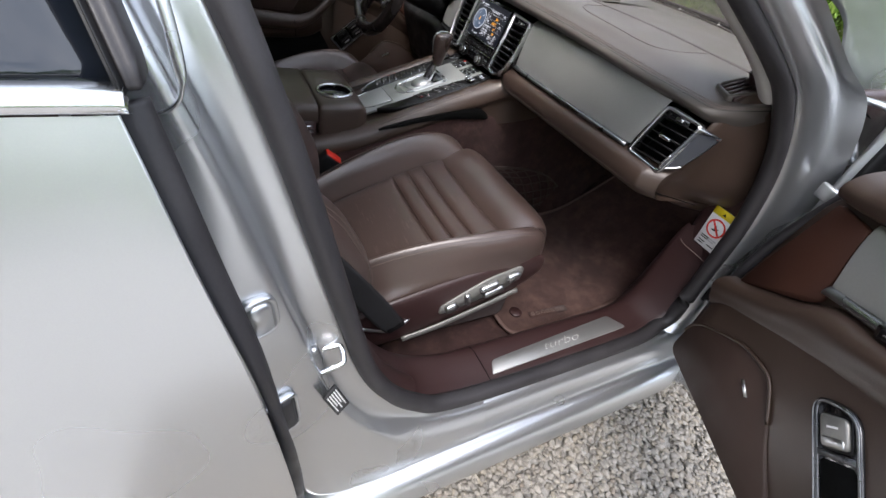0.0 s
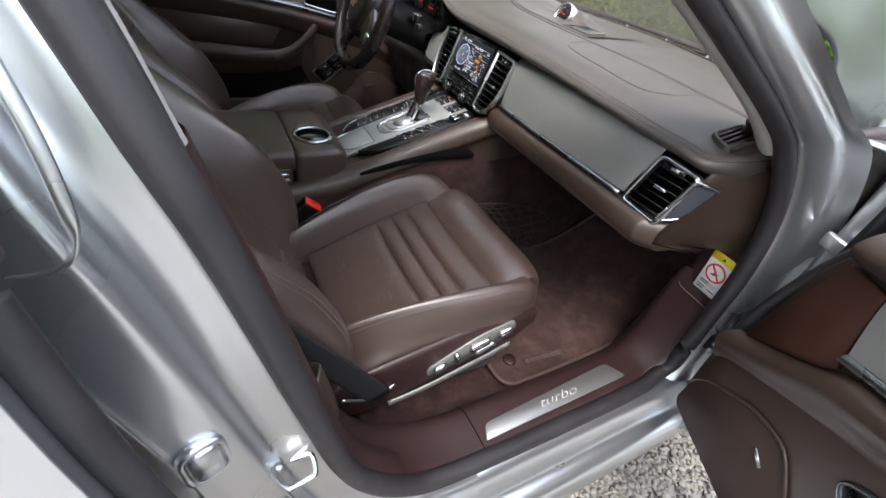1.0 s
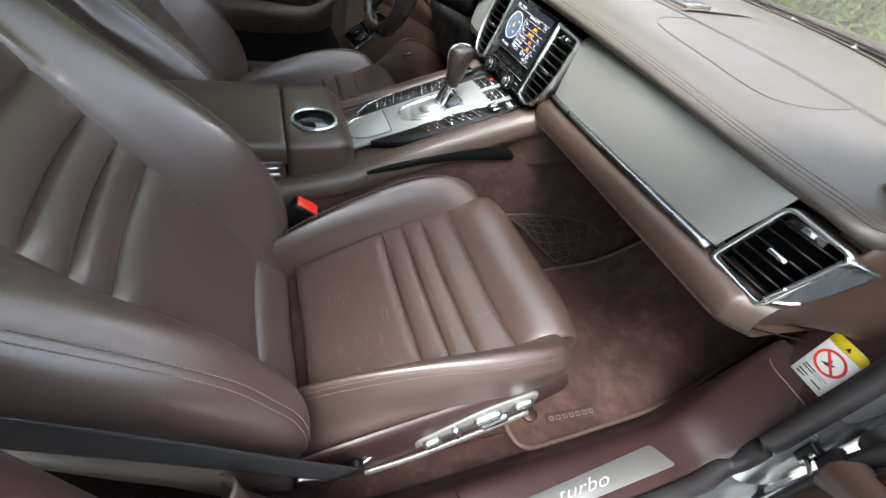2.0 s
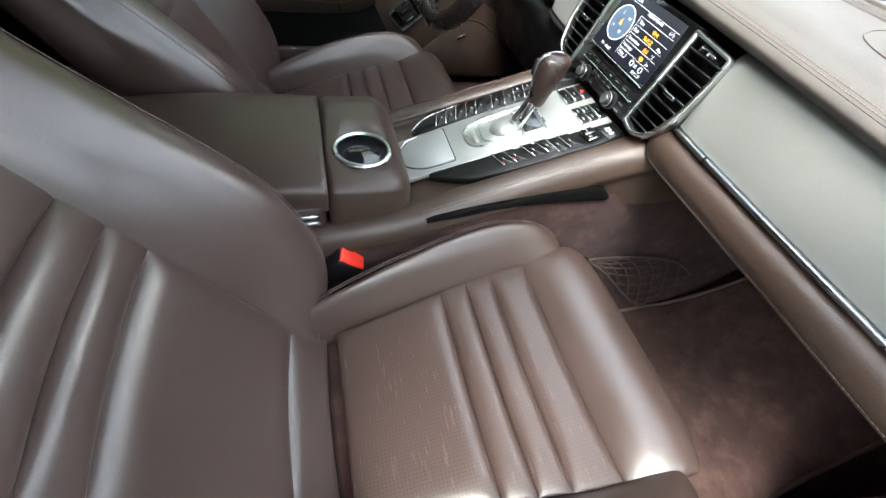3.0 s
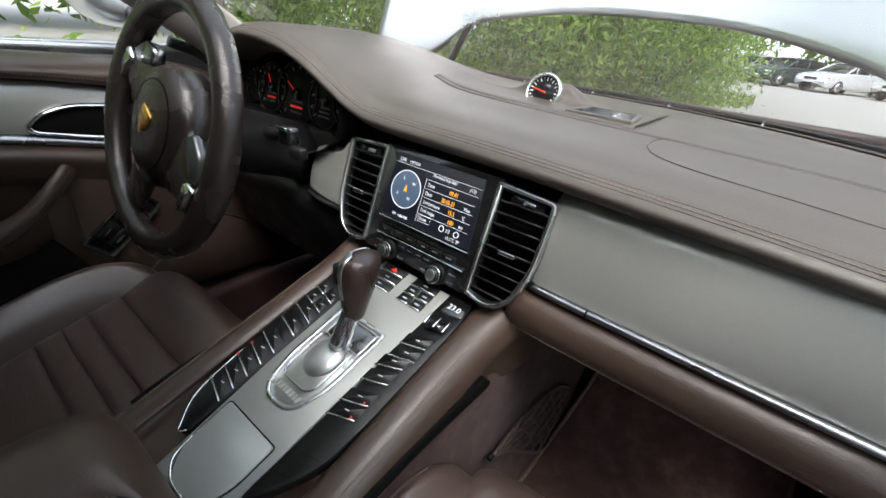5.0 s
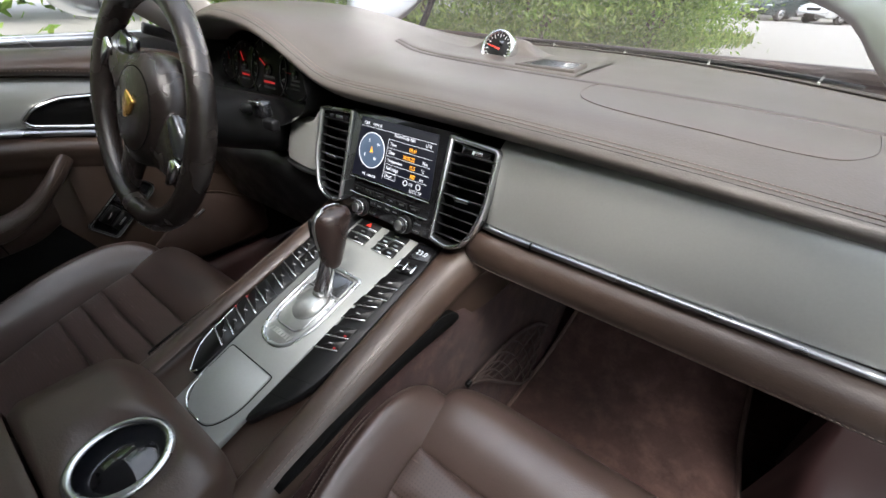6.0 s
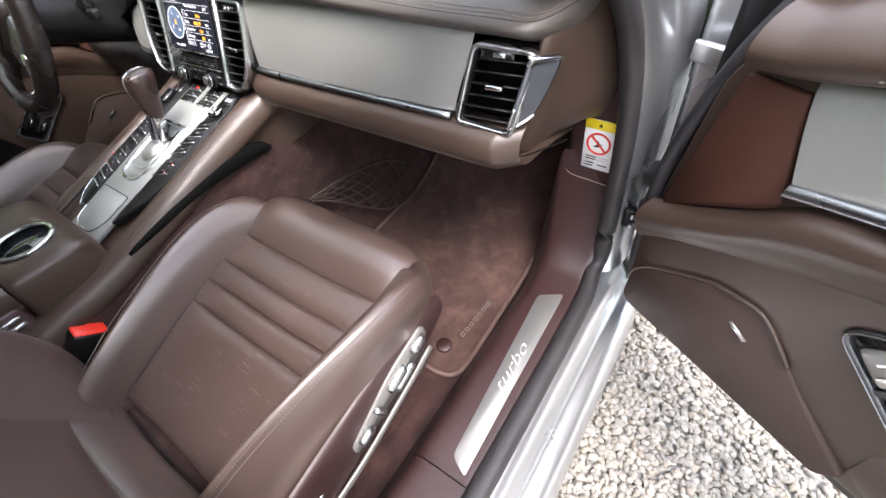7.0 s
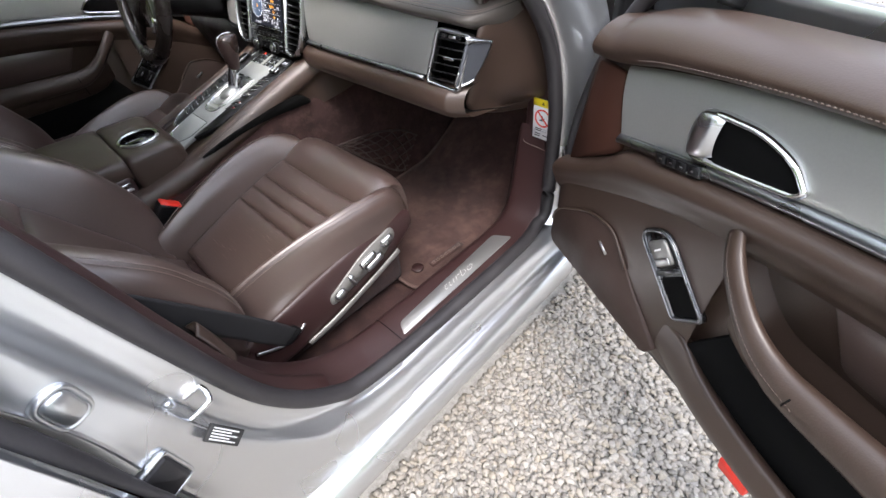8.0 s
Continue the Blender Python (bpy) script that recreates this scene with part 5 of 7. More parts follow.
# clock on the dash top, with its speaker grille
CK = Plane((0.003, 0.315, 0.970), (1, 0, 0), (0, 0.38, 0.92))
CS = 0.82
clock = thing("dash_clock", "round stopwatch clock with a chrome rim on the dash top", "clock")
rows = []
for off, r in ((-0.075, 0.018), (-0.05, 0.034), (-0.02, 0.040), (0.0, 0.0405), (0.006, 0.039), (0.006, 0.034), (0.0, 0.033)):
    rows.append([CK.at(CS * r * math.cos(t), CS * (r * math.sin(t) - (0.012 if off < -0.04 else 0)), off) for t in np.linspace(0, 2 * math.pi, 32, endpoint=False)])
part("clock_case", skin(rows[:3], cv=True, cap=True), TRIM, clock)
part("clock_rim", skin(rows[2:], cv=True), CHROME, clock, "chrome rim")
part("clock_face", slab(CK, [(CS * 0.0335 * math.cos(t), CS * 0.0335 * math.sin(t)) for t in np.linspace(0, 6.2832, 32, endpoint=False)], -0.006, 0.0, 0.0003), BLACK, clock, "black dial with white ticks")
for k in range(24):
    t = 2 * math.pi * k / 24
    r0 = 0.0200 if k % 2 == 0 else 0.0230
    d, e = np.array((math.cos(t), math.sin(t))), np.array((-math.sin(t), math.cos(t))) * 0.0008
    part("tick", slab(CK, [d * r0 - e, d * 0.0258 - e, d * 0.0258 + e, d * r0 + e], 0.0, 0.0004, 0.0001), WHITE, clock, smooth=False)
part("counter", slab(CK, rounded([(-0.002, 0.006), (0.010, 0.006), (0.010, 0.014), (-0.002, 0.014)], 0.002), 0.0, 0.0006, 0.0001), RING, clock)
part("hand", slab(CK, [(-0.0215, 0.0045), (0.004, -0.002), (0.005, 0.001), (-0.0215, 0.0065)], 0.0008, 0.0014, 0.0002), RED, clock, "red hand")
# raised plinth: two slopes that run from the grilles up to the clock's case
rows = []
for x, r in ((-0.186, 0.0), (-0.15, 0.0), (-0.10, 0.05), (-0.070, 0.18), (-0.044, 0.75), (-0.030, 1.0), (0.003, 1.05), (0.036, 1.0), (0.050, 0.75), (0.076, 0.18), (0.10, 0.05), (0.15, 0.0), (0.186, 0.0)):
    rows.append([(x, y, dash_z(x, y) + h) for y, h in ((0.246, -0.003), (0.252, 0.003), (0.290, 0.004), (0.330, 0.004 + 0.004 * r), (0.345, 0.004 + 0.026 * r), (0.385, 0.003 + 0.018 * r), (0.42, 0.002), (0.45, -0.003))])
part("clock_plinth", skin(sheet(rows, 4, 4)), DASH, clock, "brown moulded plinth round the clock")
for s in (1, -1):
    SP = Plane((0.124 * s, 0.291, dash_z(0.124, 0.291) + 0.0065), (1, 0.02 * s, 0), (0, 1, 0.05))
    sp = part("speaker_grille", frame_ring(SP, rounded([(-0.052, -0.034), (0.055, -0.034), (0.050, 0.036), (-0.036, 0.036)], 0.004), 0.008, -0.012, 0.002, 0.0015), DASH, dash, "slatted speaker grille on the dash top")
    part("well", slab(SP, [(-0.045, -0.028), (0.048, -0.028), (0.043, 0.030), (-0.031, 0.030)], -0.006, -0.004, 0.0005), GAP_SHADE, sp)
    for i in range(8):
        b = -0.026 + 0.0070 * i
        part("slat", slab(SP, [(-0.042, b), (0.044, b), (0.044, b + 0.003), (-0.042, b + 0.003)], -0.004, 0.0006, 0.0005), RING, sp)

# ---- instrument cluster ----
cluster = thing("instrument_cluster", "round dials with red needles under the dash hood", "gauge cluster")
rows = []
for d in (0.0, 0.12):
    sc = 1.0 if d == 0 else 0.9
    rows.append([(-0.405 + 0.205 * sc * math.cos(t), 0.03 + d, 0.908 + 0.094 * sc * math.sin(t)) for t in np.linspace(0, 2 * math.pi, 40, endpoint=False)])
part("cluster_well", skin(rows, cv=True), BLACK, cluster, "black cluster tunnel")
CL = Plane((-0.405, 0.10, 0.905), (1, 0, 0), (0, 0.2, 1))
part("cluster_back", slab(CL, [(0.19 * math.cos(t), 0.082 * math.sin(t)) for t in np.linspace(0, 6.2832, 40, endpoint=False)], -0.004, 0.0, 0.0005), GLOSS, cluster)
NEEDLE = glow("needle_red", (0.75, 0.03, 0.03), 0.22)
for a, r in ((-0.150, 0.036), (-0.088, 0.050), (0.0, 0.064), (0.088, 0.050), (0.150, 0.036)):
    g = part("gauge", slab(CL, [(a + r * math.cos(t), r * math.sin(t) + 0.004) for t in np.linspace(0, 6.2832, 30, endpoint=False)], 0.0, 0.008, 0.001), BLACK, cluster, "black round dial")
    part("gauge_rim", frame_ring(CL, [(a + r * math.cos(t), r * math.sin(t) + 0.004) for t in np.linspace(0, 6.2832, 30, endpoint=False)], 0.003, 0.006, 0.011, 0.0008), GLOSS, g)
    for k in range(10):
        t = radians(225 - 27 * k)
        d, e = np.array((math.cos(t), math.sin(t))), np.array((-math.sin(t), math.cos(t))) * 0.0008
        o = np.array((a, 0.004))
        part("tick", slab(CL, [o + d * r * 0.72 - e, o + d * r * 0.86 - e, o + d * r * 0.86 + e, o + d * r * 0.72 + e], 0.008, 0.0085, 0.0001), WHITE, g, smooth=False)
    t = radians(150 + 300 * a)
    d, e = np.array((math.cos(t), math.sin(t))), np.array((-math.sin(t), math.cos(t))) * 0.0012
    o = np.array((a, 0.004))
    part("needle", slab(CL, [o - e, o + d * r * 0.6 - e * 0.4, o + d * r * 0.6 + e * 0.4, o + e], 0.009, 0.0105, 0.0003), NEEDLE if -0.1 < a < 0.01 else RED, g, "thin red needle")
    part("gauge_hub", slab(CL, [o + 0.18 * r * np.array((math.cos(q), math.sin(q))) for q in np.linspace(0, 6.2832, 16, endpoint=False)], 0.008, 0.013, 0.001), GLOSS, g)
    for k in range(3):
        part("bar", slab(CL, [o + (-0.3 * r, -(0.25 + 0.16 * k) * r), o + (0.3 * r, -(0.25 + 0.16 * k) * r), o + (0.3 * r, -(0.18 + 0.16 * k) * r), o + (-0.3 * r, -(0.18 + 0.16 * k) * r)], 0.008, 0.0085, 0.0001), NEEDLE if k == 1 and -0.1 < a < 0.01 else RING, g, smooth=False)

# ---- steering wheel ----
wheel = thing("steering_wheel", "black leather three-spoke steering wheel with a silver spoke", "steering wheel")
WT = radians(-31)
WP = Plane((-0.366, -0.160, 0.882), (math.cos(WT), 0.30 * math.sin(WT), 0.95 * math.sin(WT)), (-math.sin(WT), 0.30 * math.cos(WT), 0.95 * math.cos(WT)))
# dark brown shroud drawn black, its shade put into the colour
part("column", tube([WP.at(0, 0, -0.01), WP.at(0, 0, -0.10), WP.at(0, 0, -0.24)], 0.055, 16, steps=3), BLACK, wheel, "dark column shroud")
rim = [WP.at(0.182 * math.cos(t), 0.182 * math.sin(t), 0.004) for t in np.linspace(0, 2 * math.pi, 40, endpoint=False)]
RIM = mat("wheel_leather", (0.013, 0.010, 0.009), 0.24, var=0.2, scale=20, fine=700, bump=0.25, bscale=900, kind="voronoi")
part("rim", tube(rim, 0.0205, 14, closed=True, steps=2, rx=0.0185), RIM, wheel, "glossy dark leather rim")
rows = []
for sc, h in ((1.22, -0.03), (1.22, 0.0), (1.14, 0.015), (0.88, 0.022), (0.84, 0.0245), (0.5, 0.029), (0.05, 0.031)):
    rows.append([WP.at(0.072 * sc * math.cos(t), 0.078 * sc * math.sin(t) - 0.004, h) for t in np.linspace(0, 2 * math.pi, 36, endpoint=False)])
part("hub", skin(rows, cv=True, cap=True), RIM, wheel, "round airbag cover")
part("hub_ring", tube([WP.at(0.0625 * math.cos(t), 0.0675 * math.sin(t) - 0.004, 0.0228) for t in np.linspace(0, 2 * math.pi, 40, endpoint=False)], 0.0012, 6, closed=True, steps=1), GAP_SHADE, wheel)
part("crest", slab(WP, rounded([(-0.016, 0.022), (0.016, 0.022), (0.015, -0.002), (0.0, -0.022), (-0.015, -0.002)], 0.005), 0.026, 0.033, 0.001), mat("gold", (0.62, 0.36, 0.10), 0.3, metal=0.9), wheel, "small gold crest")
for s in (-1, 1):
    rows = []
    for a, w, h in ((0.05, 0.062, 0.006), (0.09, 0.046, 0.008), (0.12, 0.032, 0.008), (0.168, 0.026, 0.006)):
        rows.append([WP.at(s * a, -0.004 + w * q, h + e) for q, e in ((1, -0.010), (0.8, 0.004), (0, 0.008), (-0.8, 0.004), (-1, -0.010), (0, -0.014))])
    part("spoke", skin(sheet(rows, 4, 3, cv=True), cv=True, cap=True), RIM, wheel, "broad dark wheel spoke")
    part("spoke_trim", slab(WP, rounded([(s * 0.078, 0.045), (s * 0.090, 0.066), (s * 0.126, 0.056), (s * 0.150, 0.024), (s * 0.128, 0.014)], 0.008), -0.004, 0.0140, 0.004), GUN if s < 0 else RING, wheel, "satin spoke insert")
    part("paddle", slab(WP, rounded([(s * 0.128, 0.016), (s * 0.158, 0.024), (s * 0.160, -0.012), (s * 0.142, -0.034)], 0.010), 0.012, 0.021, 0.004), CHROME, wheel, "chrome shift paddle")
rows = []
for b, w, h in ((-0.06, 0.042, 0.004), (-0.10, 0.034, 0.006), (-0.165, 0.028, 0.004)):
    rows.append([WP.at(w * q, b, h + e) for q, e in ((1, -0.010), (0.8, 0.004), (0, 0.007), (-0.8, 0.004), (-1, -0.010), (0, -0.014))])
part("spoke", skin(sheet(rows, 4, 3, cv=True), cv=True, cap=True), RIM, wheel)
part("stalk", tube([(-0.33, -0.02, 0.865), (-0.28, -0.035, 0.875), (-0.235, -0.04, 0.884)], 0.010, 8), BLACK, wheel, "black column stalk")
part("stalk_tip", rbox((-0.228, -0.042, 0.884), (0.034, 0.022, 0.030), 0.006), GLOSS, wheel)
part("stalk_band", rbox((-0.228, -0.0545, 0.896), (0.026, 0.004, 0.006), 0.001), CHROME, wheel)
part("stalk_switch", rbox((-0.195, -0.05, 0.866), (0.030, 0.016, 0.018), 0.004), BLACK, wheel)

# ---- middle console ----
console = thing("center_console", "brown leather centre console with silver plate and rows of black keys", "console")
CP = Plane((0, 0, 0.715), (1, 0, 0), (0, 1, 0.338))
rows = []
for y, fl, dz in ((-0.70, -0.012, 0.055), (-0.60, -0.006, 0.038), (-0.52, -0.004, 0.024), (-0.46, -0.002, 0.014), (-0.41, 0.0, 0.005), (-0.36, 0.0, 0.0), (-0.25, 0.0, 0.0), (-0.12, 0.0, 0.0), (-0.03, 0.004, 0.0), (0.03, 0.012, 0.002), (0.07, 0.026, 0.0), (0.14, 0.034, -0.01), (0.26, 0.04, -0.02)):
    z = 0.715 + 0.338 * y + dz
    half = [(0.146 + fl, z - 0.13), (0.148 + fl, z - 0.085), (0.152 + fl, z - 0.056), (0.163 + fl, z - 0.038), (0.160 + fl, z - 0.018), (0.152 + fl, z - 0.005), (0.138 + fl, z + 0.004), (0.122 + fl, z + 0.004), (0.112, z - 0.004), (0.108, z - 0.016)]
    rows.append([(a, y, b) for a, b in half] + [(-a, y, b) for a, b in half[::-1]])
part("console_body", skin(sheet(rows, 5, 3)), LEATHER, console, "dark brown leather console rails")
for s in (-1, 1):
    for d in (0.0, 0.004):
        stitches("rail_seam", [(s * (0.150 - d), y, 0.715 + 0.338 * y - 0.003 + d * 1.2) for y in (-0.34, -0.25, -0.15, -0.04)], console, step=0.0048, r=0.0005)
    # near-black slab on the flank paints the side pocket's shaded opening
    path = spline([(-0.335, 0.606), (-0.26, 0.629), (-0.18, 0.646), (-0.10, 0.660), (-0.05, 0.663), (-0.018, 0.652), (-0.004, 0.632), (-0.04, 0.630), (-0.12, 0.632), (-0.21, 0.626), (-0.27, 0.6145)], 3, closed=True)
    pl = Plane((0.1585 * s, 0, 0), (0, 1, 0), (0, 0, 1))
    part("side_pocket", slab(pl, [(a, b - 0.012) for a, b in path], -0.02 * s, 0.0065 * s, 0.001), GAP_SHADE, console, "long dark side pocket")
part("silver_plate", slab(CP, rounded([(-0.070, 0.008), (0.072, 0.008), (0.062, -0.20), (0.060, -0.395), (-0.045, -0.395), (-0.058, -0.20)], 0.003), -0.010, 0.0, 0.001), PLATE, console, "satin silver console plate")
lid_out = rounded([(-0.048, -0.273), (0.050, -0.273), (0.050, -0.332), (0.030, -0.366), (-0.022, -0.366), (-0.046, -0.335)], [0.006, 0.006, 0.02, 0.02, 0.02, 0.02])
part("tray_gap", frame_ring(CP, lid_out, 0.0016, -0.001, 0.0006, 0.0002), GAP_SHADE, console)
q = np.array(lid_out)
part("tray_lid", slab(CP, q.mean(0) + (q - q.mean(0)) * 0.96, 0.0, 0.0025, 0.0012), PLATE, console, "silver ashtray lid")
part("lid_edge", tube([CP.at(-0.043, -0.325, 0.002), CP.at(-0.037, -0.350, 0.002), CP.at(-0.016, -0.363, 0.002), CP.at(0.012, -0.364, 0.002)], 0.0016, 6), CHROME, console)
# gear selector in its bright gate
gate_out = rounded([(-0.043, -0.095), (0.045, -0.095), (0.045, -0.195), (0.028, -0.245), (-0.028, -0.245), (-0.043, -0.195)], [0.006, 0.006, 0.02, 0.025, 0.025, 0.02])
gate = part("selector_gate", frame_ring(CP, gate_out, 0.006, -0.006, 0.003, 0.001), SATIN, console, "bright selector gate with a clear cover")
q = np.array(gate_out)
FROST = mat("frosted_silver", (0.46, 0.47, 0.46), 0.36, metal=0.8, var=0.12, scale=50, fine=150, rvar=0.06)
part("gate_floor", slab(CP, q.mean(0) + (q - q.mean(0)) * 0.93, -0.008, 0.0005, 0.001), FROST, gate)
# dark well ahead of the stem, under the clear cover
well = rounded([(-0.030, -0.142), (0.038, -0.142), (0.038, -0.102), (-0.030, -0.102)], 0.006)
part("gate_well", slab(CP, well, -0.008, 0.0012, 0.0004), RING, gate, "grey well ahead of the stem")
part("well_frame", frame_ring(CP, well, 0.003, 0.0, 0.0030, 0.0008), FROST, gate)
boot_out = rounded([(-0.030, -0.214), (0.030, -0.214), (0.032, -0.140), (-0.032, -0.140)], [0.018, 0.018, 0.008, 0.008])
part("boot_frame", frame_ring(CP, boot_out, 0.0022, 0.0, 0.0036, 0.0008), SATIN, gate)
rows = []
for k, (r, h) in enumerate(((0.027, 0.001), (0.026, 0.004), (0.021, 0.008), (0.013, 0.0105), (0.003, 0.011))):
    rows.append([CP.at(0.002 + r * math.cos(t) * 0.95, -0.165 + r * 1.15 * math.sin(t), h) for t in np.linspace(0, 2 * math.pi, 28, endpoint=False)])
part("selector_boot", skin(rows, cv=True, cap=True), FROST, gate, "domed bright selector cover")
for i in range(8):
    a = -0.026 + i * 0.0066
    part("bar", slab(CP, [(a, -0.228), (a + 0.0042, -0.228), (a + 0.0052, -0.220), (a + 0.001, -0.220)], 0.0006, 0.0012, 0.0001), TRIM, gate, smooth=False)
for i, ch in enumerate("PRND"):
    text("lettering", ch, 0.006, CP, 0.033, -0.115 - 0.016 * i, INK, gate, 0.0012)
lever = thing("gear_lever", "gear selector with a dark leather grip and chrome stem", "gear lever")
base, tip = CP.at(0.008, -0.150, 0.008), np.array((0.018, -0.122, 0.742))
part("stem", tube([base, 0.5 * (base + tip), tip], 0.0105, 12, steps=3), CHROME, lever, "chrome stem")
part("stem_front", rbox(0.5 * (base + tip) + np.array((0.010, 0.002, 0.004)), (0.008, 0.012, 0.075), 0.003, Matrix.Rotation(radians(-14), 3, "X")), CHROME, lever)
rows = []
for z, r1, r2, dy, dx in ((0.719, 0.011, 0.012, -0.004, 0), (0.725, 0.0135, 0.0145, -0.004, 0), (0.739, 0.016, 0.018, -0.003, 0), (0.755, 0.0185, 0.0215, -0.001, 0.001), (0.775, 0.0205, 0.026, 0.001, 0.002), (0.792, 0.020, 0.028, 0.004, 0.002), (0.802, 0.016, 0.024, 0.006, 0.002), (0.806, 0.008, 0.012, 0.006, 0.002), (0.807, 0.001, 0.002, 0.006, 0.002)):
    rows.append([(0.018 + dx + r1 * math.cos(t), -0.118 + dy + r2 * math.sin(t), z) for t in np.linspace(0, 2 * math.pi, 24, endpoint=False)])
part("grip", skin(sheet(rows, 4, 1), cv=True, cap=True), mat("grip_leather", (0.022, 0.013, 0.011), 0.30, var=0.15, scale=20, fine=700, bump=0.2, bscale=900, kind="voronoi"), lever, "dark brown leather grip")
# silver cap wrapped over the driver's side and the top of the grip
rows = []
for z, r1, r2, dy in ((0.752, 0.0190, 0.0222, -0.001), (0.766, 0.0208, 0.0256, 0.001), (0.780, 0.0222, 0.0285, 0.002), (0.793, 0.0215, 0.0295, 0.004), (0.803, 0.0175, 0.0258, 0.006), (0.8085, 0.009, 0.0140, 0.006)):
    rows.append([(0.0195 + r1 * math.cos(t), -0.118 + dy + r2 * math.sin(t), z) for t in np.linspace(radians(125), radians(270), 14)])
solid(part("grip_cap", skin(rows), SATIN, lever, "silver cap on the grip"), 0.0015)
part("grip_key", rbox((-0.003, -0.128, 0.776), (0.006, 0.018, 0.030), 0.003), GLOSS, lever)

# rows of keys either side
left_out = rounded([(-0.060, 0.010), (-0.105, 0.016), (-0.113, -0.03), (-0.105, -0.20), (-0.094, -0.300), (-0.062, -0.335), (-0.054, -0.325)], [0.003, 0.01, 0.02, 0.05, 0.02, 0.01, 0.004])
right_out = rounded([(0.072, 0.010), (0.108, 0.016), (0.115, -0.03), (0.113, -0.20), (0.106, -0.265), (0.066, -0.330), (0.062, -0.322)], [0.003, 0.01, 0.02, 0.05, 0.03, 0.01, 0.004])
for out in (left_out, right_out):
    part("key_panel", slab(CP, out, -0.012, 0.0015, 0.001), BLACK, console, "black key panel")
part("panel_edge", tube([CP.at(a, b, 0.002) for a, b in left_out[18:32]], 0.0012, 6, steps=1), SATIN, console)


MARK = mat("pale_print", (0.45, 0.45, 0.44), 0.6, var=0.05)
KEYCHROME = mat("key_edge", (0.78, 0.79, 0.80), 0.22, metal=0.85, var=0.04)


def key(a0, a1, b0, b1, skew, mark, lamp=None):
    k = part("console_key", slab(CP, rounded([(a0, b0), (a1, b0 + skew), (a1, b1 + skew + 0.0025), (a0, b1 + 0.0025)], 0.001), 0.0, 0.0028, 0.0008), BLACK, console, "black console key with a chrome edge")
    part("key_edge", slab(CP, rounded([(a0, b0 - 0.0013), (a1, b0 + skew - 0.0013), (a1, b0 + skew + 0.0013), (a0, b0 + 0.0013)], 0.0006), 0.001, 0.0050, 0.0009), KEYCHROME, k)
    c = 0.5 * (a0 + a1), 0.5 * (b0 + b1) + 0.5 * skew
    part("bar", slab(CP, [(c[0] - 0.0032, c[1] + 0.0010), (c[0] + 0.0032, c[1] + 0.0022), (c[0] + 0.0032, c[1] + 0.0036), (c[0] - 0.0032, c[1] + 0.0024)], 0.0028, 0.0031, 0.0001), MARK, k, smooth=False)
    if lamp:
        part("key_lamp", slab(CP, [(lamp - 0.0016, b0 + skew - 0.001), (lamp + 0.0016, b0 + skew - 0.001), (lamp + 0.0016, b0 + skew + 0.0016), (lamp - 0.0016, b0 + skew + 0.0016)], 0.0045, 0.0056, 0.0003), NEEDLE, k)


for i, b in enumerate((-0.284, -0.264, -0.244, -0.223, -0.203, -0.170, -0.144)):
    key(-0.0565 - 0.0006 * i, -0.099 - 0.0012 * i, b, b + 0.0165, 0.0115, i, -0.098 if i in (2, 3) else None)
for b in (-0.124, -0.103):
    key(-0.062, -0.083, b, b + 0.015, 0.006, 0)
    key(-0.086, -0.108, b + 0.006, b + 0.021, 0.005, 0)
part("side_key", rbox(CP.at(-0.095, -0.045, 0.006), (0.024, 0.038, 0.012), 0.004, CP.turn()), GLOSS, console)
for i, b in enumerate((-0.214, -0.193, -0.160, -0.135)):
    key(0.0645, 0.100, b, b + 0.0165, 0.013, i, 0.094 if i < 2 else None)
for b in (-0.116, -0.094):
    key(0.068, 0.105, b, b + 0.017, 0.010, 0)
for b in (-0.262, -0.290):
    part("blank", slab(CP, [(0.064, b), (0.104, b + 0.010), (0.104, b + 0.0105), (0.064, b + 0.0005)], 0.0015, 0.002, 0.0001), GAP_SHADE, console)
part("roller", tube([CP.at(0.080, -0.052, 0.004), CP.at(0.105, -0.046, 0.004)], 0.008, 12, steps=1), GLOSS, console)
for s in (0.078, 0.093, 0.108):
    part("roller_rib", rbox(CP.at(s, -0.046, 0.010), (0.003, 0.018, 0.004), 0.001, CP.turn()), CHROME, console)
clk = part("clima_display", slab(CP, rounded([(0.078, -0.028), (0.112, -0.020), (0.108, 0.010), (0.076, 0.006)], 0.003), 0.0, 0.003, 0.0008), GLOSS, console, "small black display")
text("lettering", "23.0", 0.012, CP, 0.083, -0.014, PALE, clk, 0.0031, depth=0.0001)
part("clima_display", slab(CP, rounded([(-0.078, -0.028), (-0.112, -0.020), (-0.108, 0.010), (-0.076, 0.006)], 0.003), 0.0, 0.003, 0.0008), GLOSS, console, "small black display")
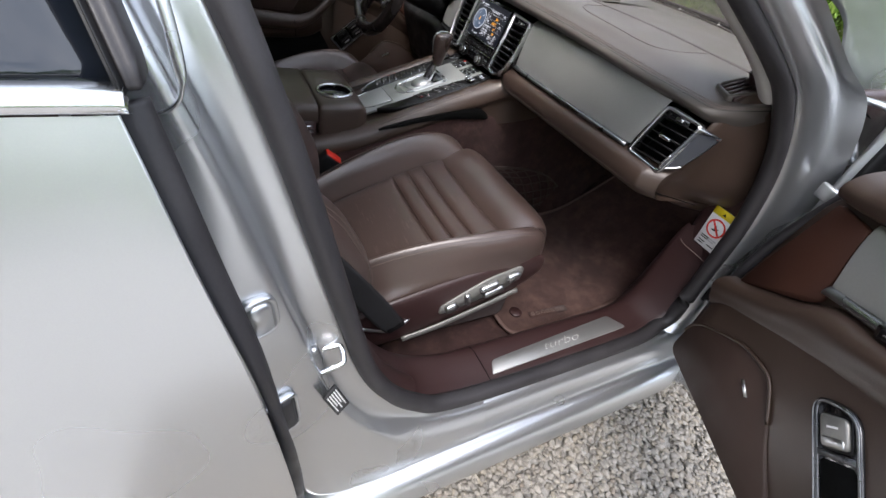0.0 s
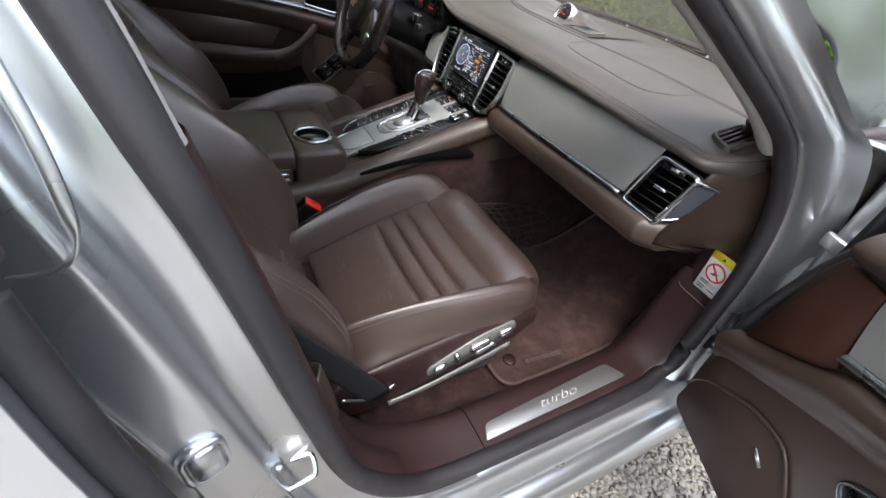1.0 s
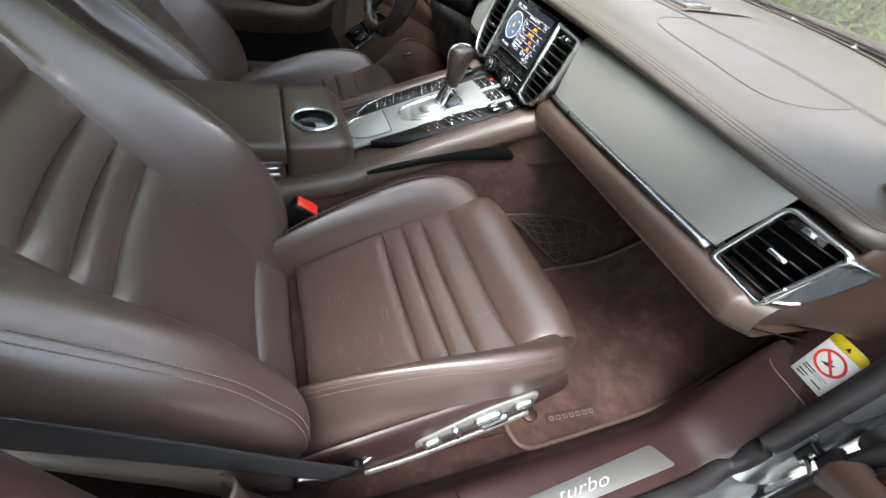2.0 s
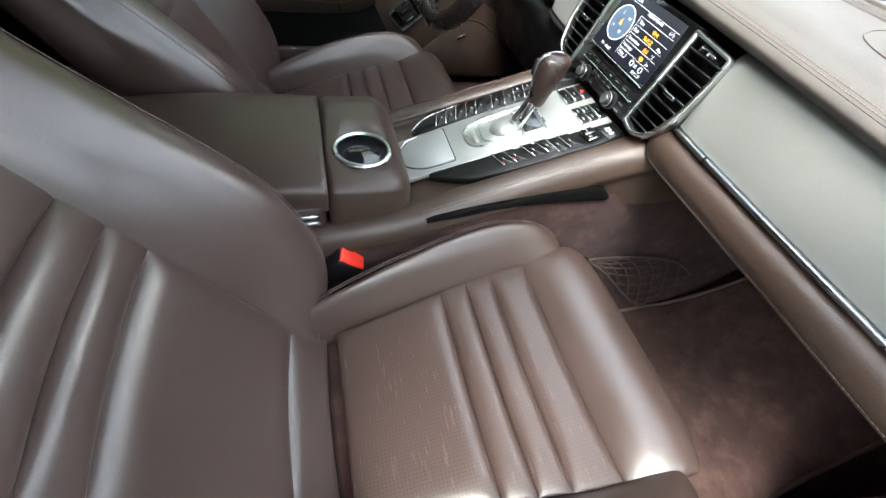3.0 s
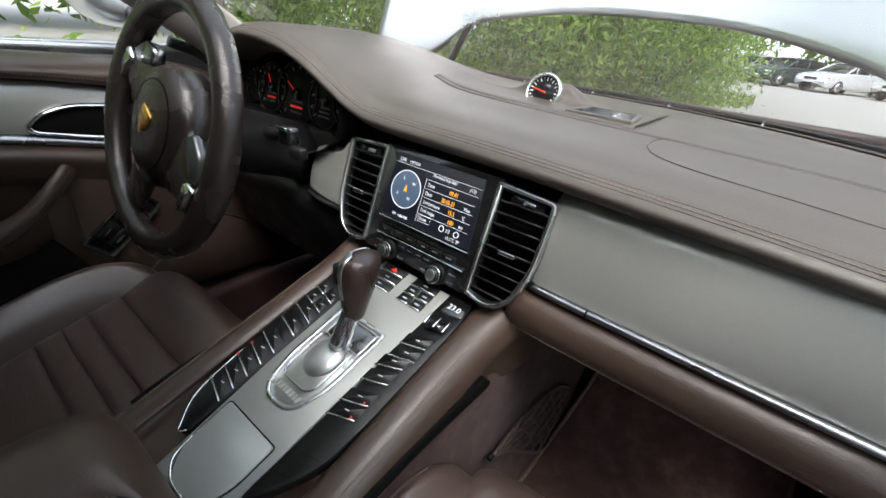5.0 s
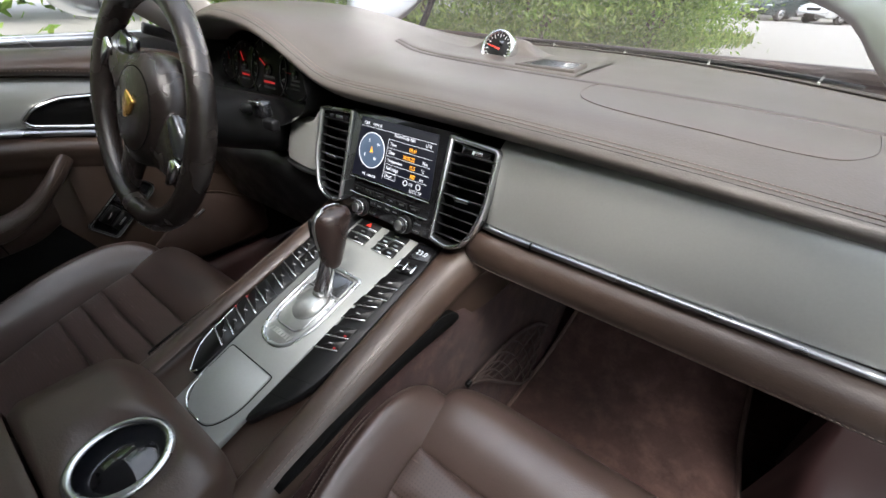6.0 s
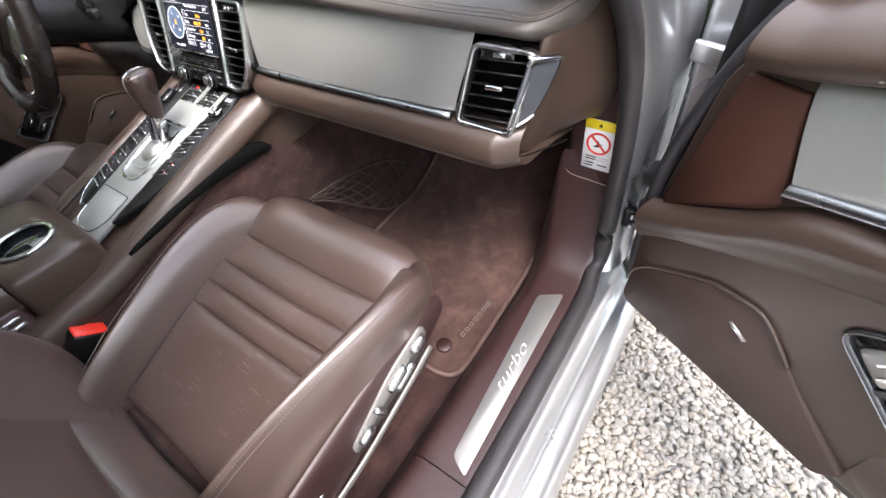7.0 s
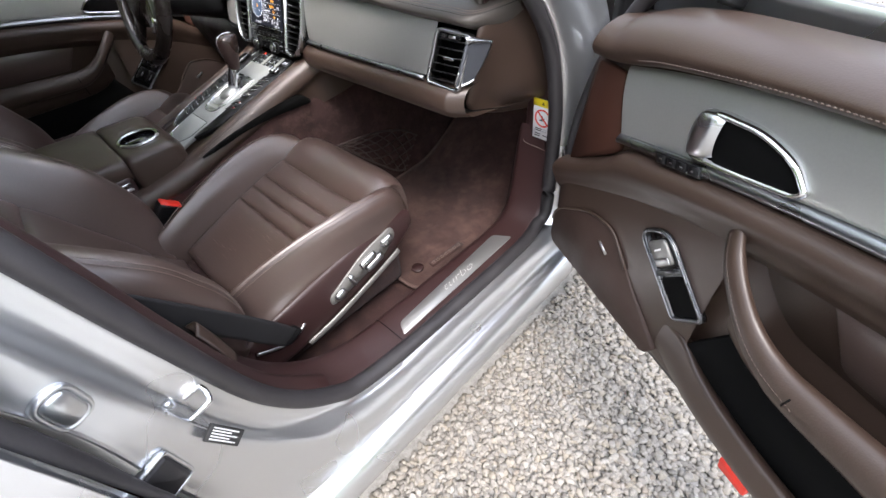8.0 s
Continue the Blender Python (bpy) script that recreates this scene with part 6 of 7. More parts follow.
for a in (-0.030, 0.033):
    for i in range(3):
        b = -0.041 + 0.0165 * i
        cells = ((-0.022, 0.022),) if (a < 0 or i == 2) else ((-0.022, -0.001), (0.001, 0.022))
        for c0, c1 in cells:
            k = part("console_key", slab(CP, rounded([(a + c0, b), (a + c1, b), (a + c1, b + 0.0145), (a + c0, b + 0.0145)], 0.001), -0.001, 0.003, 0.0008), BLACK, console)
            part("key_edge", slab(CP, [(a + c0, b - 0.0006), (a + c1, b - 0.0006), (a + c1, b + 0.0014), (a + c0, b + 0.0014)], 0.001, 0.0042, 0.0004), CHROME, k)
            if a < 0 and i == 2:
                part("hazard_mark", slab(CP, [(a - 0.006, b + 0.0035), (a + 0.006, b + 0.0035), (a, b + 0.0115)], 0.003, 0.0034, 0.0001), RED, k, "red triangle", smooth=False)
            else:
                part("bar", slab(CP, [(a + 0.5 * (c0 + c1) - 0.004, b + 0.006), (a + 0.5 * (c0 + c1) + 0.004, b + 0.006), (a + 0.5 * (c0 + c1) + 0.004, b + 0.0085), (a + 0.5 * (c0 + c1) - 0.004, b + 0.0085)], 0.003, 0.0033, 0.0001), SATIN, k, smooth=False)

# cup block and armrest
CUP, CR = np.array((0.045, -0.424)), 0.043


def block_edge(t, x0, x1, y0, y1, r):
    """The rounded rectangle's edge in the direction t from the cup."""
    o = rounded([(x0, y0), (x1, y0), (x1, y1), (x0, y1)], r, 6)
    best = None
    d = np.array((math.cos(t), math.sin(t)))
    for i in range(len(o)):
        a, b = np.array(o[i - 1]) - CUP, np.array(o[i]) - CUP
        den = d[0] * (b - a)[1] - d[1] * (b - a)[0]
        if abs(den) < 1e-12:
            continue
        s = (a[0] * (b - a)[1] - a[1] * (b - a)[0]) / den
        w = (a[0] * d[1] - a[1] * d[0]) / den
        if s > 0 and -1e-9 <= w <= 1 + 1e-9:
            best = s if best is None else max(best, s)
    return CUP + d * best


ang = np.linspace(0, 2 * math.pi, 72, endpoint=False)
ZT = 0.652
rows = [[(*(CUP + CR * k * np.array((math.cos(t), math.sin(t)))), z) for t in ang] for k, z in ((1.0, ZT - 0.004), (1.02, ZT + 0.0005))]
for f, dz in ((0.35, 0.0), (0.7, 0.0), (0.94, -0.002), (1.0, -0.009), (1.015, -0.03), (1.02, -0.07), (1.0, -0.11)):
    row = []
    for t in ang:
        e = block_edge(t, -0.136, 0.136, -0.484, -0.350, [0.008, 0.008, 0.05, 0.05])
        c = CUP + CR * 1.02 * np.array((math.cos(t), math.sin(t)))
        p = c + (e - c) * f
        row.append((*p, ZT + dz - 20.0 * max(0, p[1] + 0.388) ** 2 - 0.5 * max(0, abs(p[0]) - 0.09) ** 1.5))
    rows.append(row)
part("cup_block", skin(rows, cv=True), LEATHER, console, "dark brown leather block round the cup holder")
part("cup_well", skin([[(*(CUP + CR * k * np.array((math.cos(t), math.sin(t)))), z) for t in ang] for k, z in ((0.97, ZT - 0.002), (0.93, ZT - 0.03), (0.88, ZT - 0.075), (0.2, ZT - 0.077))], cv=True, cap=True), GLOSS, console, "deep black cup holder")
part("cup_ring", tube([(*(CUP + CR * 1.02 * np.array((math.cos(t), math.sin(t)))), ZT + 0.001) for t in ang[::2]], 0.0035, 8, closed=True, steps=1, rx=0.005), SATIN, console, "satin silver cup ring")
rows = []
for y, dz in ((-0.489, -0.02), (-0.490, -0.004), (-0.494, 0.0), (-0.60, 0.004), (-0.72, 0.002), (-0.82, -0.01), (-0.83, -0.03)):
    half = [(0.130, ZT - 0.05), (0.134, ZT - 0.03 + dz), (0.130, ZT - 0.008 + dz), (0.112, ZT + dz - 0.001), (0.06, ZT + 0.003 + dz)]
    rows.append([(a, y, b) for a, b in half] + [(-a, y, b) for a, b in half[::-1]])
part("armrest_lid", skin(sheet(rows, 4, 3)), LEATHER, console, "dark brown leather armrest lid")
for s in (-1, 1):
    for z in (0.598, 0.584):
        part("side_strip", tube([(s * 0.137, -0.50, z), (s * 0.138, -0.65, z), (s * 0.137, -0.8, z)], 0.0035, 6), SATIN, console, "satin side strip")
part("console_rear", rbox((0, -0.66, 0.47), (0.268, 0.34, 0.29), 0.01), PLASTIC, console, "dark brown console box")
part("console_core", rbox((0, -0.2, 0.44), (0.28, 0.58, 0.24), 0.01), PLASTIC, console)

# car key lying in the cup holder
fob = thing("car_key", "black and silver car key lying in the cup holder", "car key")
rows = []
for a, w in ((-0.038, 0.005), (-0.034, 0.013), (-0.012, 0.018), (0.014, 0.017), (0.031, 0.012), (0.037, 0.004)):
    rows.append([(0.045 + a * 0.77 - 0.64 * w * math.cos(t), -0.424 + a * 0.64 + 0.77 * w * math.cos(t), 0.626 + 0.35 * a + 0.5 * w * math.sin(t)) for t in np.linspace(0, 2 * math.pi, 14, endpoint=False)])
part("fob", skin(sheet(rows, 4, 1), cv=True, cap=True), GLOSS, fob)
part("fob_edge", tube([(0.045 + a * 0.77 - 0.64 * w, -0.424 + a * 0.64 + 0.77 * w, 0.628 + 0.35 * a) for a, w in ((-0.034, 0.013), (-0.012, 0.0185), (0.014, 0.0175), (0.031, 0.0125))], 0.0018, 6), CHROME, fob)
for i in range(3):
    part("fob_key", rbox((0.045 + (-0.012 + 0.012 * i) * 0.77, -0.424 + (-0.012 + 0.012 * i) * 0.64, 0.6365 + 0.35 * (-0.012 + 0.012 * i)), (0.008, 0.007, 0.002), 0.001), CHROME, fob)

# map net on the tunnel side
NETCORD = mat("net_cord", (0.050, 0.034, 0.030), 0.75, var=0.2, fine=600, bump=0.5, bscale=800)
net = thing("map_net", "black elastic map net on the tunnel carpet", "net")
lo = spline([(0.175, 0.02, 0.462), (0.178, 0.10, 0.40), (0.186, 0.20, 0.30), (0.19, 0.27, 0.262)], 4)
hi = spline([(0.176, 0.015, 0.470), (0.168, 0.14, 0.45), (0.170, 0.27, 0.42), (0.175, 0.36, 0.36)], 4)
n = len(lo)


def net_at(i, j, m=7):
    p = lo[i] + (hi[i] - lo[i]) * j / m
    return p + np.array((0.010, 0, 0))


for k in range(-7, n, 2):
    for sgn in (1, -1):
        pts = []
        for j in range(8):
            i = k + j if sgn > 0 else k + 7 - j
            if 0 <= i < n:
                pts.append(net_at(i, j))
        if len(pts) > 1:
            part("cord", tube(pts, 0.0021, 5, steps=2), NETCORD, net)
for e in (lo, hi):
    part("hem", tube([p + np.array((0.010, 0, 0)) for p in e[::3]], 0.0035, 6), NETCORD, net)
part("net_clip", rbox((0.183, 0.012, 0.466), (0.01, 0.014, 0.012), 0.003), BLACK, net)

# ---- open front door ----
door = thing("front_door", "open car door with brown leather lining and silver trim", "car door", group="front doors")
DP = Plane((0.88, 0.18, 0), (0.875, -0.485, 0), (0, 0, 1))


def strip(name, bottom, top, prof, material, label="", ds=None, steps=(6, 4), parent=None, skew=0.0):
    """A moulding along the door: bottom and top edge over d, and a profile of (share of height, stand-out)."""
    rows = []
    for d in ds:
        b, t = np.interp(d, *zip(*bottom)), np.interp(d, *zip(*top))
        rows.append([DP.at(d + skew * (1 - f) * max(0.0, 1 - (d - ds[0]) / 0.15), b + (t - b) * f, h) for f, h in prof])
    return part(name, skin(sheet(rows, *steps)), material, parent or door, label)


shell = rounded([(0.02, 0.376), (1.02, 0.385), (1.10, 0.60), (1.12, 0.93), (0.24, 0.925), (0.12, 0.90), (0.045, 0.83), (0.006, 0.60), (0.004, 0.42)], [0.03, 0.06, 0.1, 0.03, 0.02, 0.04, 0.04, 0.04, 0.03])
part("door_core", slab(DP, shell, -0.055, -0.008, 0.004), LEATHER, door, "brown leather door lining")
rows = []
for z, h in ((0.30, -0.075), (0.36, -0.10), (0.5, -0.125), (0.68, -0.135), (0.85, -0.125), (0.955, -0.10)):
    rows.append([DP.at(d, z, h) for d in (-0.02, 0.2, 0.5, 0.8, 1.12)])
solid(part("door_skin", skin(sheet(rows, 4, 3)), PAINT, door, "silver painted outer skin"), 0.012, 1)
part("door_front_edge", slab(DP, rounded([(-0.02, 0.36), (0.03, 0.34), (0.03, 0.93), (0.0, 0.93)], 0.01), -0.12, -0.056, 0.004), BLACK, door)
part("door_bottom_edge", slab(DP, rounded([(0.0, 0.335), (1.04, 0.345), (1.04, 0.374), (0.0, 0.374)], 0.008), -0.10, -0.02, 0.004), RUBBER, door, "dark rubber lower edge")
LINE_T = [(0.10, 0.845), (0.145, 0.852), (0.25, 0.876), (0.406, 0.898), (0.5, 0.906), (0.75, 0.922), (1.12, 0.935)]
TOP = [(0.10, 0.900), (0.145, 0.917), (0.25, 0.932), (0.37, 0.937), (0.46, 0.941), (0.75, 0.950), (1.12, 0.955)]
strip("upper_pad", LINE_T, TOP, ((-0.12, -0.008), (-0.03, 0.012), (0.08, 0.022), (0.35, 0.026), (0.7, 0.012), (0.93, -0.012), (1.0, -0.035), (0.98, -0.075)), LEATHER, "brown leather upper door pad", (0.075, 0.11, 0.15, 0.25, 0.4, 0.55, 0.8, 1.12))
stitches("pad_seam", [DP.at(d, np.interp(d, *zip(*LINE_T)) + 0.008, 0.0262) for d in (0.19, 0.25, 0.4, 0.55, 0.8, 1.1)], door)
S_TOP = [(0.12, 0.832), (0.145, 0.838), (0.30, 0.872), (0.5, 0.896), (0.75, 0.912), (1.12, 0.925)]
S_BOT = [(0.12, 0.722), (0.17, 0.742), (0.39, 0.788), (0.55, 0.815), (0.75, 0.838), (1.12, 0.862)]
strip("silver_panel", S_BOT, S_TOP, ((-0.02, -0.010), (0.0, 0.004), (0.3, 0.006), (0.7, 0.004), (1.0, -0.004), (1.1, -0.02)), TRIM, "satin silver-grey door trim", (0.140, 0.15, 0.25, 0.4, 0.6, 0.8, 1.1), skew=0.030)
strip("chrome_strip", [(a, b - 0.018) for a, b in S_BOT], S_BOT, ((0.0, -0.004), (0.1, 0.010), (0.5, 0.013), (0.9, 0.008), (1.0, 0.0)), GUN, "satin chrome strip", (0.165, 0.18, 0.3, 0.45, 0.6, 0.8, 1.1))
tri = rounded([(0.070, 0.832), (0.138, 0.830), (0.166, 0.706), (0.150, 0.690), (0.022, 0.612), (0.03, 0.66)], [0.006, 0.004, 0.006, 0.01, 0.006, 0.02])
part("tweeter_grille", slab(DP, tri, -0.01, 0.002, 0.002), SPEAKER, door, "red-brown speaker grille")
ARM_T = [(0.0, 0.606), (0.06, 0.632), (0.16, 0.690), (0.20, 0.722), (0.39, 0.768), (0.55, 0.796), (0.75, 0.820), (1.12, 0.845)]
ARM_B = [(0.0, 0.560), (0.06, 0.590), (0.16, 0.640), (0.22, 0.672), (0.39, 0.722), (0.55, 0.752), (0.75, 0.775), (1.12, 0.80)]
strip("waist_roll", ARM_B, ARM_T, ((-0.7, 0.004), (-0.35, 0.016), (0.0, 0.022), (0.3, 0.028), (0.6, 0.030), (0.9, 0.021), (1.05, -0.004)), LEATHER, "brown leather waist roll", (0.004, 0.06, 0.14, 0.2, 0.28, 0.42, 0.6, 0.8, 1.1))
# lower lining: leather field that carries the switch, speaker and pocket
rows = []
for f, e in ((0.0, -0.006), (0.07, 0.010), (0.35, 0.016), (0.6, 0.018), (0.85, 0.016), (1.0, 0.012), (1.06, 0.0)):
    rows.append([DP.at(d, 0.378 + (np.interp(d, *zip(*ARM_B)) + 0.008 - 0.378) * f, e * (0.3 if d < 0.02 else 1)) for d in (0.010, 0.05, 0.12, 0.2, 0.3, 0.40, 0.44)])
part("lower_field", skin(sheet(rows, 4, 4)), LEATHER, door, "brown leather lower lining")
grille = rounded([(0.016, 0.400), (0.020, 0.470), (0.05, 0.505), (0.15, 0.566), (0.222, 0.574), (0.262, 0.538), (0.30, 0.495), (0.395, 0.420), (0.375, 0.385), (0.03, 0.384)], [0.01, 0.02, 0.02, 0.03, 0.02, 0.03, 0.03, 0.01, 0.01, 0.01])
part("speaker_grille", slab(DP, grille, 0.0, 0.0215, 0.003), SPEAKER_LOW, door, "dark brown perforated speaker grille")
part("grille_edge", tube([DP.at(a, b, 0.021) for a, b in grille[5:30:2]], 0.0028, 6, steps=2), LEATHER, door)
part("grille_badge", slab(DP, [(0.192, 0.522), (0.197, 0.526), (0.224, 0.512), (0.220, 0.507)], 0.020, 0.024, 0.0008), SATIN, door, "small silver badge")
# window switch in its silver surround
sw = Plane(DP.at(0.369, 0.594, 0.018), DP.u * 0.77 - DP.v * 0.64, DP.u * 0.64 + DP.v * 0.77)
out = rounded([(-0.090, -0.034), (0.074, -0.034), (0.080, 0.034), (-0.070, 0.034)], [0.03, 0.012, 0.012, 0.03], 6)
surround = part("switch_surround", frame_ring(sw, out, 0.0075, -0.004, 0.005, 0.002), RING, door, "dark satin switch surround")
part("surround_line", frame_ring(sw, [q * 0.97 for q in np.array(out)], 0.0014, 0.004, 0.0062, 0.0005), GUN, surround)
part("surround_base", slab(sw, out, -0.006, 0.001, 0.001), GLOSS, surround)
part("window_switch", slab(sw, rounded([(-0.062, -0.020), (-0.016, -0.020), (-0.016, 0.020), (-0.058, 0.020)], 0.008), 0.001, 0.009, 0.003), PANELGREY, surround, "dark grey window switch")
part("switch_lip", slab(sw, rounded([(-0.031, -0.016), (-0.018, -0.016), (-0.018, 0.016), (-0.030, 0.016)], 0.004), 0.008, 0.0105, 0.001), SATIN, surround, "silver finger lip")
part("bar", slab(sw, [(-0.046, -0.008), (-0.043, -0.008), (-0.043, 0.008), (-0.046, 0.008)], 0.009, 0.0094, 0.0001), WHITE, surround, smooth=False)
part("switch_hollow", slab(sw, rounded([(-0.064, -0.023), (-0.012, -0.023), (-0.012, 0.023), (-0.060, 0.023)], 0.008), 0.0, 0.003, 0.001), BLACK, surround)
# flat near-black sheet, the finger hollow's shade put into its colour
part("grip_hollow", slab(sw, rounded([(0.0, -0.025), (0.066, -0.025), (0.070, 0.025), (0.004, 0.025)], 0.008), 0.0, 0.0022, 0.0005), GAP_SHADE, surround, "dark finger hollow")
part("cross_bar", slab(sw, [(-0.012, -0.026), (-0.003, -0.026), (0.0, 0.027), (-0.009, 0.027)], 0.001, 0.0055, 0.001), RING, surround)
# pull grip, running on into the armrest
rows = []
for d, z, h, r in ((0.406, 0.748, -0.008, 0.017), (0.428, 0.736, 0.018, 0.017), (0.452, 0.718, 0.038, 0.018), (0.482, 0.692, 0.049, 0.018), (0.520, 0.660, 0.054, 0.020), (0.56, 0.640, 0.055, 0.024), (0.61, 0.632, 0.053, 0.030), (0.75, 0.636, 0.048, 0.034), (0.92, 0.642, 0.040, 0.036), (1.06, 0.645, 0.010, 0.030)):
    k = 12
    rows.append([DP.at(d + 0.3 * r * math.cos(2 * math.pi * j / k), z + 0.9 * r * math.cos(2 * math.pi * j / k), h + 0.62 * r * math.sin(2 * math.pi * j / k)) for j in range(k)])
part("pull_grip", skin(sheet(rows, 5, 2, cv=True), cv=True, cap=True), LEATHER, door, "stitched brown leather pull grip and armrest")
stitches("grip_seam", [DP.at(d, z, h) for d, z, h in ((0.429, 0.736, 0.0300), (0.452, 0.718, 0.0497), (0.482, 0.692, 0.0607), (0.520, 0.660, 0.0670), (0.56, 0.640, 0.0704), (0.61, 0.632, 0.0722))], door, r=0.0004)
rows = []
for d, zb, zt in ((0.488, 0.600, 0.682), (0.53, 0.577, 0.652), (0.58, 0.567, 0.628), (0.65, 0.563, 0.622), (0.8, 0.560, 0.630), (1.05, 0.56, 0.636)):
    rows.append([DP.at(d, zb - 0.004, 0.004), DP.at(d, zb, 0.022), DP.at(d, zb + 0.012, 0.034), DP.at(d, 0.5 * (zb + zt), 0.046), DP.at(d, zt, 0.052)])
part("armrest_body", skin(sheet(rows, 5, 4)), LEATHER, door, "brown leather body of the armrest")
part("grip_joint", tube([DP.at(0.600, 0.655, 0.058), DP.at(0.598, 0.634, 0.0725), DP.at(0.594, 0.604, 0.056), DP.at(0.590, 0.575, 0.036)], 0.0012, 6), GAP_SHADE, door)
recess = rounded([(0.44, 0.752), (0.475, 0.69), (0.53, 0.645), (1.02, 0.64), (1.04, 0.785), (0.56, 0.752)], [0.02, 0.03, 0.03, 0.03, 0.03, 0.02])
part("recess", slab(DP, recess, -0.007, -0.002, 0.001), LEATHER, door, "brown leather recess behind the grip")
part("recess_panel", slab(DP, rounded([(0.54, 0.735), (0.595, 0.655), (1.0, 0.665), (1.01, 0.772), (0.56, 0.748)], 0.01), -0.002, 0.003, 0.002), LEATHER_SEAT, door)
# map pocket: a near-black sheet paints the mouth's shade, with a leather front
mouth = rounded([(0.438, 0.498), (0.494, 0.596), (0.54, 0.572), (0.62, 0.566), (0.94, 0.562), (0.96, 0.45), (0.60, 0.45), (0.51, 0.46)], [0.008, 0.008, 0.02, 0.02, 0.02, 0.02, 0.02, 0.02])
part("pocket_mouth", slab(DP, mouth, -0.006, 0.0185, 0.0005), GAP_SHADE, door, "dark mouth of the map pocket")
rows = []
for d, zt, zb, h in ((0.390, 0.500, 0.385, 0.016), (0.436, 0.506, 0.382, 0.024), (0.50, 0.486, 0.382, 0.036), (0.60, 0.474, 0.384, 0.044), (0.75, 0.472, 0.386, 0.046), (0.90, 0.476, 0.39, 0.040), (1.0, 0.48, 0.40, 0.01)):
    rows.append([DP.at(d, zt - 0.006, h - 0.022), DP.at(d, zt, h - 0.012), DP.at(d, zt - 0.002, h - 0.003), DP.at(d, zt - 0.015, h), DP.at(d, 0.5 * (zt + zb), h + 0.002), DP.at(d, zb + 0.01, h - 0.018), DP.at(d, zb - 0.004, -0.01)])
part("pocket_front", skin(sheet(rows, 5, 4)), LEATHER, door, "brown map pocket front")
rows = []
for d in (0.45, 0.6, 0.8, 1.0, 1.09):
    rows.append([DP.at(d, z, h) for z, h in ((0.378, -0.01), (0.40, -0.006), (0.46, -0.006))])
part("lower_back", skin(sheet(rows, 2, 2)), LEATHER, door)
part("door_reflector", slab(Plane(DP.at(0.605, 0.392, 0.024), DP.u, DP.v), rounded([(-0.022, -0.016), (0.026, -0.014), (0.024, 0.012), (-0.026, 0.010)], 0.004), -0.020, 0.010, 0.002), RED, door, "red reflector at the lower edge")
# inner handle in a bright frame
hp = rounded([(0.304, 0.832), (0.330, 0.852), (0.40, 0.856), (0.448, 0.842), (0.474, 0.816), (0.462, 0.802), (0.38, 0.786), (0.314, 0.776)], [0.012, 0.012, 0.03, 0.03, 0.012, 0.012, 0.02, 0.012])
handle = part("handle_frame", frame_ring(DP, hp, 0.0085, -0.004, 0.016, 0.004), CHROME, door, "bright handle frame")
# shade behind the lever is painted as a near-black sheet over the trim
part("handle_hollow", slab(DP, np.array(hp).mean(0) + (np.array(hp) - np.array(hp).mean(0)) * 0.9, 0.0, 0.0095, 0.0005), GAP_SHADE, handle)
rows = []
for d, b, t, h in ((0.302, 0.784, 0.832, 0.012), (0.315, 0.782, 0.846, 0.022), (0.335, 0.787, 0.850, 0.024), (0.348, 0.793, 0.848, 0.016)):
    rows.append([DP.at(d, b, 0.004), DP.at(d, b + 0.004, h - 0.004), DP.at(d, 0.5 * (b + t), h), DP.at(d, t - 0.004, h - 0.004), DP.at(d, t, 0.004)])
part("handle_lever", skin(sheet(rows, 4, 4)), SATIN, handle, "satin silver door lever")
kp = Plane(DP.at(0.302, 0.7585, 0.012), DP.u * 0.977 + DP.v * 0.21, DP.v)
part("memory_panel", slab(kp, rounded([(-0.042, -0.010), (0.044, -0.010), (0.040, 0.009), (-0.046, 0.009)], 0.002), -0.008, 0.003, 0.001), GLOSS, door, "black memory key panel")
for i in range(4):
    part("memory_key", slab(kp, [(-0.036 + 0.020 * i, -0.006), (-0.020 + 0.020 * i, -0.006), (-0.021 + 0.020 * i, 0.006), (-0.037 + 0.020 * i, 0.006)], 0.003, 0.0045, 0.0006), BLACK, door)
    part("bar", slab(kp, [(-0.031 + 0.020 * i, -0.001), (-0.026 + 0.020 * i, -0.001), (-0.026 + 0.020 * i, 0.001), (-0.031 + 0.020 * i, 0.001)], 0.0045, 0.0047, 0.0001), SATIN, door, smooth=False)
# dark edge seal round the front and top of the door
path = [DP.at(-0.004, 0.40, -0.03), DP.at(-0.010, 0.52, -0.03), DP.at(-0.006, 0.66, -0.03), DP.at(0.022, 0.78, -0.035), DP.at(0.055, 0.87, -0.045), DP.at(0.10, 0.935, -0.06), DP.at(0.17, 0.965, -0.075)]
part("edge_seal", tube(path, 0.013, 10, steps=5, rx=0.020), RUBBER, door, "black rubber door edge seal")
# wing mirror outside
part("mirror_foot", tube([DP.at(0.215, 0.93, -0.08), DP.at(0.215, 0.975, -0.10), DP.at(0.21, 1.01, -0.15)], 0.022, 10, rx=0.014), BLACK, door, "black mirror foot")
rows = []
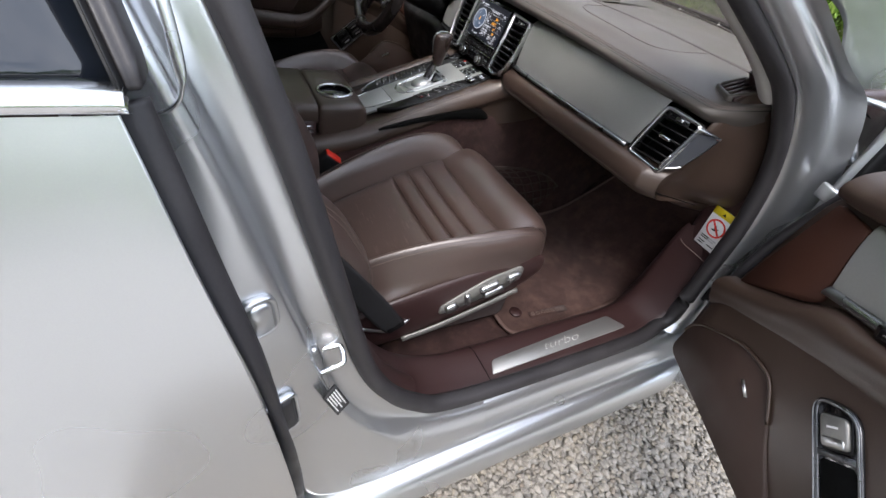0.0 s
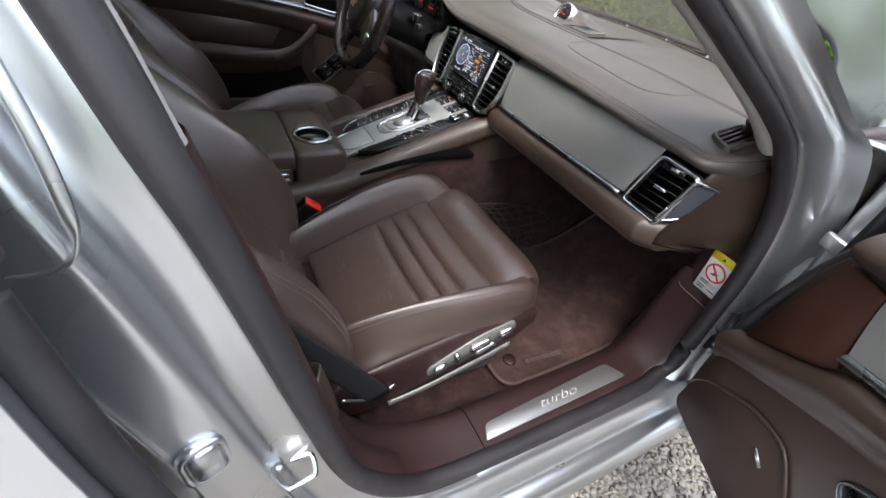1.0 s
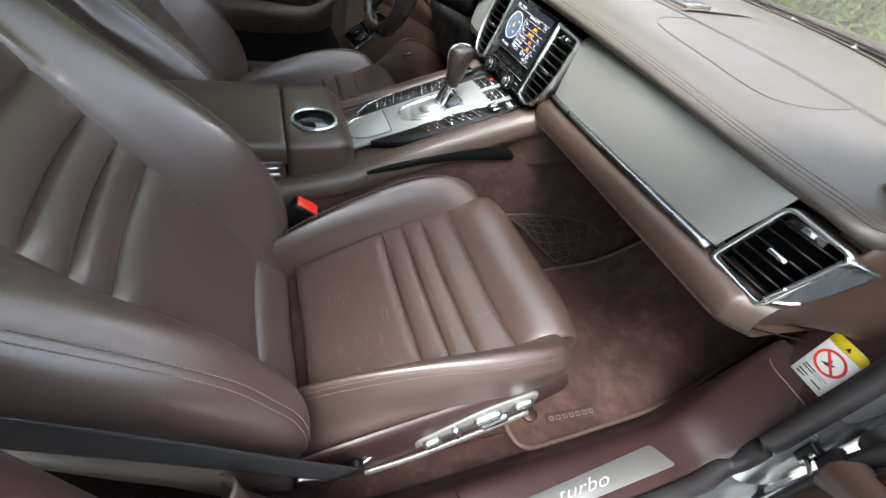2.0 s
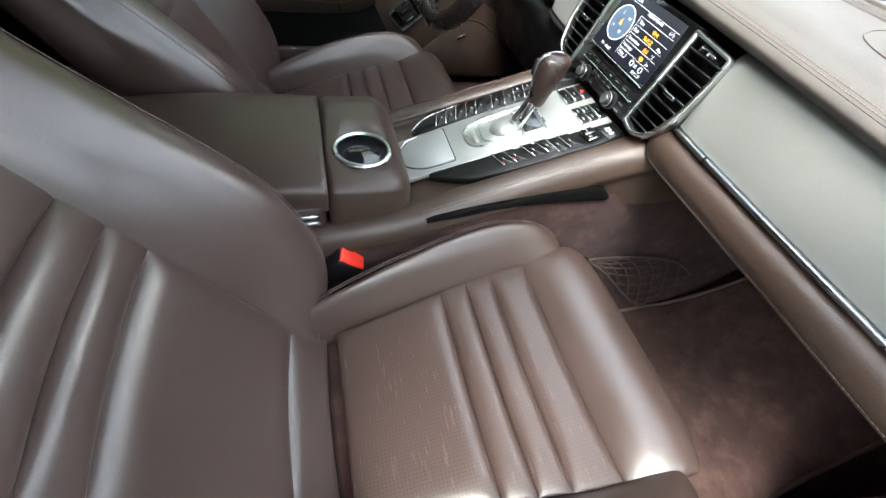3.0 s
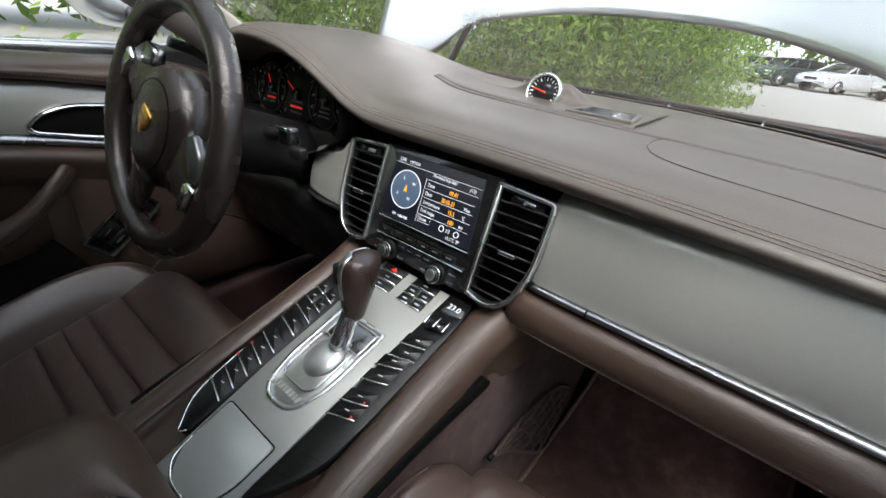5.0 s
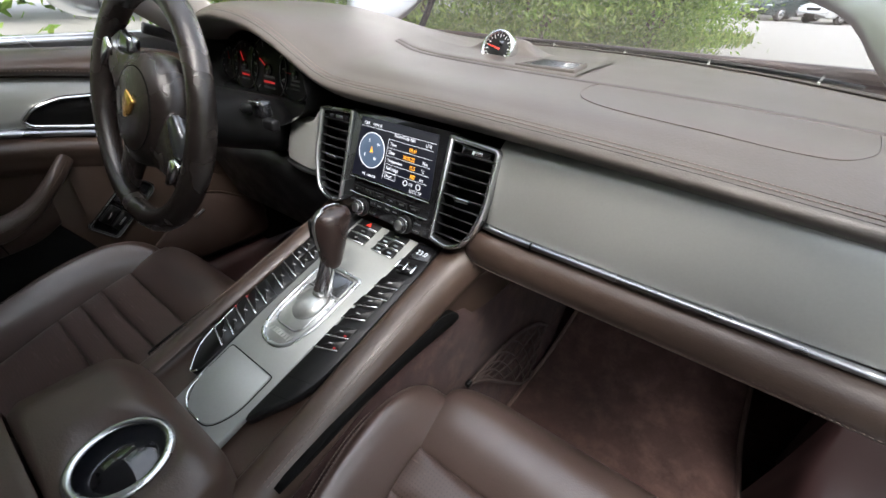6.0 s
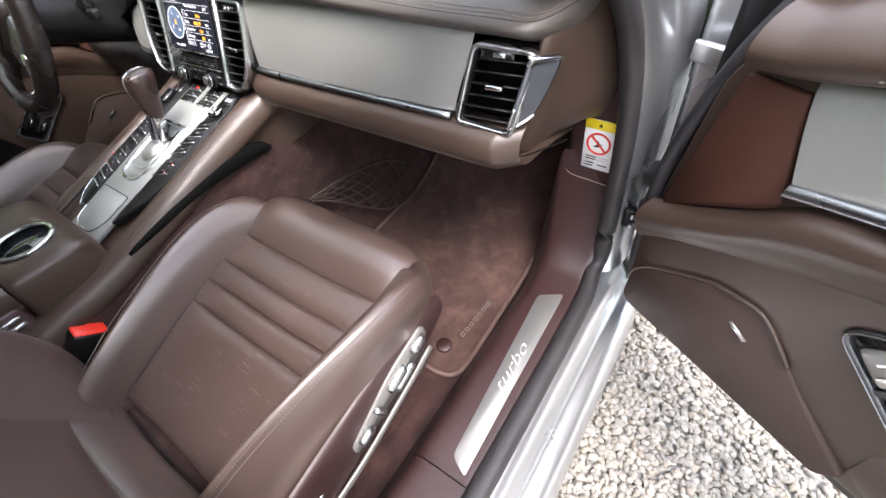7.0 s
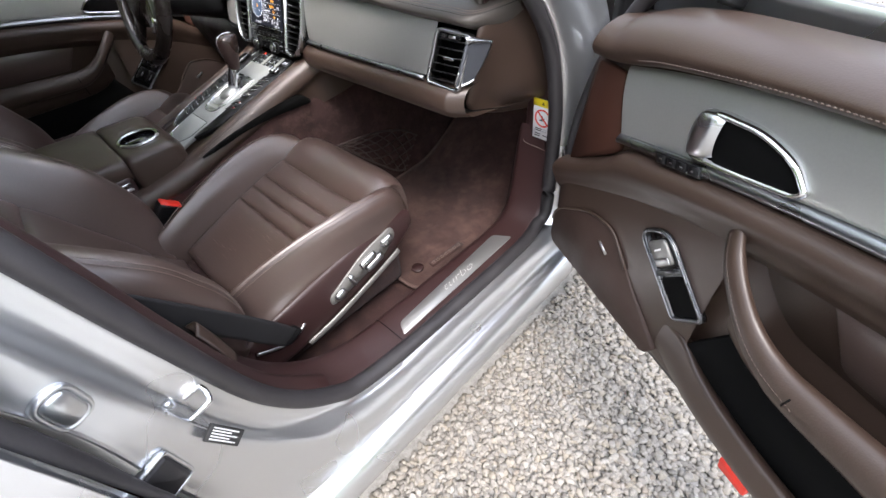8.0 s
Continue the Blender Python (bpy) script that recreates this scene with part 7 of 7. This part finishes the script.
for d, w, z0, z1 in ((0.29, 0.02, 1.0, 1.04), (0.31, 0.05, 0.985, 1.10), (0.36, 0.065, 0.98, 1.12), (0.42, 0.06, 0.985, 1.12), (0.47, 0.045, 0.99, 1.11), (0.49, 0.01, 1.03, 1.08)):
    rows.append([DP.at(0.225 + 0.3 * w * math.cos(t), 0.5 * (z0 + z1) + 0.5 * (z1 - z0) * math.sin(t), -0.14 - (d - 0.29) * 1.0 + w * math.cos(t) * 0.0) + DP.u * w * math.cos(t) for t in np.linspace(0, 2 * math.pi, 16, endpoint=False)])
part("mirror_shell", skin(sheet(rows, 4, 1), cv=True, cap=True), PAINT, door, "silver mirror shell")

# the far door is its mirror image, shut
P = Matrix(((*DP.u, 0), (*DP.v, 0), (*DP.n, 0), (0, 0, 0, 1))).transposed()
P.translation = DP.o
L = Matrix(((0, -1, 0, 0), (0, 0, 1, 0), (1, 0, 0, 0), (0, 0, 0, 1))).transposed()
L.translation = (-0.735, 0.20, 0.0)
far_door = copy_thing(door, L @ P.inverted())
tagged(far_door, "shut driver's door with brown leather lining and silver trim")
# it carries four window switches in place of one
for base in [c for c in far_door.children if c.name.startswith("switch_surround")]:
    for c in list(base.children):
        if not c.name.startswith(("surround_base", "surround_line")):
            bpy.data.objects.remove(c)
    for i in range(2):
        for j in range(2):
            a, b = -0.050 + 0.056 * i, -0.026 + 0.028 * j
            part("window_switch", slab(sw, rounded([(a, b), (a + 0.046, b), (a + 0.046, b + 0.024), (a, b + 0.024)], 0.005), 0.001, 0.009, 0.003), BLACK, base, "black window switch")
            part("switch_tip", slab(sw, [(a + 0.012, b + 0.010), (a + 0.034, b + 0.010), (a + 0.034, b + 0.014), (a + 0.012, b + 0.014)], 0.009, 0.0096, 0.0002), SATIN, base)

# hinge gear between post and door
hinge = thing("door_hinge", "dark hinge gear with a rubber cable boot and check strap", "hinge")
path = [(0.865, 0.275, 0.585), (0.885, 0.265, 0.592), (0.91, 0.245, 0.60), (0.93, 0.215, 0.60)]
boot = []
p = spline(path, 8)
for i in range(len(p)):
    r = 0.022 + (0.004 if i % 2 else -0.003)
    t = p[min(i + 1, len(p) - 1)] - p[max(i - 1, 0)]
    t = t / np.linalg.norm(t)
    s = np.cross(t, (0, 0, 1))
    s /= np.linalg.norm(s)
    w = np.cross(s, t)
    boot.append([p[i] + r * (math.cos(a) * s + math.sin(a) * w) for a in np.linspace(0, 2 * math.pi, 14, endpoint=False)])
part("cable_boot", skin(boot, cv=True, cap=True), RUBBER, hinge, "ribbed rubber cable boot")
for z in (0.50,):
    part("hinge_arm", rbox((0.895, 0.262, z), (0.09, 0.018, 0.05), 0.005, Matrix.Rotation(radians(-28), 3, "Z")), RUBBER, hinge, "dark hinge arm")
part("hinge_bracket", rbox((0.893, 0.262, 0.80), (0.06, 0.012, 0.030), 0.005, Matrix.Rotation(radians(-28), 3, "Z")), PAINT, hinge, "silver hinge bracket")
part("check_strap", tube([(0.848, 0.262, 0.482), (0.875, 0.235, 0.480), (0.90, 0.20, 0.478)], 0.0035, 6), SATIN, hinge, "steel check strap")
part("check_bracket", rbox((0.846, 0.262, 0.488), (0.022, 0.018, 0.042), 0.004), BLACK, hinge)
for dz in (-0.012, 0.012):
    part("bolt", tube([(0.852, 0.252, 0.488 + dz), (0.854, 0.246, 0.488 + dz)], 0.006, 6, steps=1), SATIN, hinge)

# ---- gravel: loose stones beside the car ----
def ico(level):
    b = bmesh.new()
    bmesh.ops.create_icosphere(b, subdivisions=level, radius=1.0)
    v = np.array([p.co[:] for p in b.verts])
    f = np.array([[q.index for q in k.verts] for k in b.faces])
    b.free()
    return v, f


def pebbles(name, n, x0, x1, y0, y1, size, level, seed, shut=None):
    rng = np.random.default_rng(seed)
    bv, bf = ico(level)
    vs, fs = [], []
    for k in range(n):
        x, y = rng.uniform(x0, x1), rng.uniform(y0, y1)
        if shut and shut(x, y):
            continue
        s = size * rng.uniform(0.55, 1.25)
        q = bv * np.array((1.0, rng.uniform(0.6, 0.9), rng.uniform(0.42, 0.62))) * s
        q = q * (1 + 0.22 * np.sin(bv @ rng.normal(0, 2.2, 3) + rng.uniform(0, 6)))[:, None]
        a, b, c = rng.uniform(0, 6.28), rng.normal(0, 0.35), rng.normal(0, 0.35)
        rz = np.array(((math.cos(a), -math.sin(a), 0), (math.sin(a), math.cos(a), 0), (0, 0, 1)))
        rx = np.array(((1, 0, 0), (0, math.cos(b), -math.sin(b)), (0, math.sin(b), math.cos(b))))
        ry = np.array(((math.cos(c), 0, math.sin(c)), (0, 1, 0), (-math.sin(c), 0, math.cos(c))))
        fs.append(bf + len(bv) * len(vs))
        vs.append(q @ (rz @ rx @ ry).T + (x, y, rng.uniform(-0.006, 0.004)))
    me = bpy.data.meshes.new(name)
    me.from_pydata(np.concatenate(vs).tolist(), [], np.concatenate(fs).tolist())
    return me


PEBBLE = bpy.data.materials.new("pebbles")
PEBBLE.use_nodes = True
pn, pk = PEBBLE.node_tree.nodes, PEBBLE.node_tree.links
geo, ramp, grain = pn.new("ShaderNodeNewGeometry"), pn.new("ShaderNodeValToRGB"), pn.new("ShaderNodeTexNoise")
ptc, pmix = pn.new("ShaderNodeTexCoord"), pn.new("ShaderNodeMix")
pk.new(geo.outputs["Random Per Island"], ramp.inputs[0])
for k, (p, c) in enumerate(((0.0, (0.29, 0.27, 0.245)), (0.25, (0.38, 0.355, 0.32)), (0.5, (0.45, 0.425, 0.385)), (0.7, (0.43, 0.385, 0.315)), (0.85, (0.52, 0.50, 0.465)), (1.0, (0.37, 0.32, 0.265)))):
    e = ramp.color_ramp.elements[k] if k < 2 else ramp.color_ramp.elements.new(p)
    e.position, e.color = p, (*c, 1)
ramp.color_ramp.elements[1].position = 0.25
pk.new(ptc.outputs["Object"], grain.inputs["Vector"])
grain.inputs["Scale"].default_value, grain.inputs["Detail"].default_value = 160, 5
pmix.data_type, pmix.blend_type = "RGBA", "MULTIPLY"
pmix.inputs[0].default_value = 0.55
pk.new(ramp.outputs[0], pmix.inputs[6])
pk.new(grain.outputs[0], pmix.inputs[7])
gain = pn.new("ShaderNodeMix")
gain.data_type, gain.blend_type = "RGBA", "MULTIPLY"
gain.inputs[0].default_value = 1.0
gain.inputs[7].default_value = (0.90, 0.89, 0.87, 1)
pk.new(pmix.outputs[2], gain.inputs[6])
pk.new(gain.outputs[2], pn["Principled BSDF"].inputs["Base Color"])
pn["Principled BSDF"].inputs["Roughness"].default_value = 0.75
near = part("gravel", pebbles("gravel", 21000, 0.86, 1.80, -1.0, 0.70, 0.0094, 2, 3), PEBBLE)
tagged(near, "loose pale grey and beige gravel stones beside the car", "gravel", kind="stuff")
outer = part("gravel", pebbles("gravel", 24000, -4.0, 5.6, -4.8, 5.2, 0.014, 1, 4, lambda x, y: (0.86 < x < 1.8 and -1.0 < y < 0.7) or (abs(x) < 0.86 and abs(y) < 2.1) or math.hypot(x - 1.0, y) > 2.2 + 2.8 * (0.5 + 0.5 * math.sin(911.0 * x + 577.0 * y))), PEBBLE)
tagged(outer, "loose pale gravel stones round the car", "gravel", kind="stuff")


# ---- shrubs, trees and grass ----
def leaf_mat(name, colors):
    m = bpy.data.materials.new(name)
    m.use_nodes = True
    n, l = m.node_tree.nodes, m.node_tree.links
    g, r = n.new("ShaderNodeNewGeometry"), n.new("ShaderNodeValToRGB")
    l.new(g.outputs["Random Per Island"], r.inputs[0])
    for k, c in enumerate(colors):
        e = r.color_ramp.elements[k] if k < 2 else r.color_ramp.elements.new(k / (len(colors) - 1))
        e.position, e.color = k / (len(colors) - 1), (*c, 1)
    b = n["Principled BSDF"]
    l.new(r.outputs[0], b.inputs["Base Color"])
    b.inputs["Roughness"].default_value = 0.55
    tr, ad = n.new("ShaderNodeBsdfTranslucent"), n.new("ShaderNodeMixShader")
    l.new(r.outputs[0], tr.inputs[0])
    ad.inputs[0].default_value = 0.4
    l.new(b.outputs[0], ad.inputs[1])
    l.new(tr.outputs[0], ad.inputs[2])
    l.new(ad.outputs[0], n["Material Output"].inputs[0])
    return m


LEAF = leaf_mat("leaves", ((0.09, 0.16, 0.025), (0.16, 0.28, 0.04), (0.24, 0.37, 0.06), (0.33, 0.43, 0.10)))
LEAF2 = leaf_mat("far_leaves", ((0.08, 0.14, 0.03), (0.14, 0.23, 0.05), (0.20, 0.29, 0.07)))
GRASS = leaf_mat("grass_blades", ((0.11, 0.18, 0.035), (0.20, 0.29, 0.06), (0.30, 0.34, 0.10)))
BARK = mat("bark", (0.10, 0.075, 0.055), 0.9, var=0.4, scale=30, fine=90, bump=1.0)


def leaves(name, centre, radii, clumps, per, size, seed, flat=0.5):
    rng = np.random.default_rng(seed)
    c = rng.normal(0, 1, (clumps, 3))
    c /= np.linalg.norm(c, axis=1)[:, None]
    c *= (rng.uniform(0.15, 1.0, clumps) ** 0.45)[:, None] * rng.uniform(0.75, 1.12, clumps)[:, None]
    c = c * np.array(radii) + np.array(centre)
    spread = 0.24 * min(radii)
    p = np.repeat(c, per, 0) + rng.normal(0, 1, (clumps * per, 3)) * spread * np.array((1, 1, 0.7))
    p = p[p[:, 2] > 0.02]
    n = len(p)
    u = rng.normal(0, 1, (n, 3))
    u[:, 2] -= 0.35
    u /= np.linalg.norm(u, axis=1)[:, None]
    w = np.cross(u, rng.normal(0, 1, (n, 3)) + (0, 0, flat))
    w /= np.linalg.norm(w, axis=1)[:, None] + 1e-9
    s = size * rng.uniform(0.6, 1.3, (n, 1))
    nn = np.cross(u, w) * s * 0.12
    v = np.stack([p - u * s, p - w * s * 0.34 + nn, p + u * s, p + w * s * 0.34 + nn], 1).reshape(-1, 3)
    f = np.arange(4 * n).reshape(-1, 4)
    me = bpy.data.meshes.new(name)
    me.from_pydata(v.tolist(), [], f.tolist())
    return me


def shrub(x, y, r, h, seed, size=0.06, clumps=110, per=70, material=None, label="leafy green shrub with light gaps"):
    rng = random.Random(seed)
    t = thing("shrub", label, "shrub", (x, y, 0))
    rows = []
    limbs = 5
    trunk = tube([(x, y, -0.05), (x + 0.05, y, h * 0.25), (x + 0.02, y + 0.06, h * 0.55)], 0.05 * r, 8, steps=3)
    part("trunk", trunk, BARK, t, "brown woody stem")
    for i in range(limbs):
        a = 6.28 * i / limbs + rng.uniform(-0.4, 0.4)
        part("limb", tube([(x, y, h * 0.12), (x + 0.4 * r * math.cos(a), y + 0.4 * r * math.sin(a), h * 0.5), (x + 0.75 * r * math.cos(a), y + 0.75 * r * math.sin(a), h * 0.85)], 0.018 * r, 6, steps=3), BARK, t)
    part("crown", leaves("crown", (x, y, h * 0.55), (r, r, h * 0.52), clumps, per, size, seed), material or LEAF, t, "many small green leaves", smooth=False)
    return t


# driver-side height is added to block sky; unseen x > 8 shrubs tint reflections
for i, (x, y, r, h) in enumerate(((-5.4, 6.2, 1.9, 5.2), (-3.4, 7.6, 1.8, 5.4), (-1.9, 9.4, 1.6, 4.6), (-7.6, 4.6, 2.2, 7.6), (-5.2, 2.2, 2.6, 8.6), (-4.9, -0.8, 2.7, 9.0), (-5.2, -3.6, 2.6, 8.8), (-3.8, 12.0, 2.1, 5.0), (-2.6, 14.6, 1.7, 3.4), (-5.8, -6.6, 2.6, 8.0), (-4.6, 5.2, 1.5, 2.6), (-2.9, 6.3, 1.4, 2.4), (-1.6, 7.6, 1.2, 2.0), (-6.4, 3.6, 1.5, 2.8), (9.0, -4.5, 2.2, 4.5), (9.6, -8.5, 2.4, 5.0), (8.6, -0.8, 2.0, 4.0))):
    shrub(x, y, r, h, 20 + i, size=0.048 + 0.006 * (i % 3), clumps=130, per=100)
rng = np.random.default_rng(8)
n = 9000
p = np.stack([rng.uniform(-11, -0.6, n), rng.uniform(4.0, 16.0, n), np.zeros(n)], 1)
p = p[(p[:, 0] < -0.9 + 0.0 * p[:, 1] + 0.5 * np.sin(p[:, 1]))]
n = len(p)
a = rng.uniform(0, 6.28, n)
hgt = rng.uniform(0.10, 0.34, (n, 1))
side = np.stack([np.cos(a), np.sin(a), np.zeros(n)], 1) * 0.02
bend = np.stack([-np.sin(a), np.cos(a), np.zeros(n)], 1) * hgt * 0.4
v = np.stack([p - side, p + side, p + side * 0.7 + bend * 0.4 + hgt * (0, 0, 0.7), p + bend + hgt * (0, 0, 1.0)], 1).reshape(-1, 3)
me = bpy.data.meshes.new("grass")
me.from_pydata(v.tolist(), [], np.arange(4 * n).reshape(-1, 4).tolist())
tagged(part("grass", me, GRASS, smooth=False), "long light green grass along the verge", "grass", kind="stuff")
# woods ahead, far off; the unseen rest is added to block low sky
parts_v = []
for k in range(46):
    t = 2 * math.pi * k / 46
    ahead = 50 < math.degrees(t) < 115
    beside = math.cos(t - radians(-15)) > 0.42 and not ahead
    R = (40 if ahead else 42 if beside else 20) + 3 * math.sin(3.1 * k)
    h = (11.0 if ahead else 6.5 if beside else 12.5) + 2.0 * math.sin(1.7 * k)
    m = leaves("w", (R * math.cos(t), R * math.sin(t), h * 0.5), (3.6, 3.6, h * 0.52), 62, 36, 0.36, 100 + k)
    a = np.empty(len(m.vertices) * 3)
    m.vertices.foreach_get("co", a)
    parts_v.append(a.reshape(-1, 3))
    bpy.data.meshes.remove(m)
v = np.concatenate(parts_v)
me = bpy.data.meshes.new("woods")
me.from_pydata(v.tolist(), [], np.arange(len(v)).reshape(-1, 4).tolist())
tagged(part("woods", me, LEAF2, smooth=False), "green broadleaf woods round the car park", "woods", kind="stuff")


# ---- parked cars ----
def parked_car(x, y, turn, color, estate, label):
    c = thing("parked_car", label, "car", (x, y, 0), group="parked cars")
    paint = mat("car_paint", color, 0.3, metal=0.3, var=0.05, coat=0.8)
    W_ = 0.9
    prof = [(-2.3, 0.35, 0.55), (-2.25, 0.30, 0.90), (-1.6, 0.25, 1.0), (-0.9, 0.22, 1.02), (0.5, 0.22, 1.0), (1.5, 0.25, 0.92), (2.15, 0.28, 0.78), (2.3, 0.35, 0.55)]
    rows = []
    for py, z0, z1 in prof:
        w = W_ * (1 - 0.12 * (abs(py) / 2.3) ** 4)
        rows.append([(w * 0.9, py, z0), (w, py, z0 + 0.15), (w, py, z1 - 0.12), (w * 0.92, py, z1), (0, py, z1 + 0.03), (-w * 0.92, py, z1), (-w, py, z1 - 0.12), (-w, py, z0 + 0.15), (-w * 0.9, py, z0)])
    body = part("body", skin(sheet(rows, 4, 3), cap=True), paint, c)
    top = 1.46
    back_y = -2.1 if estate else -1.7
    rows = []
    for py, z, w in ((back_y, 0.98, 0.80), (back_y + 0.35, top - 0.06, 0.64), (-0.6, top, 0.64), (0.2, top - 0.05, 0.62), (1.05, 0.98, 0.78)):
        rows.append([(w + 0.04, py, 0.96), (w, py, z - 0.04), (w * 0.8, py, z), (0, py, z + 0.02), (-w * 0.8, py, z), (-w, py, z - 0.04), (-w - 0.04, py, 0.96)])
    part("cabin", skin(sheet(rows, 4, 2), cap=True), TINT, c, "dark glazed cabin")
    rows = []
    for py, z, w in ((back_y + 0.3, top - 0.05, 0.64), (-0.6, top + 0.015, 0.64), (0.25, top - 0.04, 0.62)):
        rows.append([(w, py, z - 0.03), (w * 0.8, py, z + 0.01), (0, py, z + 0.03), (-w * 0.8, py, z + 0.01), (-w, py, z - 0.03)])
    solid(part("roof", skin(sheet(rows, 4, 3)), paint, c), 0.03, 1)
    for s in (-1, 1):
        for py, z0 in ((0.30, 0), (-0.65, 0)):
            part("post", tube([(s * 0.80, py + 0.12, 0.98), (s * 0.65, py - 0.02, top - 0.05)], 0.03, 6, steps=1), paint, c)
        part("screen_post", tube([(s * 0.78, 1.05, 0.98), (s * 0.63, 0.22, top - 0.05)], 0.035, 6, steps=1), paint, c)
        part("headlight", rbox((s * 0.66, 2.16, 0.72), (0.34, 0.16, 0.12), 0.04), CHROME, c, "clear headlight")
        for py in (1.38, -1.42):
            wh = part("wheel", tube([(s * 0.72, py, 0.32), (s * 0.90, py, 0.32)], 0.32, 20, steps=1), RUBBER, c, "black tyre")
            part("wheel_rim", tube([(s * 0.88, py, 0.32), (s * 0.915, py, 0.32)], 0.22, 14, steps=1), SATIN, wh, "silver wheel rim")
    part("front_grille", rbox((0, 2.26, 0.62), (0.7, 0.08, 0.16), 0.03), BLACK, c)
    part("plate", rbox((0, 2.31, 0.5), (0.5, 0.02, 0.11), 0.005), WHITE, c)
    c.matrix_world = pose(x, y, 0, 0, 0, turn)
    return c


for x, y, turn, color, estate, label in ((-4.3, 29, 150, (0.62, 0.63, 0.63), True, "pale silver estate car half hidden by leaves"), (-2.2, 27.5, 148, (0.50, 0.51, 0.52), False, "pale grey saloon parked in a row"), (-0.7, 26, 146, (0.03, 0.05, 0.055), True, "dark green estate car parked in a row"),
                                         (1.4, 25.4, 143, (0.75, 0.76, 0.77), False, "white saloon parked in a row"), (3.9, 24.6, 140, (0.58, 0.55, 0.48), True, "champagne-coloured estate car parked in a row"), (6.5, 24, 138, (0.2, 0.22, 0.24), False, "dark grey saloon parked in a row")):
    parked_car(x * 1.25, y * 1.25, turn, color, estate, label)
